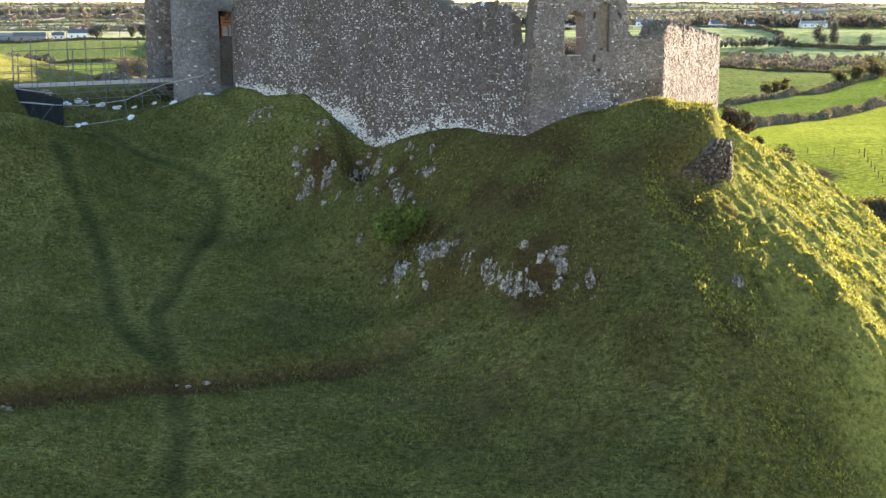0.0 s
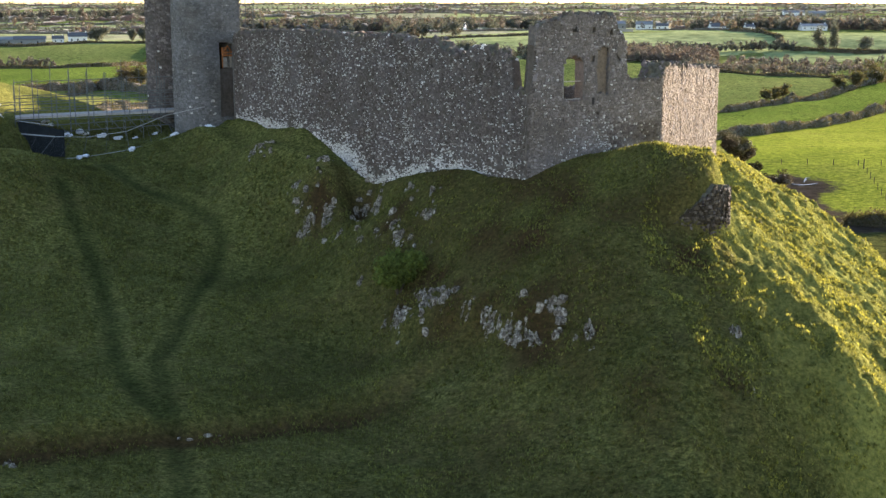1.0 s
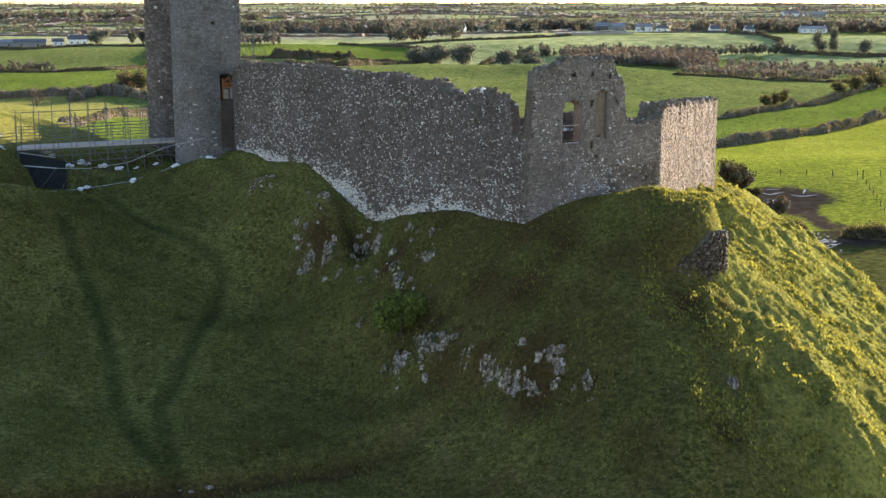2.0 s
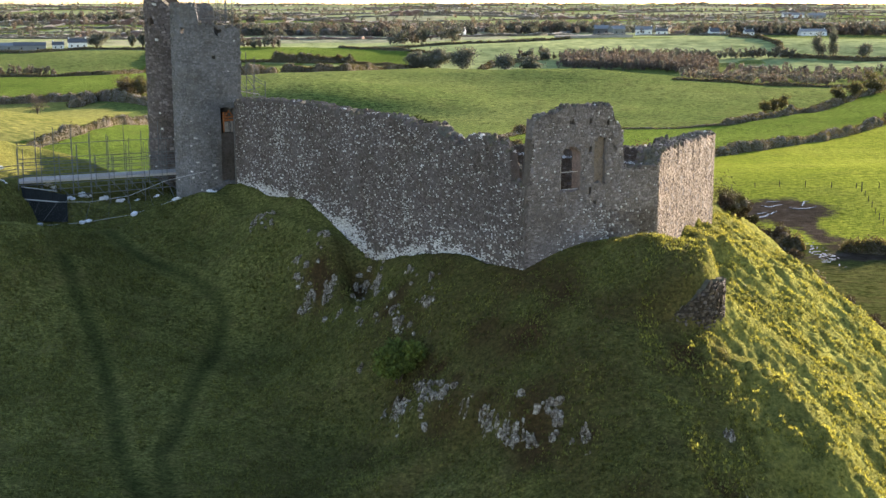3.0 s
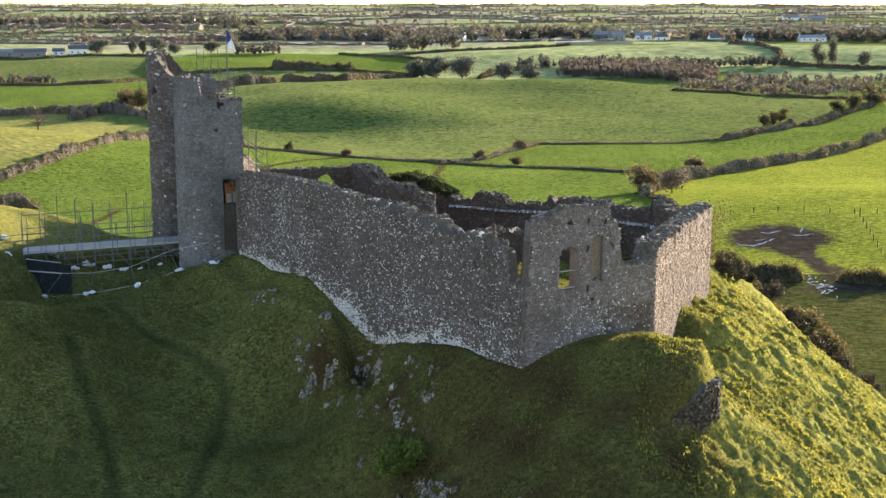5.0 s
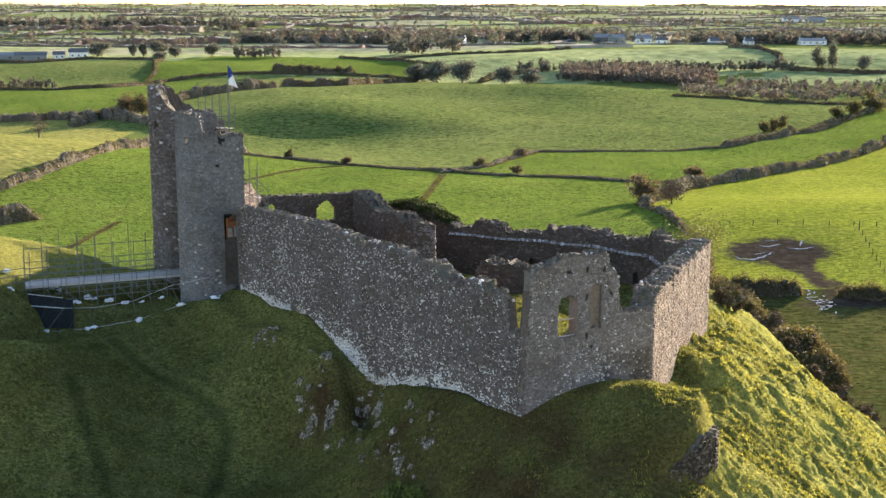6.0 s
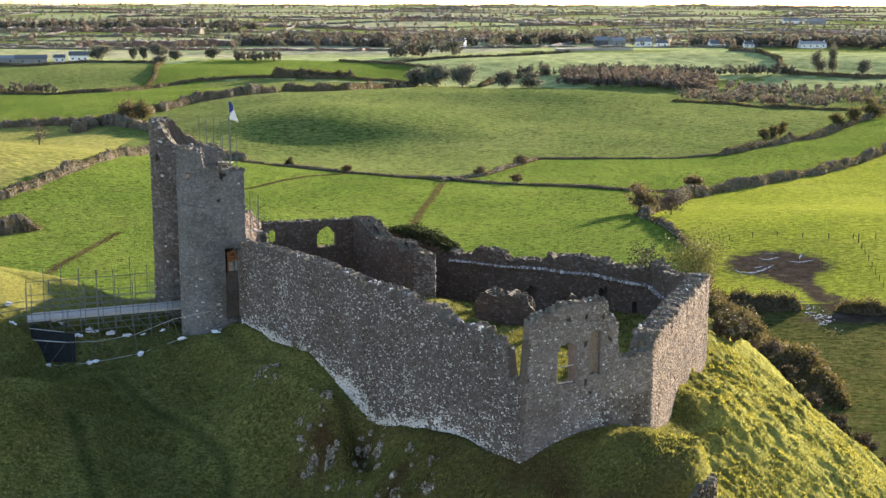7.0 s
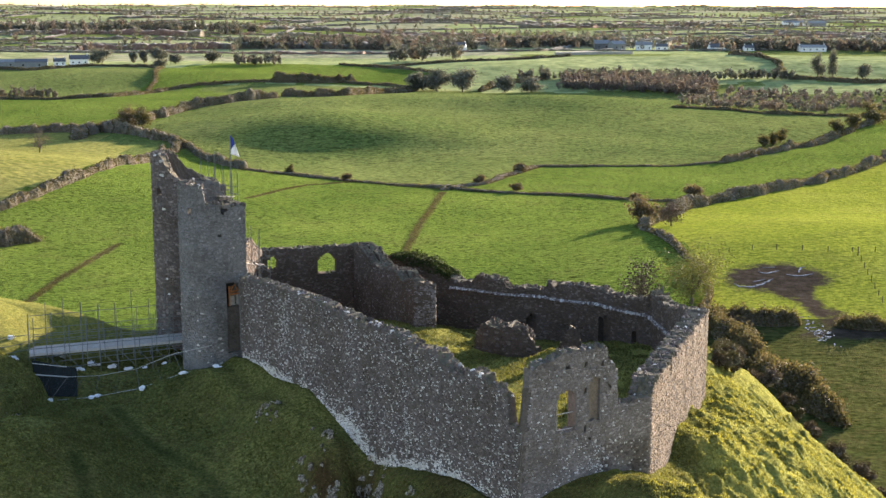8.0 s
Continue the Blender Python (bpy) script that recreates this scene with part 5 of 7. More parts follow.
# scaffold bridge over the ditch
def scaffold_bridge():
    e = empty("scaffold_bridge", "grey scaffold footbridge with plank deck over the ditch", "bridge")
    a, b = Vector((-33.5, 102.5, 33.62)), Vector((-21.6, 106.1, 33.9))
    d = (b - a).normalized()
    w = Vector((-d.y, d.x, 0)).normalized()
    length = (b - a).length
    n = 7
    for k in range(n):
        g = Geo()
        o = a + w * (-1.05 + k * 0.35)
        yaw = math.atan2(d.y, d.x)
        mid = (o + a + (b - a) + w * (-1.05 + k * 0.35)) / 2
        g.box(Matrix.Translation(mid) @ Matrix.Rotation(yaw, 4, "Z") @ Matrix.Rotation(-math.asin(d.z), 4, "Y"), length, 0.32, 0.05)
        put("deck_board", g.mesh("deck_board", [PLANK]), e)
    rnd = random.Random(4)
    bays = 9
    for row, off in enumerate((-1.35, 1.35)):
        for k in range(bays + 1):
            p = a + d * (length * k / bays) + w * off
            foot = ground_z(p.x, p.y) - 0.05
            for j in (0, 1):
                q = p + d * (0.38 * j)
                g = Geo()
                g.tube((q.x, q.y, foot if j == 0 else q.z - 0.9), (q.x, q.y, q.z + (rnd.uniform(2.2, 4.2) if j == 0 else rnd.uniform(1.4, 3.0))), 0.03, 6)
                put("standard", g.mesh("standard", [STEEL]), e)
        for h in (-0.25, 0.5, 1.0, 1.5, 2.6):
            if h == 2.6 and row == 0:
                continue
            g = Geo()
            g.tube(a + w * off + Vector((0, 0, h)), b + w * off + Vector((0, 0, h)), 0.03, 6)
            put("ledger", g.mesh("ledger", [STEEL]), e)
    for off in (-1.3, 1.3):
        g = Geo()
        g.box(Matrix.Translation((a + b) / 2 + w * off + Vector((0, 0, -0.12))) @ Matrix.Rotation(math.atan2(d.y, d.x), 4, "Z") @ Matrix.Rotation(-math.asin(d.z), 4, "Y"), length, 0.05, 0.14)
        put("toe_board", g.mesh("toe_board", [PLANK]), e)
    for h in (-0.7, -1.25):
        g = Geo()
        g.tube(a + d * 2.2 - w * 1.35 + Vector((0, 0, h)), b - w * 1.35 + Vector((0, 0, h + 0.2)), 0.035, 6)
        put("ledger", g.mesh("ledger", [STEEL]), e)
    for k in range(bays + 1):
        p = a + d * (length * k / bays)
        for h in (-0.12, -0.75, -1.25):
            g = Geo()
            g.tube(p - w * 1.6 + Vector((0, 0, h)), p + w * 1.6 + Vector((0, 0, h)), 0.03, 6)
            put("transom", g.mesh("transom", [STEEL]), e)
        if 0 < k < bays:
            g = Geo()
            g.tube(p - w * 1.35 + Vector((0, 0, -0.1)), p + d * 1.3 - w * 1.35 + Vector((0, 0, -1.6)), 0.028, 6)
            put("brace", g.mesh("brace", [STEEL]), e)
    g = Geo()
    g.tube(b + w * 1.35 + Vector((-0.4, 0, 2.1)), b + w * 1.0 + Vector((0.6, 0.2, 1.5)), 0.03, 6)
    put("hand_rail", g.mesh("hand_rail", [STEEL]), e)
    # approach rail towards the outer bank
    for off in (-1.35, 1.35):
        for h in (0.5, 1.05):
            g = Geo()
            g.tube(a + w * off + Vector((0, 0, h)), a - d * 4.5 + w * (off * 1.25) + Vector((0, 0, h - 0.35)), 0.03, 6)
            put("ledger", g.mesh("ledger", [STEEL]), e)
    return a, b, d, w, length


br_a, br_b, br_d, br_w, br_len = scaffold_bridge()


def sandbag(x, y, z, seed, s=1.0):
    rnd = random.Random(seed)
    g = Geo()
    for k in range(5):
        g.lump((rnd.uniform(-0.34, 0.34) * s, rnd.uniform(-0.14, 0.14) * s, 0.06 * s + 0.06 * k * s), 0.24 * s, 0.15 * s, 0.1 * s, seed * 7 + k, 0, 0.38, 6, 9)
    ob = put("sandbag", g.mesh("sandbag", [SANDBAG]), None, "heap of white woven sandbags weighing down the fence", "sandbag", "sandbags by the ditch")
    ob.location = (x, y, z)


def site_fence():
    """Mesh panels in a row, each with its frame and fine wires; bags hold the feet."""
    feet = [(-32.3, 99.2, 31.3), (-30.9, 98.8, 30.6), (-27.5, 99.2, 30.8), (-24.05, 99.9, 31.3), (-20.75, 100.6, 32.35), (-17.9, 100.2, 32.95)]
    heads = [(-32.3, 99.3, 32.6), (-29.6, 99.5, 32.35), (-27.3, 100.2, 32.25), (-24.5, 101.0, 32.6), (-21.5, 101.2, 33.8), (-18.4, 101.2, 34.5)]
    whole = empty("site_fence", "temporary pale steel mesh fence round the castle ditch", "fence")
    for k in range(len(feet) - 1):
        (p, q), (u, v) = feet[k:k + 2], heads[k:k + 2]
        g = Geo()
        g.tube(p, q, 0.02, 6)
        g.tube(u, v, 0.05 if k == 0 else 0.022, 6)
        e = put("panel", g.mesh("panel", [FENCE_STEEL]), whole, "pale steel panel frame")
        g = Geo()
        g.tube(p, u, 0.022, 5)
        put("post", g.mesh("post", [STEEL]), e)
        g = Geo()
        mid = [(p[i] + q[i]) / 2 for i in range(3)], [(u[i] + v[i]) / 2 for i in range(3)]
        g.tube(mid[0], mid[1], 0.012, 5)
        put("mid_post", g.mesh("mid_post", [STEEL]), e)
        g = Geo()
        for j in range(1, 18):
            t = j / 18
            g.tube([p[i] + (q[i] - p[i]) * t for i in range(3)], [u[i] + (v[i] - u[i]) * t for i in range(3)], 0.002, 3)
        put("mesh_wire", g.mesh("mesh_wire", [STEEL]), e, kind="stuff")
        if k >= 0:
            sandbag(q[0], q[1] - 0.15, q[2] - 0.1, 50 + k, 0.95)
    # a loose rail lying beside the bank
    g = Geo()
    g.tube((-32.2, 99.0, 33.6), (-29.6, 99.4, 33.2), 0.03, 6)
    put("loose_rail", g.mesh("loose_rail", [FENCE_STEEL]), whole)
    # dark netting on the panel beside the bank
    g = Geo()
    cols = 24
    for j in range(cols + 1):
        t = j / cols
        lo, hi = (-31.9 + 3.1 * t, 98.7 + 0.35 * t, 30.85 - 0.1 * t), (-32.7 + 3.5 * t, 100.4 + 0.2 * t, 33.55 - 0.75 * t)
        for h in (0.04, 0.5, 0.97):
            x, y, z = (lo[i] + (hi[i] - lo[i]) * h for i in range(3))
            g.v.append((x, y + 0.04 + 0.05 * math.sin(j * 1.3 + h * 3), z))
            g.v.append((x, y + 0.06 + 0.05 * math.sin(j * 1.3 + h * 3), z))
    for j in range(cols):
        for r in range(2):
            o = j * 6 + r * 2
            g.f += [(o, o + 6, o + 8, o + 2), (o + 1, o + 3, o + 9, o + 7)]
            g.m += [0, 0]
    put("debris_netting", g.mesh("debris_netting", [NETTING]), None, "dark bluish debris netting hung on the site fence", "netting")


site_fence()
for k_, (x_, y_, s_) in enumerate([(-27.2, 103.7, 1.25), (-28.8, 103.3, 1.3), (-28.4, 103.6, 0.9), (-25.8, 103.8, 1.1), (-29.4, 102.1, 1.1), (-31.4, 103.2, 1.0), (-31.1, 103.4, 0.8), (-33.9, 99.5, 1.35), (-34.6, 100.6, 0.8), (-32.4, 100.4, 0.8), (-23.0, 104.4, 0.7), (-24.6, 104.2, 0.6), (-35.4, 103.6, 1.2)]):
    sandbag(x_, y_, ground_z(x_, y_), 80 + k_, s_ * 0.75)


# scaffold on and behind the gate tower, with its flag
def pole_scaffold(name, label, posts, rails, planks):
    e = empty(name, label, "scaffold")
    for (x, y, z0, z1) in posts:
        g = Geo()
        g.tube((x, y, z0), (x, y, z1), 0.03, 6)
        put("standard", g.mesh("standard", [STEEL]), e)
    for a, b in rails:
        g = Geo()
        g.tube(a, b, 0.026, 6)
        put("ledger", g.mesh("ledger", [STEEL]), e)
    for m, sx, sy in planks:
        g = Geo()
        g.box(m, sx, sy, 0.05)
        put("deck_board", g.mesh("deck_board", [PLANK]), e)


tower_posts = [(-19.6, 105.2, 44.0, 49.6), (-19.0, 105.0, 44.0, 49.4), (-18.35, 104.6, 44.0, 49.7), (-17.75, 104.3, 44.0, 49.5), (-17.1, 104.4, 44.0, 49.6), (-16.5, 104.2, 44.0, 48.0), (-18.7, 106.2, 44.0, 48.2), (-17.9, 106.0, 44.0, 48.0), (-17.2, 105.8, 44.0, 47.8), (-18.75, 103.2, 44.5, 46.9)]
tower_rails = [((-19.6, 105.2, h), (-16.5, 104.2, h - 0.1)) for h in (46.4, 47.0)] + [((-18.7, 106.2, 46.8), (-17.2, 105.8, 46.3)), ((-19.3, 105.0, 47.3), (-16.6, 104.3, 46.2)), ((-18.75, 103.2, 46.9), (-17.2, 104.2, 46.0)), ((-18.75, 103.2, 46.2), (-17.5, 104.3, 46.2))]
pole_scaffold("tower_scaffold", "steel scaffold poles standing on the broken tower top", tower_posts, tower_rails, [(pose(-18.2, 105.3, 45.9, 0, 0, -16), 2.4, 0.25), (pose(-18.1, 105.6, 45.9, 0, 0, -16), 2.4, 0.25)])
rear_posts = [(-15.6, 104.8, 33, 43.6), (-15.0, 105.2, 33, 43.2), (-15.3, 106.6, 33, 42.6), (-14.3, 106.2, 33, 41.2)]
rear_rails = [((-16.2, 104.6, 42.6), (-14.5, 105.6, 41.2)), ((-16.3, 104.9, 42.0), (-14.2, 105.4, 40.9)), ((-15.6, 104.8, 41.6), (-14.3, 106.2, 39.4)), ((-16.0, 104.6, 40.9), (-14.2, 105.4, 39.6)), ((-15.9, 105.0, 40.4), (-14.6, 105.6, 40.8)), ((-15.6, 104.8, 40.0), (-14.3, 106.2, 40.0)), ((-16.2, 104.4, 41.5), (-15.0, 105.2, 39.8))]
pole_scaffold("rear_scaffold", "steel scaffold with pale planks behind the gate tower", rear_posts, rear_rails, [(pose(-15.6, 105.0, 40.35, 0, 12, 25), 1.5, 0.3), (pose(-15.4, 105.3, 40.3, 0, 10, 25), 1.5, 0.3)])

flag = empty("flagpole", "steel pole with a limp blue and white flag", "flag")
g_ = Geo()
g_.tube((-17.1, 104.9, 44.2), (-17.1, 104.9, 51.0), 0.03, 6)
put("pole", g_.mesh("pole", [STEEL]), flag)
g_ = Geo()
rows_ = 10
for j_ in range(rows_ + 1):
    for i_ in range(6):
        t_, u_ = j_ / rows_, i_ / 5
        fold_ = 0.09 * math.sin(u_ * 9 + t_ * 3)
        g_.v.append((-17.1 + u_ * (0.25 + 0.5 * t_), 104.86 + fold_, 50.95 - 1.5 * t_ - 0.25 * u_))
for j_ in range(rows_):
    for i_ in range(5):
        o_ = j_ * 6 + i_
        g_.f.append((o_, o_ + 1, o_ + 7, o_ + 6))
        g_.m.append(0 if j_ + i_ < 7 else 1)
cloth_ = put("cloth", g_.mesh("cloth", [BLUE_CLOTH, WHITE_CLOTH], True), flag, "blue and white flag cloth")
cloth_.modifiers.new("thickness", "SOLIDIFY").thickness = 0.01

# timber props in the tower's opening
props = empty("timber_props", "orange-brown timber props and pale boards in a tower opening", "props")
lp, lq = Vector((-16.45, 103.2, 0)), Vector((-17.15, 102.6, 0))
for nm_, a_, b_, r_ in (("post", (lp.x, lp.y, 37.4), (lp.x, lp.y, 39.0), 0.07), ("post", (lq.x, lq.y, 37.4), (lq.x, lq.y, 39.0), 0.07), ("beam", (lp.x, lp.y, 38.35), (lq.x, lq.y, 38.35), 0.1), ("beam", (lp.x, lp.y, 38.6), (lq.x, lq.y, 38.55), 0.08),
                        ("brace", (lp.x, lp.y, 38.5), ((lp.x + lq.x) / 2, (lp.y + lq.y) / 2, 39.1), 0.05), ("brace", (lq.x, lq.y, 38.5), ((lp.x + lq.x) / 2, (lp.y + lq.y) / 2, 39.1), 0.05)):
    g_ = Geo()
    g_.tube(a_, b_, r_, 4)
    put(nm_, g_.mesh(nm_, [TIMBER]), props)
for k_ in range(4):
    f_ = (k_ + 0.5) / 4
    g_ = Geo()
    g_.box(pose(lp.x + (lq.x - lp.x) * f_ - 0.02, lp.y + (lq.y - lp.y) * f_ + 0.03, 37.42, 0, 3 * math.sin(k_ * 2.3), 40), 0.21, 0.04, 0.82 + 0.06 * math.sin(k_ * 1.9))
    put("board", g_.mesh("board", [PLANK]), props, "pale upright board")
for k_ in range(3):
    g_ = Geo()
    g_.tube((lp.x - 0.2, lp.y + 0.25, 38.45 + 0.22 * k_), (lq.x - 0.2, lq.y + 0.25, 38.5 + 0.2 * k_), 0.09, 4)
    put("beam", g_.mesh("beam", [TIMBER_DARK]), props)

# window frame bars left in the gable's opening
bars = empty("window_bars", "thin pale timber frame inside the gable window", "window frame")
e_ = np.array([0.843, 0.537])
for nm_, s0_, z0_, s1_, z1_ in (("upright", 2.6, 37.1, 2.6, 39.0), ("crossbar", 2.6, 38.1, 3.8, 38.1), ("sill_bar", 2.6, 37.12, 3.8, 37.12)):
    a_, b_ = np.array(A) + e_ * s0_ + np.array([-0.11, 0.17]), np.array(A) + e_ * s1_ + np.array([-0.11, 0.17])
    g_ = Geo()
    g_.tube((*a_, z0_), (*b_, z1_), 0.035, 4)
    put(nm_, g_.mesh(nm_, [PLANK]), bars)


# ---- turf of the rock ----
def turf(name, n, box, size, mats, seed, keep, label):
    rng = np.random.default_rng(seed)
    x, y = rng.uniform(box[0], box[1], n), rng.uniform(box[2], box[3], n)
    ok = keep(x, y, rng)
    x, y = x[ok], y[ok]
    z = land(x, y)
    n = len(x)
    k = 3
    X, Y, Z = np.repeat(x, k), np.repeat(y, k), np.repeat(z, k)
    a = rng.uniform(0, 6.3, n * k)
    h = size * rng.uniform(0.5, 1.5, n * k)
    wd = h * 0.35
    lean = rng.uniform(0.3, 1.0, n * k) * h
    X += rng.normal(0, size * 0.4, n * k)
    Y += rng.normal(0, size * 0.4, n * k)
    v = np.stack([np.stack([X - wd * np.sin(a), Y + wd * np.cos(a), Z - 0.04], 1), np.stack([X + wd * np.sin(a), Y - wd * np.cos(a), Z - 0.04], 1), np.stack([X + lean * np.cos(a), Y + lean * np.sin(a), Z + h * 0.8], 1)], 1).reshape(-1, 3)
    m = n * k
    me = bpy.data.meshes.new(name)
    me.vertices.add(m * 3)
    me.vertices.foreach_set("co", v.ravel())
    me.loops.add(m * 3)
    me.loops.foreach_set("vertex_index", np.arange(m * 3))
    me.polygons.add(m)
    me.polygons.foreach_set("loop_start", np.arange(m) * 3)
    me.polygons.foreach_set("loop_total", np.full(m, 3))
    for mt in mats:
        me.materials.append(mt)
    me.polygons.foreach_set("material_index", np.repeat(rng.integers(0, len(mats), n), k))
    me.update()
    return put(name, me, None, label, "grass", kind="stuff")


def on_rock(x, y, rng):
    d = np.minimum(near_line(x, y, PATHS[0]), near_line(x, y, PATHS[1]))
    clump = value_noise(x / 1.6, y / 1.6, 21) + 0.6 * value_noise(x / 0.6, y / 0.6, 22)
    sunny = step(x - 0.22 * (y - 60) - 0.45 * np.maximum(63.5 - y, 0), 9, 14)
    return (outside(x, y) > 0.4) & (rng.random(len(x)) > 0.8 * sunny) & (d > 0.95) & (clump > rng.uniform(-1.2, 0.5, len(x)))


turf("grass_tussocks", 200000, (-36, 40, 43, 102), 0.11, [TURF, TURF_DRY], 31, on_rock, "long rough grass tussocks on the castle slope")
# blades coloured brighter where the sun falls on the slope
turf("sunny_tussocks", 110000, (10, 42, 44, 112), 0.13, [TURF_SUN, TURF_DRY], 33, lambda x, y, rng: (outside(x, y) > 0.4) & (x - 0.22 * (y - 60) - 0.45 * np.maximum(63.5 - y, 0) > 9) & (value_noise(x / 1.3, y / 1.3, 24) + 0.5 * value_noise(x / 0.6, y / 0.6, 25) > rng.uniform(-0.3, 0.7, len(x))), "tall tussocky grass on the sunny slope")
turf("ward_grass", 60000, (-12, 22, 78, 134), 0.16, [TURF, TURF_DRY], 32, lambda x, y, rng: (outside(x, y) < -1.6) & (0.825 * (x - 4.57) + 0.565 * (y - 71.0) > 1.4) & (value_noise(x / 1.8, y / 1.8, 23) > rng.uniform(-0.8, 0.7, len(x))), "rough grass inside the castle ward")

# ---- hedges, trees and farms ----
def walk_line(pts, gap):
    p = np.array(pts, float)
    seg = np.hypot(*np.diff(p, axis=0).T)
    cum = np.concatenate([[0], np.cumsum(seg)])
    s = np.arange(0, cum[-1], gap)
    return np.stack([np.interp(s, cum, p[:, 0]), np.interp(s, cum, p[:, 1])], 1)


def loaf(line, height, width, swell, seed, ring=10, rough=0.22):
    """Corners and faces of a bank of growth along a line: a rounded section, lumpy at two scales."""
    p = np.asarray(line, float)
    d = np.gradient(p, axis=0)
    d /= np.hypot(d[:, 0], d[:, 1])[:, None] + 1e-9
    side = np.stack([d[:, 1], -d[:, 0]], 1)
    a = np.linspace(0, math.pi, ring)
    n = len(p)
    ca, sa = np.cos(a)[None] * np.ones((n, 1)), np.abs(np.sin(a))[None] ** 0.6 * np.ones((n, 1))
    k = np.arange(n)[:, None] * 0.31
    lump = 1 + rough * value_noise(p[:, :1] / (0.6 * width) + a * 1.3, p[:, 1:] / (0.6 * width) - a * 0.9 + k * 0, seed) + 0.8 * rough * value_noise(p[:, :1] / (0.22 * width) + a * 3.1, p[:, 1:] / (0.22 * width) + a * 2.3, seed + 3) + 0.5 * rough * np.random.default_rng(seed).uniform(-1, 1, (n, ring))
    off = ca * (width / 2) * lump * swell[:, None] ** 0.5
    X, Y = p[:, :1] + side[:, :1] * off, p[:, 1:] + side[:, 1:] * off
    Z = land(X, Y) - 0.15 + sa * height * lump * swell[:, None]
    v = np.stack([X, Y, Z], -1).reshape(-1, 3)
    m = np.arange(n * ring).reshape(n, ring)
    f = np.stack([m[:-1, :-1], m[1:, :-1], m[1:, 1:], m[:-1, 1:]], -1).reshape(-1, 4)
    return v, f


def quads_mesh(name, v, f, mats, index=None):
    me = bpy.data.meshes.new(name)
    me.vertices.add(len(v))
    me.vertices.foreach_set("co", v.ravel())
    me.loops.add(f.size)
    me.loops.foreach_set("vertex_index", f.ravel())
    me.polygons.add(len(f))
    me.polygons.foreach_set("loop_start", np.arange(len(f)) * 4)
    me.polygons.foreach_set("loop_total", np.full(len(f), 4))
    me.polygons.foreach_set("use_smooth", np.ones(len(f), bool))
    for m in mats:
        me.materials.append(m)
    if index is not None:
        me.polygons.foreach_set("material_index", index)
    me.update()
    me.validate()
    return me


def hedge(pts, height, width, mats, seed, label, grain, upright=0.0):
    """A field hedge: a thick bank of twigs and sprays that swells and sinks along its line. upright: how far it parts into bushes."""
    rng = np.random.default_rng(seed)
    line = walk_line(pts, grain * 0.5)
    x, y = line[:, 0], line[:, 1]
    line = line + 0.25 * width * np.stack([value_noise(x / 7, y / 7, seed + 5), value_noise(x / 7, y / 7, seed + 6)], 1)
    swell = np.clip(0.9 + 0.3 * value_noise(x / 9, y / 9, seed) + (0.16 + upright) * value_noise(x / 2.6, y / 2.6, seed + 1) + 0.08 * value_noise(x / 0.9, y / 0.9, seed + 2), 0.25, 1.5)
    gone = np.minimum(np.arange(len(line)), np.arange(len(line))[::-1]) * grain * 0.5
    swell = swell * np.clip(0.15 + gone / (0.6 * width), 0, 1)
    v, f = loaf(line, height * (0.86 - 0.5 * upright), width * (0.8 - 0.5 * upright), swell, seed)
    e = empty("hedge", label, "hedge", "field hedges")
    tone = (value_noise(v[f[:, 0], 0] / 4, v[f[:, 0], 1] / 4, seed + 7) + rng.normal(0, 0.3, len(f)) > 0.25).astype(int)
    put("thicket", quads_mesh("thicket", v, f, mats, tone), e)
    n = int(len(line) * grain * 0.5 * (height * 22 + 14) * (1 + 14 * upright))
    k = rng.integers(0, len(f), n)
    c = v[f[k]].mean(1) + rng.normal(0, 1, (n, 3)) * np.array([0.09 * width + 0.06, 0.09 * width + 0.06, (0.07 + 0.35 * upright) * height + 0.05])
    put("sprays", card_mesh("sprays", c, np.full(n, 0.1 + 0.2 * grain), [LEAF_HEDGE, LEAF_BROWN], rng, (rng.random(n) < 0.35).astype(int)), e)
    return e


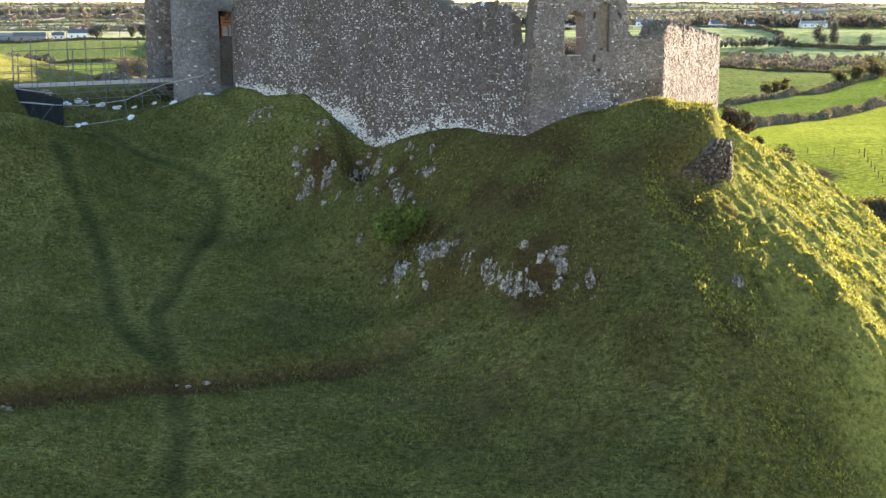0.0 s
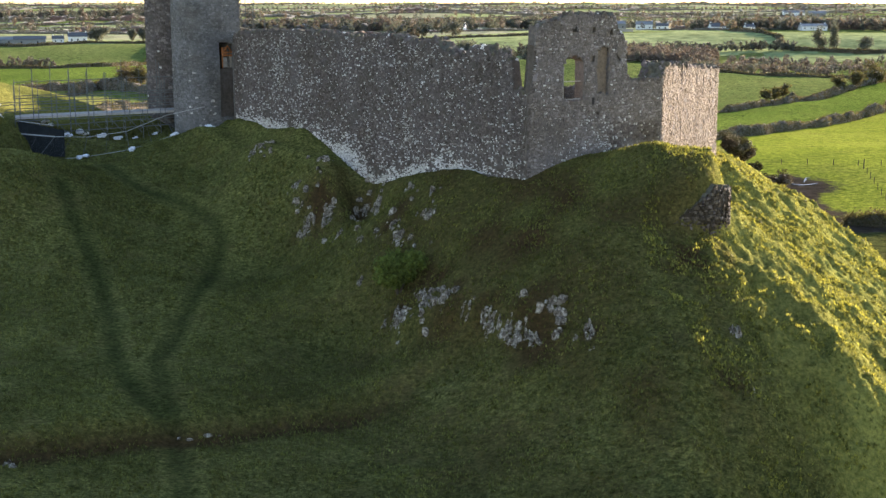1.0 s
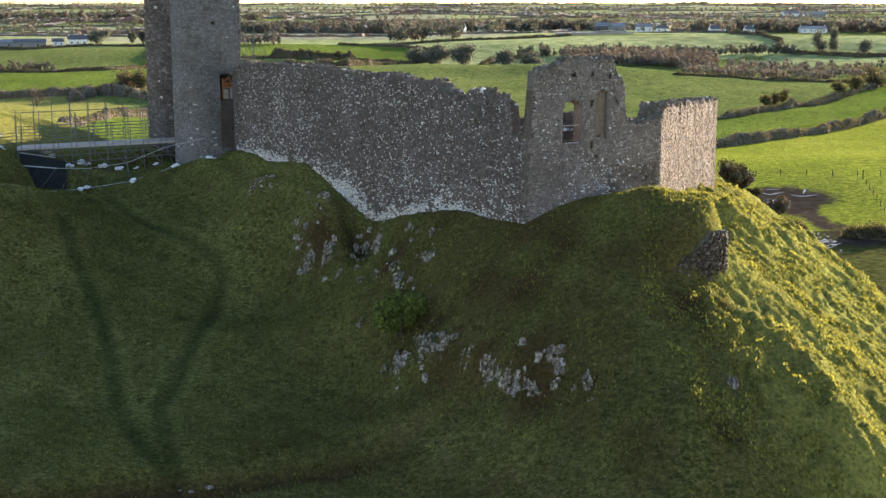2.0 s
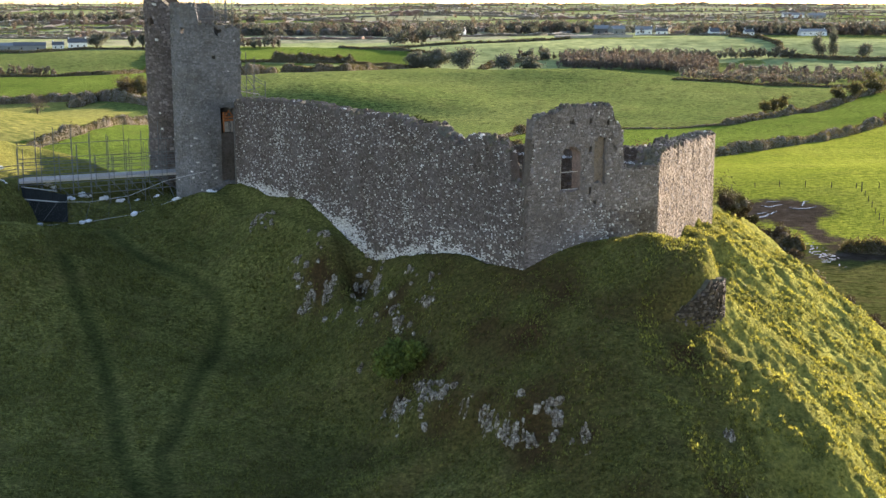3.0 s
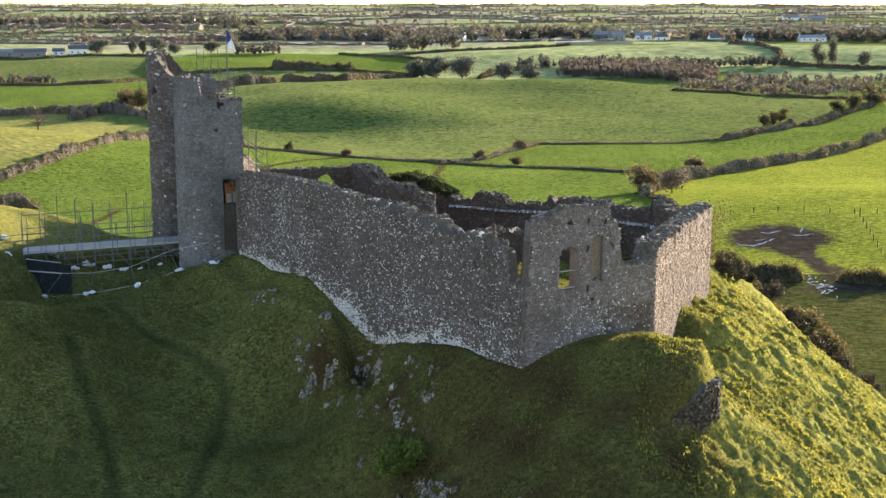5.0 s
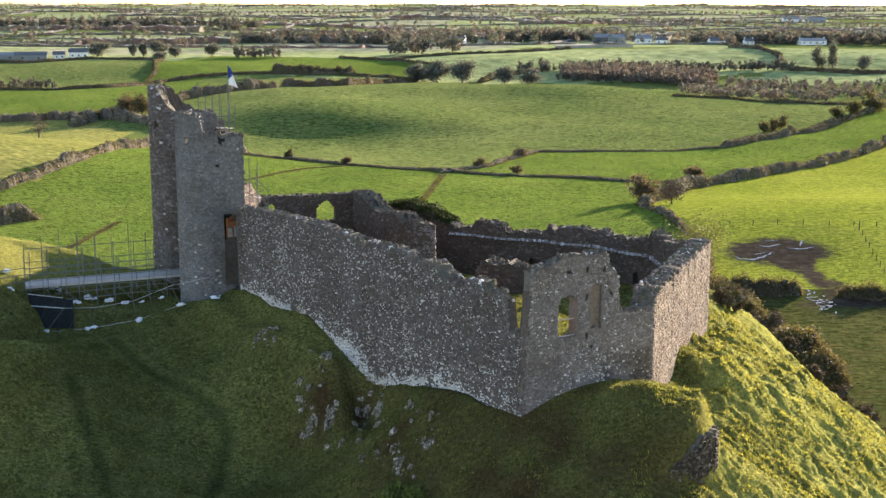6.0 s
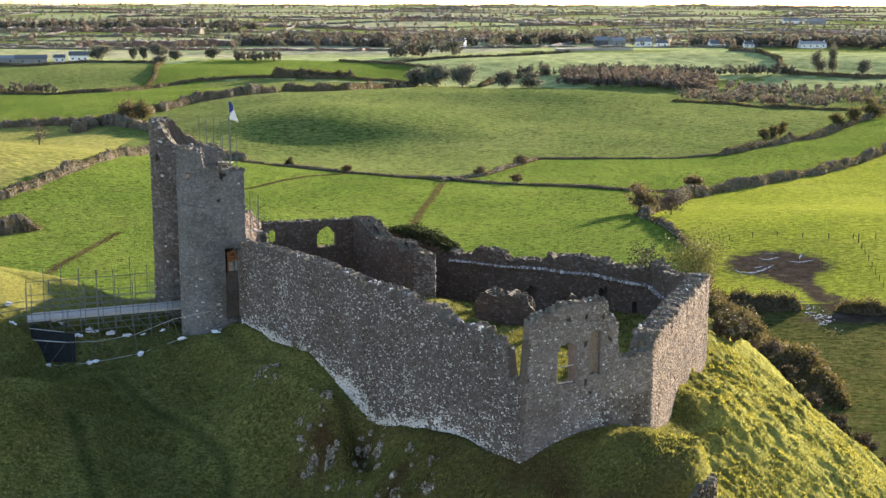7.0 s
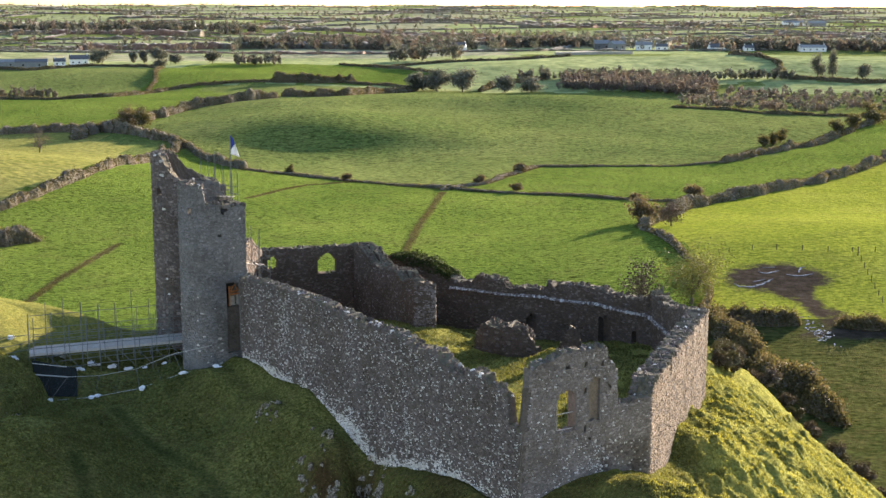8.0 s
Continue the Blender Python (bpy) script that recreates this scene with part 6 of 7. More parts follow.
HEDGES = [
    ([(50.5, 325), (58, 345), (68, 366), (82, 385), (95, 397), (120, 424), (137, 444), (166, 486), (230, 560)], 3.3, 4.5, [THICKET, THICKET_BROWN], "dense dark overgrown hedge along a sunny pasture", 30),
    ([(103, 477), (115, 490), (128, 504), (158, 538), (184, 577), (212, 623), (260, 690)], 3.2, 3.6, [THICKET, THICKET_BROWN], "dark hedge climbing between two pastures", 24),
    ([(-71, 459), (-55, 449), (-31, 431), (-4, 416), (20, 403), (38, 398), (59, 387), (74, 384)], 1.1, 2.2, [THICKET, THICKET_BROWN], "low scrubby hedge along a field drain", 18),
    ([(-1, 408), (14, 424), (24, 448), (34, 475)], 1.1, 3.0, [THICKET_BROWN, THICKET], "low brown scrub along a field drain", 14),
    ([(34, 475), (65, 473), (85, 472), (104, 477)], 1.0, 1.8, [THICKET, THICKET_BROWN], "low dark hedge under a grassy rise", 18),
    ([(-128, 325), (-119, 348), (-115, 362), (-109, 394), (-105, 436), (-103, 470)], 3.0, 3.2, [THICKET, THICKET_BROWN], "trimmed dark hedge below a pale pasture", 30),
    ([(-103, 470), (-104, 514), (-85, 480), (-69, 459)], 3.2, 4.0, [THICKET, THICKET_BROWN], "overgrown brown hedge behind the gate tower", 24),
    ([(-190, 560), (-161, 558), (-140, 548), (-122, 530), (-104, 514)], 4.5, 6.0, [THICKET_BROWN, THICKET], "thick brown hedge with small trees", 22),
    ([(-149, 525), (-146, 555), (-137, 573), (-134, 601), (-129, 618), (-120, 643), (-108, 654), (-87, 686)], 5.0, 6.0, [THICKET_BROWN, THICKET], "tall brown hedgerow running up a slope", 22),
    ([(-108, 834), (-88, 843), (-64, 850), (-56, 850)], 6.5, 6.0, [THICKET, THICKET_BROWN], "row of dark hedgerow bushes behind a rise", 18),
    ([(-86, 703), (-65, 692), (-51, 702), (-38, 770), (-16, 820)], 4.2, 5.0, [THICKET_BROWN, THICKET], "bushy hedge behind the crest of a hill", 18),
    ([(-400, 725), (-245, 725), (-212, 720), (-187, 741), (-176, 781), (-167, 802), (-153, 818), (-123, 831), (-88, 838), (-64, 845), (-34, 839), (-16, 826)], 2.2, 2.6, [THICKET, THICKET_BROWN], "low dark hedge between hill pastures", 14),
    ([(-197, 921), (-190, 870), (-183, 837), (-178, 790)], 2.0, 3.0, [THICKET_BROWN, THICKET], "brown hedge running down a hill", 14),
    ([(112, 640), (143, 642), (150, 634), (173, 630), (202, 626), (240, 640)], 1.8, 2.4, [THICKET, THICKET_BROWN], "trimmed hedge along a lane below the wood", 18),
    ([(-38, 935), (7, 952), (48, 964), (97, 1002)], 2.2, 3.0, [THICKET, THICKET_BROWN], "dark hedge along a hill crest", 12),
    ([(-76, 966), (-33, 921), (-9, 895), (-3, 885)], 2.2, 3.0, [THICKET, THICKET_BROWN], "dark hedge in a fold of the hills", 12),
    ([(23, 811), (35, 840), (54, 854), (65, 864)], 3.6, 4.0, [THICKET, THICKET_BROWN], "dark hedge leading to a wood", 12),
    ([(218, 1007), (233, 978), (239, 949), (236, 916), (220, 846)], 3.2, 4.0, [THICKET, THICKET_BROWN], "dark hedge curving down a hill", 12),
    ([(219, 833), (238, 830), (273, 810), (420, 790)], 3.0, 3.0, [THICKET, THICKET_BROWN], "dark hedge with gaps on a hillside", 12),
    ([(-420, 950), (-315, 936), (-285, 917), (-258, 948), (-211, 936), (-197, 921)], 2.2, 3.0, [THICKET, THICKET_BROWN], "dark hedge along rolling pastures", 12),
    ([(50, 322), (52, 305), (53, 285), (55, 268), (53, 252), (48, 240)], 1.7, 1.8, [THICKET_BROWN, THICKET], "thin brown hedge beside the castle field", 14),
    ([(-112, 308), (-104, 313), (-98, 318)], 4.5, 7.0, [THICKET_BROWN, THICKET], "brown thorn thicket in a pasture", 60)]
for i_, (pts_, h_, w_, leaf_, label_, dens_) in enumerate(HEDGES):
    far_ = pts_[0][1] > 600
    hedge(pts_, h_, w_, leaf_, 400 + i_, label_, 1.1 if far_ else 0.6)


def verge(pts, width, seed, label):
    """A strip of bleached rough grass along a drain."""
    rng = np.random.default_rng(seed)
    line = walk_line(pts, 0.4)
    n = len(line) * 26
    c = line[rng.integers(0, len(line), n)]
    x, y = c[:, 0] + rng.normal(0, width / 4, n), c[:, 1] + rng.normal(0, width / 4, n)
    put("rough_verge", card_mesh("rough_verge", np.stack([x, y, land(x, y) + 0.05 + 0.15 * rng.random(n)], 1), np.full(n, 0.14), [DRY_STEM, DRY_DARK, TURF], rng, rng.integers(0, 3, n), 0.5), None, label, "verge", kind="stuff")


verge([(-9, 300), (-6, 343), (0, 404)], 2.2, 501, "bleached grass along a straight field drain")
verge([(-82, 250), (-82, 276), (-79, 313)], 2.2, 502, "bleached grass along a field drain")
verge([(-58, 383), (-44, 418), (-27, 431)], 1.8, 503, "bleached grass along a faint drain")
verge([(-71, 456), (-4, 413), (74, 381)], 1.6, 504, "bleached grass beside a drain")
verge([(2, 412), (16, 426), (36, 475), (104, 475)], 2.2, 505, "bleached grass beside a drain")


def tree(x, y, height, spread, leaf, seed, label, leaves=500, size=0.35, bare=False, name="tree", group="field trees"):
    """Tapered trunk, forked limbs and an uneven crown."""
    rnd, rng = random.Random(seed), np.random.default_rng(seed)
    e = empty(name, label, "tree", group)
    e.location = (x, y, ground_z(x, y))
    g = Geo()
    fork = Vector((rnd.uniform(-0.2, 0.2), rnd.uniform(-0.2, 0.2), height * 0.16))
    r0 = height * 0.022 + 0.05
    g.tube((0, 0, -0.4), fork, r0 * 1.3, 7, 0, r0)
    ends = []
    for k in range(7):
        a = 2 * math.pi * k / 7 + rnd.uniform(-0.4, 0.4)
        tip = Vector((math.cos(a) * spread * rnd.uniform(0.35, 0.8), math.sin(a) * spread * rnd.uniform(0.35, 0.8), height * rnd.uniform(0.25, 0.95)))
        mid = fork.lerp(tip, 0.5) + Vector((0, 0, height * 0.06))
        g.tube(fork, mid, r0 * 0.55, 5, 0, r0 * 0.3)
        g.tube(mid, tip, r0 * 0.3, 5, 0, r0 * 0.08)
        for q in range(4):
            t2 = mid.lerp(tip, rnd.uniform(0.1, 0.9)) + Vector((rnd.uniform(-1, 1), rnd.uniform(-1, 1), rnd.uniform(0.1, 0.9))) * spread * 0.4
            g.tube(mid.lerp(tip, 0.3), t2, r0 * 0.14, 4, 0, r0 * 0.04)
            ends.append(t2)
        ends += [tip, mid]
    g.tube(fork, (0, 0, height * 0.95), r0 * 0.7, 5, 0, r0 * 0.1)
    ends += [Vector((0, 0, height * 0.9)), Vector((0, 0, height * 0.7))]
    put("trunk", g.mesh("trunk", [BARK]), e)
    c = np.array([tuple(v) for v in ends])
    pick = rng.integers(0, len(c), leaves)
    body = CROWN.get(leaf.name)
    if body:
        r = spread * rng.uniform(0.09, 0.18, len(c))
        put("crown", clump_mesh("crown", c * np.array([1, 1, 0.97]), r, [body], rng), e)
    put("crown_leaves" if body else "crown", card_mesh("crown", c[pick] + rng.normal(0, 1, (leaves, 3)) * np.array([spread * 0.22, spread * 0.22, height * 0.12]), np.full(leaves, size), leaf, rng), e)
    return e


TREES = [
    (-147, 474, 9, 4.0, TWIG, "bare thorn tree on a hedge line", 160, 0.3), (-133, 552, 10, 5.0, LEAF_BROWN, "brown autumn tree in a hedge", 500, 0.5), (-126, 548, 9, 4.5, LEAF_HEDGE, "dark bushy tree in a hedge", 500, 0.5),
    (52.5, 338, 6.5, 4.0, LEAF_BROWN, "brown leafless thorn at a hedge end", 500, 0.4), (58, 326, 6.5, 3.5, TWIG, "reddish bare thorn tree", 420, 0.3), (76, 392, 3.4, 3.0, LEAF_BROWN, "rounded brown bush by the hedge", 350, 0.45),
    (23, 406, 2.4, 2.0, LEAF_BROWN, "small brown bush on a drain", 220, 0.35), (58, 389, 1.9, 1.7, LEAF_BROWN, "small brown bush on a drain", 200, 0.35), (-32, 432, 2.1, 1.7, LEAF_BROWN, "small brown bush on a drain", 200, 0.35),
    (-53, 449, 2.8, 1.6, LEAF_HEDGE, "dark upright bush on a drain", 240, 0.35), (12, 424, 2.2, 2.2, LEAF_BROWN, "brown bush where drains meet", 240, 0.35), (27, 455, 2.6, 3.0, LEAF_BROWN, "low brown bush on a drain", 200, 0.35),
    (-4, 812, 13, 9, LEAF_FAR, "large dark tree in a hedgerow", 900, 0.9), (12, 806, 12, 8, LEAF_FAR, "large dark tree in a hedgerow", 900, 0.9), (-17, 815, 9, 7, LEAF_FAR, "broad brown tree in a hedgerow", 700, 0.9),
    (38, 800, 9, 7, LEAF_FAR, "rounded bush behind a rise", 500, 0.8), (54, 805, 8, 7, LEAF_FAR, "rounded bush behind a rise", 500, 0.8),
    (252, 884, 16, 4.5, LEAF_FAR, "slender ivy-clad tree on a hill", 450, 0.7), (262, 884, 17, 3.8, LEAF_FAR, "slender ivy-clad tree on a hill", 450, 0.7), (278, 870, 9, 5, LEAF_FAR, "rounded tree in a hedge", 350, 0.8),
    (-197, 915, 6, 5, LEAF_FAR, "dark bush at a hedge end", 350, 0.7), (-255, 975, 9, 8, LEAF_FAR, "rounded tree by a farm", 600, 0.9), (-211, 977, 11, 7, LEAF_FAR, "upright dark tree by a farm", 500, 0.9), (-230, 978, 8, 2.5, LEAF_FAR, "narrow dark tree by a farm", 350, 0.9), (-222, 977, 9, 2.5, LEAF_FAR, "narrow dark tree by a farm", 350, 0.9),
    (-196, 965, 7, 5, LEAF_FAR, "dark tree in a hedge", 350, 0.9), (-170, 971, 8, 6, LEAF_FAR, "dark tree in a hedge", 300, 0.9),
    (140, 540, 5.5, 3.0, LEAF_HEDGE, "dark round bush on a hedge line", 320, 0.45), (134, 530, 5.0, 3.0, LEAF_HEDGE, "dark round bush on a hedge line", 320, 0.45), (129, 522, 4.6, 2.6, LEAF_HEDGE, "dark round bush on a hedge line", 300, 0.45), (168, 556, 6.5, 3.0, LEAF_HEDGE, "dark upright bush in a hedge", 320, 0.5), (179, 570, 7, 3.2, LEAF_HEDGE, "dark upright bush in a hedge", 320, 0.5), (196, 595, 9, 5, LEAF_HEDGE, "dark tree in a hedge", 450, 0.6)]
for i_, (x_, y_, h_, w_, leaf_, label_, n_, s_) in enumerate(TREES):
    tree(x_, y_, h_, w_, leaf_, 600 + i_, label_, n_ * 5, s_ * 0.6)
tree(48.5, 247, 11.0, 7.0, LEAF_YELLOW, 650, "half-bare yellow-green ash behind the castle", 4200, 0.2)
tree(38.5, 246, 8.0, 3.4, TWIG, 651, "reddish bare thorn behind the castle", 900, 0.25)


def thicket(name, pts, spread, n_bush, rx, rz, leaves, leaf, seed, label, size):
    rnd = random.Random(seed)
    line = walk_line(pts, 1.0)
    for k in range(n_bush):
        c = line[int(k * len(line) / n_bush)]
        s = rnd.uniform(0.7, 1.25)
        shrub(name, c[0] + rnd.uniform(-spread, spread), c[1] + rnd.uniform(-spread, spread), rx * s, rz * s, leaves, leaf[k % len(leaf)], seed + k, label, "bush", size, 7, name + " row")


thicket("thorn_bush", [(25.0, 112), (26.5, 117), (29, 122), (32, 121), (35, 118.5), (38.5, 116), (42, 113.5), (46, 111), (50, 108)], 0.7, 22, 1.3, 0.95, 4200, [LEAF_THORN, LEAF_THORN_GREEN, LEAF_THORN], 700, "brown thorn bush along the foot of the castle rock", 0.065)
hedge([(49, 238), (51.5, 220), (52, 205), (54, 191), (57, 176)], 3.7, 5.0, [THICKET_BROWN, THICKET], 730, "tall brown thorn thicket running out from the castle rock", 0.6, 0.35)
hedge([(50, 236), (55.5, 232), (61, 231.5), (66.0, 232)], 3.0, 2.2, [THICKET, THICKET_BROWN], 740, "dark upright willow thicket beside a muddy gap", 0.4, 0.3)
hedge([(71.5, 231), (76, 230), (82, 229), (92, 228), (104, 227)], 3.3, 2.6, [THICKET_BROWN, THICKET], 741, "brown upright willow thicket beyond a muddy gap", 0.4, 0.3)
# ivy over the rear wall's top
rng_ = np.random.default_rng(780)
q_ = rng_.uniform(rear_length - 9.0, rear_length - 1.2, 5200)
at_, nrm_ = np.array([rear_at(v) for v in q_]), np.array([rear_normal(v) for v in q_])
top_ = np.array([rear_top(v, 0, 0) for v in q_])
d_ = rng_.uniform(-1.8, 0.3, len(q_))
swell_ = 0.35 + 0.45 * np.sin((q_ - rear_length + 9.0) / 7.8 * math.pi) + 0.2 * np.sin(q_ * 2.3)
c_ = np.stack([at_[:, 0] + nrm_[:, 0] * d_, at_[:, 1] + nrm_[:, 1] * d_, top_ + swell_ * rng_.uniform(-0.6, 1.0, len(q_))], 1)
put("ivy_clump", card_mesh("ivy_clump", c_, np.full(len(q_), 0.11), LEAF_IVY, rng_), None, "dark ivy clump on the rear wall top", "ivy", kind="stuff")


def wood(name, pts, n, height, leaf, seed, label, size, wide=0.28, purple=0.35):
    """A far wood: many crowns with limbs, told apart only by their tops."""
    rng = np.random.default_rng(seed)
    p = np.array(pts, float)
    lo, hi = p.min(0), p.max(0)
    xy = rng.uniform(lo, hi, (n * 6, 2))
    xy = xy[in_poly(xy[:, 0], xy[:, 1], pts)][:n]
    h = height * rng.uniform(0.6, 1.25, len(xy))
    base = land(xy[:, 0], xy[:, 1])
    per = 11
    k = np.repeat(np.arange(len(xy)), per)
    d = rng.normal(size=(len(k), 3))
    d /= np.linalg.norm(d, axis=1)[:, None]
    d *= (rng.random(len(k)) ** 0.4)[:, None]
    c = np.stack([xy[k, 0] + d[:, 0] * h[k] * wide, xy[k, 1] + d[:, 1] * h[k] * wide, base[k] + h[k] * (0.5 + 0.42 * d[:, 2])], 1)
    r = h[k] * rng.uniform(0.3, 0.6, len(k)) * wide
    e = empty(name, label, "wood", kind="stuff")
    put("crowns", clump_mesh("crowns", c, r * 0.45, leaf, rng, rng.integers(0, len(leaf), len(k)), 1.25, 3, 5), e, kind="stuff")
    q = np.repeat(np.arange(len(c)), 16)
    d = rng.normal(size=(len(q), 3))
    d /= np.linalg.norm(d, axis=1)[:, None]
    tone = (rng.random(len(xy)) < purple)[k[q]].astype(int)
    put("twigs", card_mesh("twigs", c[q] + d * (r[q] * rng.uniform(0.3, 1.15, len(q)))[:, None] * np.array([1, 1, 1.3]), np.full(len(q), size * 0.62), [LEAF_FAR, LEAF_PURPLE], rng, tone), e, kind="stuff")


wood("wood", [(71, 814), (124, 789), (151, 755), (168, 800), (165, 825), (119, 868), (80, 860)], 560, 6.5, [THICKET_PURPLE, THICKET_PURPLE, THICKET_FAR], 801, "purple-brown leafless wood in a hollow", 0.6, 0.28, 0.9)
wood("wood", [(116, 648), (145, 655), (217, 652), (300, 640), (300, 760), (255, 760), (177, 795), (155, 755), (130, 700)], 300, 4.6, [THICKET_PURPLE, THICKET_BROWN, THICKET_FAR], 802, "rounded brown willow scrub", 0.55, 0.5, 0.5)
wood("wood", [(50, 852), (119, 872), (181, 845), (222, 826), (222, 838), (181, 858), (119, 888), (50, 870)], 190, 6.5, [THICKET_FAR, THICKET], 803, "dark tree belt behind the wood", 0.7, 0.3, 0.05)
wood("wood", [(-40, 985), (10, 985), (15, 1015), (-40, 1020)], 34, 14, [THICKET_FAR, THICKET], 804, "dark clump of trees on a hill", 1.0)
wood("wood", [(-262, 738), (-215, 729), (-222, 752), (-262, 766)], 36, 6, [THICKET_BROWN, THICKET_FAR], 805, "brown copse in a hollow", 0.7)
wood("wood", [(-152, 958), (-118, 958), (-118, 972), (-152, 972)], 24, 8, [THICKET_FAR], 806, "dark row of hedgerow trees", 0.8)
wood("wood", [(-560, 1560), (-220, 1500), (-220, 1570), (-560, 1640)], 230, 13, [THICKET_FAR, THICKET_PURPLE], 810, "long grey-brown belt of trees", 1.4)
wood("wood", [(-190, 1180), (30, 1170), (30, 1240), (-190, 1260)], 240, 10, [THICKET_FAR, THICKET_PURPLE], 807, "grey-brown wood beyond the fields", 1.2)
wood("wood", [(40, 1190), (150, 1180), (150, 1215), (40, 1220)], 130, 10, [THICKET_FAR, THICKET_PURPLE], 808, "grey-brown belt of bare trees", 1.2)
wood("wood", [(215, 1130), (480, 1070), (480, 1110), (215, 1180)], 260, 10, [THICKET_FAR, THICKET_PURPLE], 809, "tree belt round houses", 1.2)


# the far country's hedgerows and trees
def far_hedges():
    rng = np.random.default_rng(901)
    vs, fs, ts = [], [], []
    count = 0

    def bank(line, height, width):
        nonlocal count
        q = np.asarray(line)
        swell = np.clip(0.9 + 0.35 * value_noise(q[:, 0] / 17, q[:, 1] / 17, 91) + 0.25 * value_noise(q[:, 0] / 6, q[:, 1] / 6, 92), 0.3, 1.5)
        v, f = loaf(q, height, width, swell, 93, 6, 0.16)
        vs.append(v)
        fs.append(f + count)
        count += len(v)
    y = 1120.0
    while y < 4700:
        half = 0.36 * y + 60
        ph = rng.uniform(0, 6.3)
        x = -half
        while x < half:
            run = rng.uniform(90, 420)
            if rng.random() < 0.66:
                tall = rng.random() < 0.3
                px = np.arange(x, x + run, 2.2 * (y / 1100) ** 0.5)
                bank(np.stack([px, y + 26 * np.sin(px / 160 + ph) + rng.normal(0, 0.7, len(px))], 1), rng.uniform(3.5, 6) if tall else rng.uniform(1.6, 3.0), 7 if tall else 3.5)
            if rng.random() < 0.5:
                t = np.arange(0, 1, 0.02)
                bank(np.stack([x + t * rng.uniform(-60, 60), y + t * rng.uniform(60, 160)], 1), 2.4, 3.0)
            x += run
        for q in range(int(40 + y / 60)):
            ts.append((rng.uniform(-half, half), y + rng.uniform(-40, 40), rng.uniform(6, 12)))
        y *= rng.uniform(1.03, 1.06)
    v, f = np.concatenate(vs), np.concatenate(fs)
    e = empty("far_hedgerows", "far hedgerows and trees reaching to the horizon", "hedgerows", kind="stuff")
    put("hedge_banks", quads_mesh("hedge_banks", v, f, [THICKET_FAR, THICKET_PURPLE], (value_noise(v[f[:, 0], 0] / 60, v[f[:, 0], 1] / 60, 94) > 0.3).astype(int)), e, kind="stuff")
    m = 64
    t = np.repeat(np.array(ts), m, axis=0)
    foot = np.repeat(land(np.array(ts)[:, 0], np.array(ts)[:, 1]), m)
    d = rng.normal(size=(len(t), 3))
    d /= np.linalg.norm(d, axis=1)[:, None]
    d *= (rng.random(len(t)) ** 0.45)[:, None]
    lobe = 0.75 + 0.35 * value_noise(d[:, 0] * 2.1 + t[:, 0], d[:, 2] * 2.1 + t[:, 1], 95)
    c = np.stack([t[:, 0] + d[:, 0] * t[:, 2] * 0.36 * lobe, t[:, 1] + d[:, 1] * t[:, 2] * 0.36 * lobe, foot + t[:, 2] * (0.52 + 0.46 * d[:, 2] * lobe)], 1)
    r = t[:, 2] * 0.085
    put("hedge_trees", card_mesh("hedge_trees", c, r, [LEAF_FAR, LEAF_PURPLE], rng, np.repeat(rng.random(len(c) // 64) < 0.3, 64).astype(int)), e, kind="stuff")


far_hedges()


# ---- farms and houses ----
def house(x, y, yaw, sx, sy, eave, ridge, wall, roof, label, windows=3, category="house"):
    e = empty(category.replace(" ", "_"), label, category, "far farm buildings")
    e.matrix_world = pose(x, y, ground_z(x, y) - 0.2, 0, 0, yaw)
    g = Geo()
    hx, hy = sx / 2, sy / 2
    g.add([(-hx, -hy, 0), (hx, -hy, 0), (hx, hy, 0), (-hx, hy, 0), (-hx, -hy, eave), (hx, -hy, eave), (hx, hy, eave), (-hx, hy, eave), (-hx, 0, ridge), (hx, 0, ridge)],
          [(0, 1, 5, 4), (1, 2, 6, 9, 5), (2, 3, 7, 6), (3, 0, 4, 8, 7), (3, 2, 1, 0)])
    put("wall", g.mesh("wall", [wall]), e)
    g = Geo()
    o, t = 0.35, 0.18
    for s in (-1, 1):
        g.add([(-hx - o, s * (hy + o), eave - 0.15), (hx + o, s * (hy + o), eave - 0.15), (hx + o, 0, ridge + 0.1), (-hx - o, 0, ridge + 0.1), (-hx - o, s * (hy + o), eave - 0.15 + t), (hx + o, s * (hy + o), eave - 0.15 + t), (hx + o, 0, ridge + 0.1 + t), (-hx - o, 0, ridge + 0.1 + t)],
              [(0, 1, 2, 3), (7, 6, 5, 4), (0, 4, 5, 1), (1, 5, 6, 2), (3, 7, 4, 0)])
    put("roof", g.mesh("roof", [roof]), e)
    for k in range(windows):
        g = Geo()
        g.box(Matrix.Translation((-hx + sx * (k + 0.5) / windows, -hy - 0.02, eave * 0.35)), 1.1, 0.1, 1.2)
        put("window", g.mesh("window", [GLASS_DARK]), e)
    if category == "house":
        for s in (-1, 1):
            g = Geo()
            g.box(Matrix.Translation((s * (hx - 0.5), 0, ridge - 0.4)), 0.7, 0.7, 1.6)
            put("chimney", g.mesh("chimney", [wall]), e)
    return e


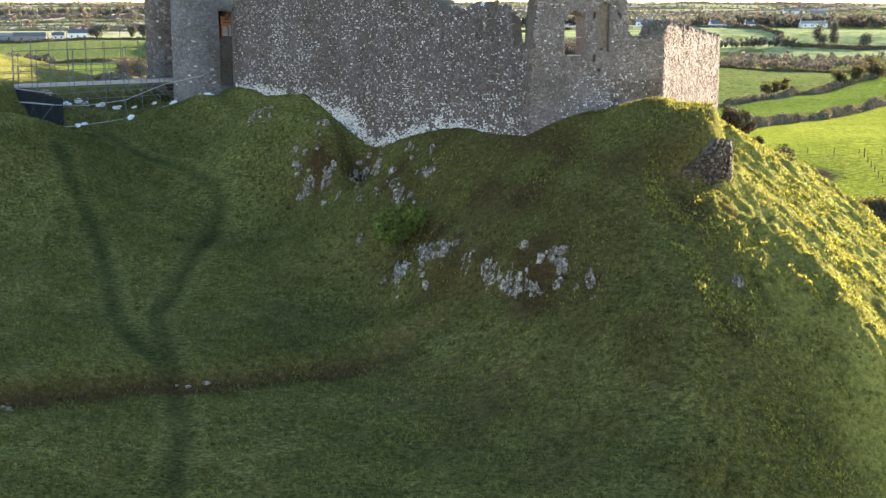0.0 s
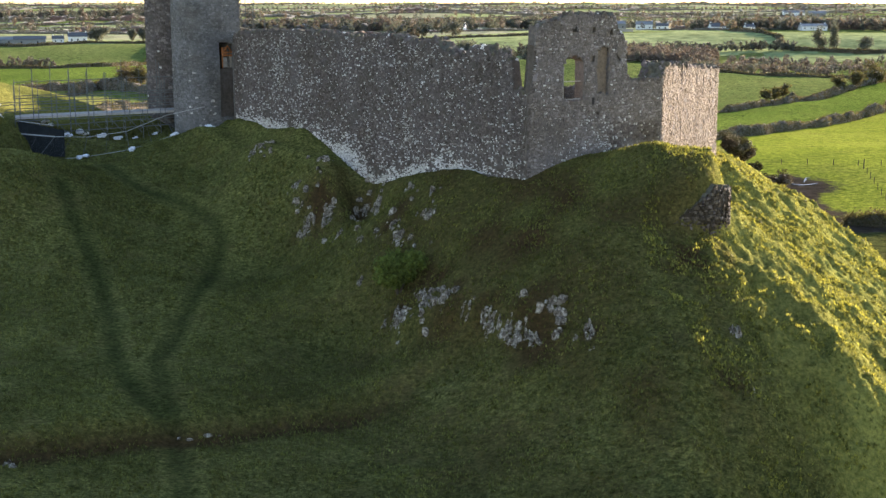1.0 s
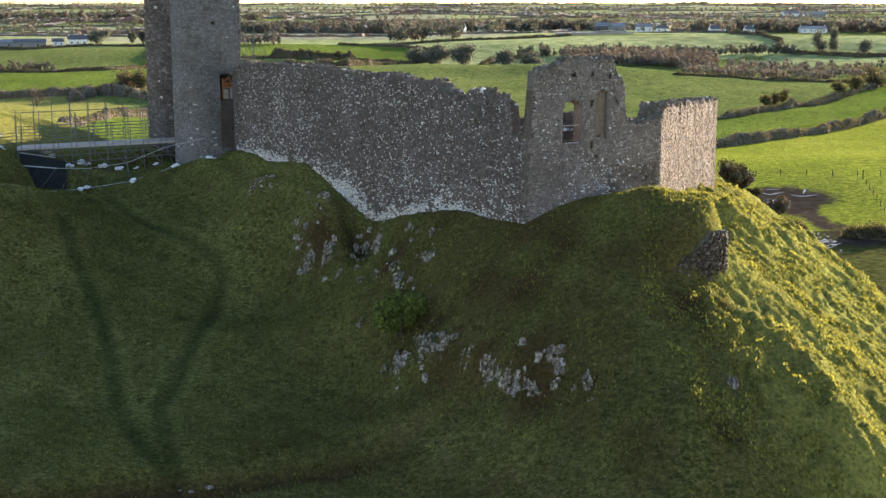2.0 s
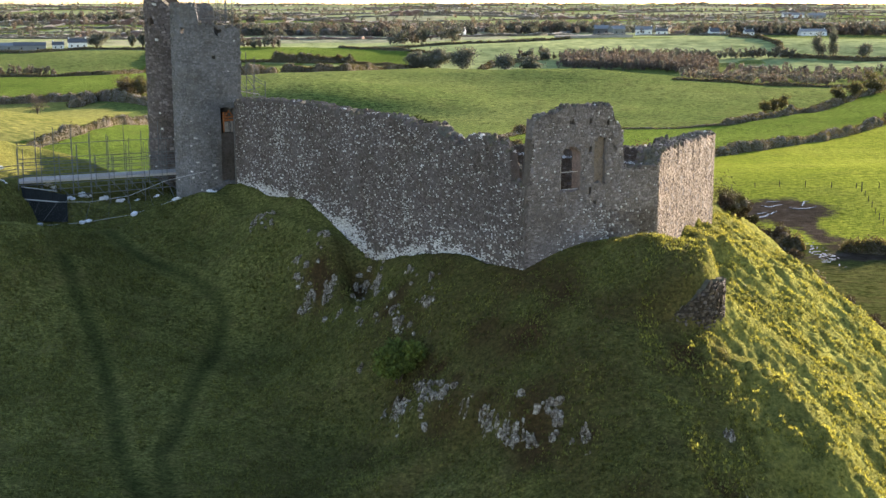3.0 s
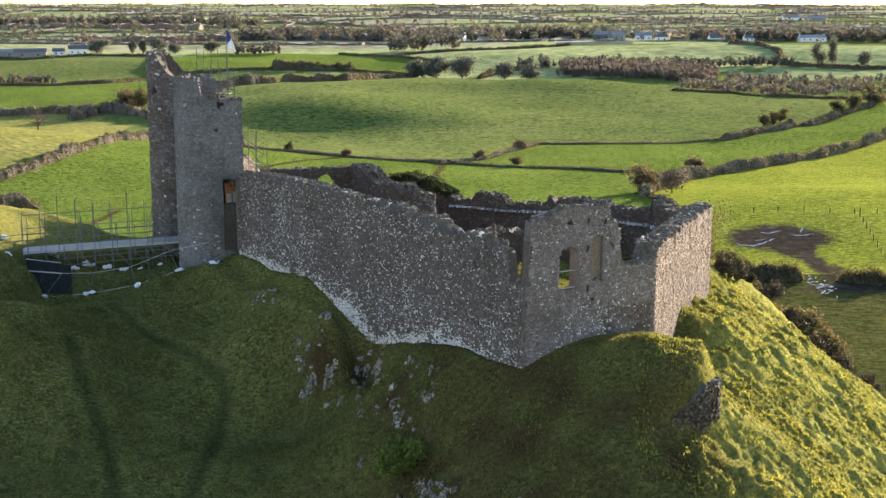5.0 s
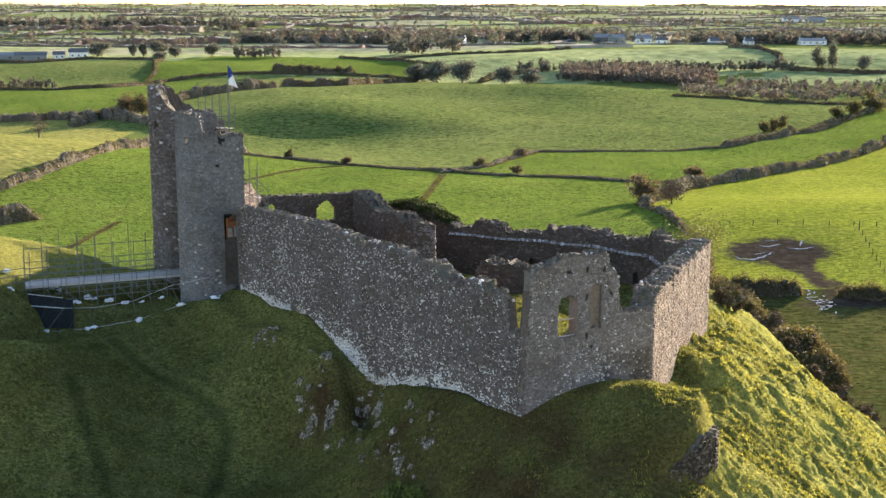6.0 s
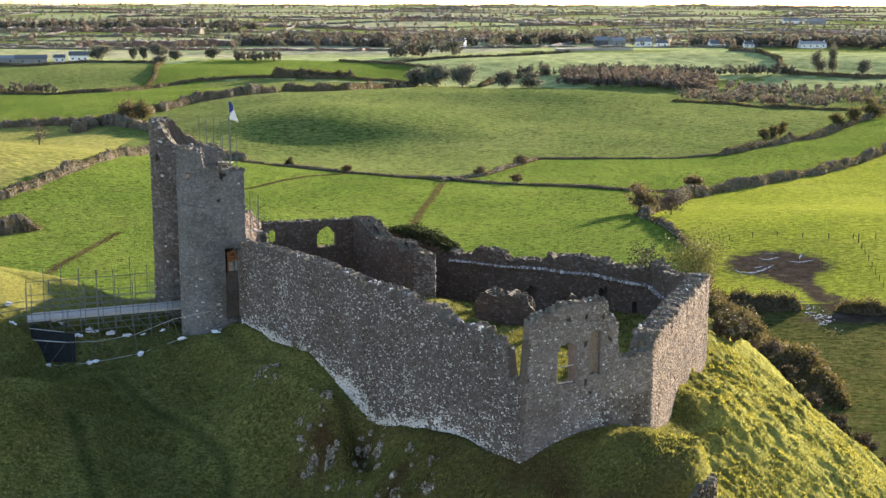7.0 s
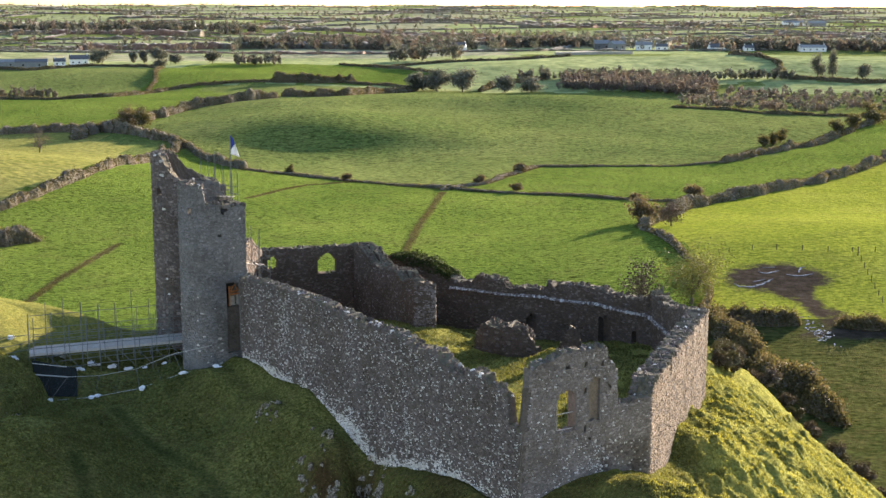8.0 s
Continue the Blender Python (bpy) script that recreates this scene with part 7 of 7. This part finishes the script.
house(-266, 962, 20, 13, 7, 4.6, 7.2, RENDER_WHITE, SLATE, "white two-storey farmhouse with slate roof")
house(-279, 958, 20, 8, 6, 3.4, 5.4, RENDER_WHITE, SLATE, "low white farm wing with slate roof", 2)
house(-297, 950, 15, 22, 11, 4.2, 6.2, BARN_STEEL, SLATE, "grey steel shed on a farm", 2, "barn")
house(-318, 955, 12, 18, 10, 3.6, 5.4, BARN_STEEL, BARN_STEEL, "pale steel shed on a farm", 2, "barn")
house(171, 1125, -8, 14, 9, 4.6, 7.0, RENDER_WHITE, BARN_STEEL, "white rendered farm building with pale roof", 3)
house(186, 1122, -8, 10, 7, 3.4, 5.2, RENDER_WHITE, SLATE, "white bungalow with dark roof", 2)
house(232, 1120, 10, 13, 8, 3.2, 6.0, RENDER_WHITE, SLATE, "white bungalow with dark slate roof", 3)
house(258, 1115, 10, 8, 6, 3.0, 5.0, RENDER_WHITE, SLATE, "small white outbuilding by bungalows", 2)
house(310, 1110, 5, 22, 10, 3.6, 5.4, RENDER_WHITE, BARN_STEEL, "long pale house with flat-looking roof", 4)
house(14, 1160, -15, 12, 7, 4.8, 7.4, RENDER_WHITE, SLATE, "white two-storey house among trees", 3)
house(150, 1140, 25, 12, 9, 5.0, 7.5, BARN_STEEL, BARN_STEEL, "grey steel barn beside a yard", 2, "barn")
house(138, 1150, 5, 13, 9, 5.0, 7.8, SLATE, BARN_STEEL, "dark steel barn beside a yard", 2, "barn")
house(560, 2120, 5, 34, 12, 6, 9, RENDER_WHITE, BARN_STEEL, "far white farm building", 4)
house(600, 2130, 5, 28, 14, 5, 8, BARN_STEEL, BARN_STEEL, "far grey farm shed", 2, "barn")
house(-330, 1700, 5, 24, 12, 5, 8, RENDER_WHITE, BARN_STEEL, "far pale farm building", 3)
house(-560, 1500, 8, 30, 14, 5, 8, BARN_STEEL, SLATE, "far long farm shed", 3, "barn")
g_ = Geo()
for j_ in range(2):
    for i_ in range(13):
        x_, y_ = 88 + i_ * 5.0, 1024 + j_ * 16 + i_ * 0.4
        g_.v.append((x_, y_, ground_z(x_, y_) + 2.2 - 0.2 * j_))
for j_ in range(2):
    for i_ in range(13):
        x_, y_ = 88 + i_ * 5.0, 1024 + j_ * 16 + i_ * 0.4
        g_.v.append((x_, y_, ground_z(x_, y_) - 0.5))
for i_ in range(12):
    g_.f += [(i_, i_ + 1, i_ + 14, i_ + 13), (i_ + 26, i_ + 27, i_ + 1, i_), (i_ + 13, i_ + 14, i_ + 40, i_ + 39)]
    g_.m += [0, 0, 0]
g_.f += [(26, 0, 13, 39), (12, 38, 51, 25)]
g_.m += [0, 0]
put("farm_yard", g_.mesh("farm_yard", [CONCRETE]), None, "pale concrete farmyard on a hill top", "yard", kind="structure")

# ---- puddles and fence on the sunny pasture ----
def puddle(pts, width, seed):
    """A shallow pool along a wheel rut or hollow, with a ragged edge."""
    rnd = random.Random(seed)
    line = walk_line(pts, 0.22)
    n = len(line)
    left, right = [], []
    for k, p in enumerate(line):
        d = line[min(k + 1, n - 1)] - line[max(k - 1, 0)]
        d = d / (np.hypot(*d) + 1e-6)
        w = 0.6 * width * (0.15 + math.sin(math.pi * (k + 0.5) / n) ** 0.7) * rnd.uniform(0.35, 1.25)
        o = rnd.uniform(-0.3, 0.3) * width
        left.append((p[0] - d[1] * (w / 2 + o), p[1] + d[0] * (w / 2 + o)))
        right.append((p[0] + d[1] * (w / 2 - o), p[1] - d[0] * (w / 2 - o)))
    rim = left + right[::-1]
    m = len(rim)
    g = Geo()
    g.add([(x, y, ground_z(x, y) + 0.06) for x, y in rim] + [(x, y, ground_z(x, y) - 0.2) for x, y in rim], [(k, m - 1 - k, m - 2 - k, k + 1) for k in range(n - 1)] + [(k, k + m, (k + 1) % m + m, (k + 1) % m) for k in range(m)])
    put("puddle", g.mesh("puddle", [WATER]), None, "still muddy puddle reflecting the bright sky", "puddle", "puddles in the mud")


puddle([(59.4, 259.9), (60.0, 258.0), (62.4, 257.4), (64.8, 258.8), (67.9, 262.1)], 0.9, 851)
puddle([(71.2, 264.6), (72.5, 263.4), (74.7, 263.6), (76.8, 264.6)], 0.7, 852)
puddle([(65.9, 266.9), (67.3, 265.5), (70.5, 267.4)], 0.6, 853)
puddle([(67.4, 269.8), (70.5, 269.5)], 0.4, 854)
puddle([(74.0, 265.3), (75.4, 269.0), (76.4, 268.8)], 0.5, 855)
puddle([(63.4, 260.6), (66.2, 261.6)], 0.5, 856)
rnd_ = random.Random(857)
for i_ in range(64):
    x_, y_ = 67.4 + rnd_.gauss(0, 1.1), 228.0 + rnd_.gauss(0, 4.0)
    a_ = rnd_.uniform(-1.5, 1.5)
    r_ = rnd_.uniform(0.15, 0.5)
    puddle([(x_ - r_ * math.cos(a_), y_ - r_ * math.sin(a_)), (x_, y_ + rnd_.uniform(-0.2, 0.2)), (x_ + r_ * math.cos(a_), y_ + r_ * math.sin(a_))], rnd_.uniform(0.25, 0.55), 860 + i_)
for i_ in range(9):
    x_, y_ = 58 + i_ * 5.2, 281 + 2.2 * math.sin(i_ * 0.8)
    g_ = Geo()
    g_.tube((x_, y_, ground_z(x_, y_) - 0.2), (x_, y_, ground_z(x_, y_) + 1.2), 0.07, 6)
    put("fence_post", g_.mesh("fence_post", [BARK]), None, "weathered wooden fence post in the pasture", "post", "pasture fence posts")
for i_ in range(8):
    x_, y_ = 89.5 - 0.6 * i_, 276 - 4.2 * i_
    g_ = Geo()
    g_.tube((x_, y_, ground_z(x_, y_) - 0.2), (x_, y_, ground_z(x_, y_) + (1.3 if i_ else 2.0)), 0.06 if i_ else 0.1, 6)
    put("fence_post", g_.mesh("fence_post", [BARK]), None, "grey wooden fence post beside the mud", "post", "pasture fence posts")

# ---- single stones of the nearest faces ----
for wall_, k_, mat_, m_ in LATER:
    ob_ = new("stone", stone_shape(k_, mat_))
    ob_.parent = wall_
    ob_.matrix_basis = m_
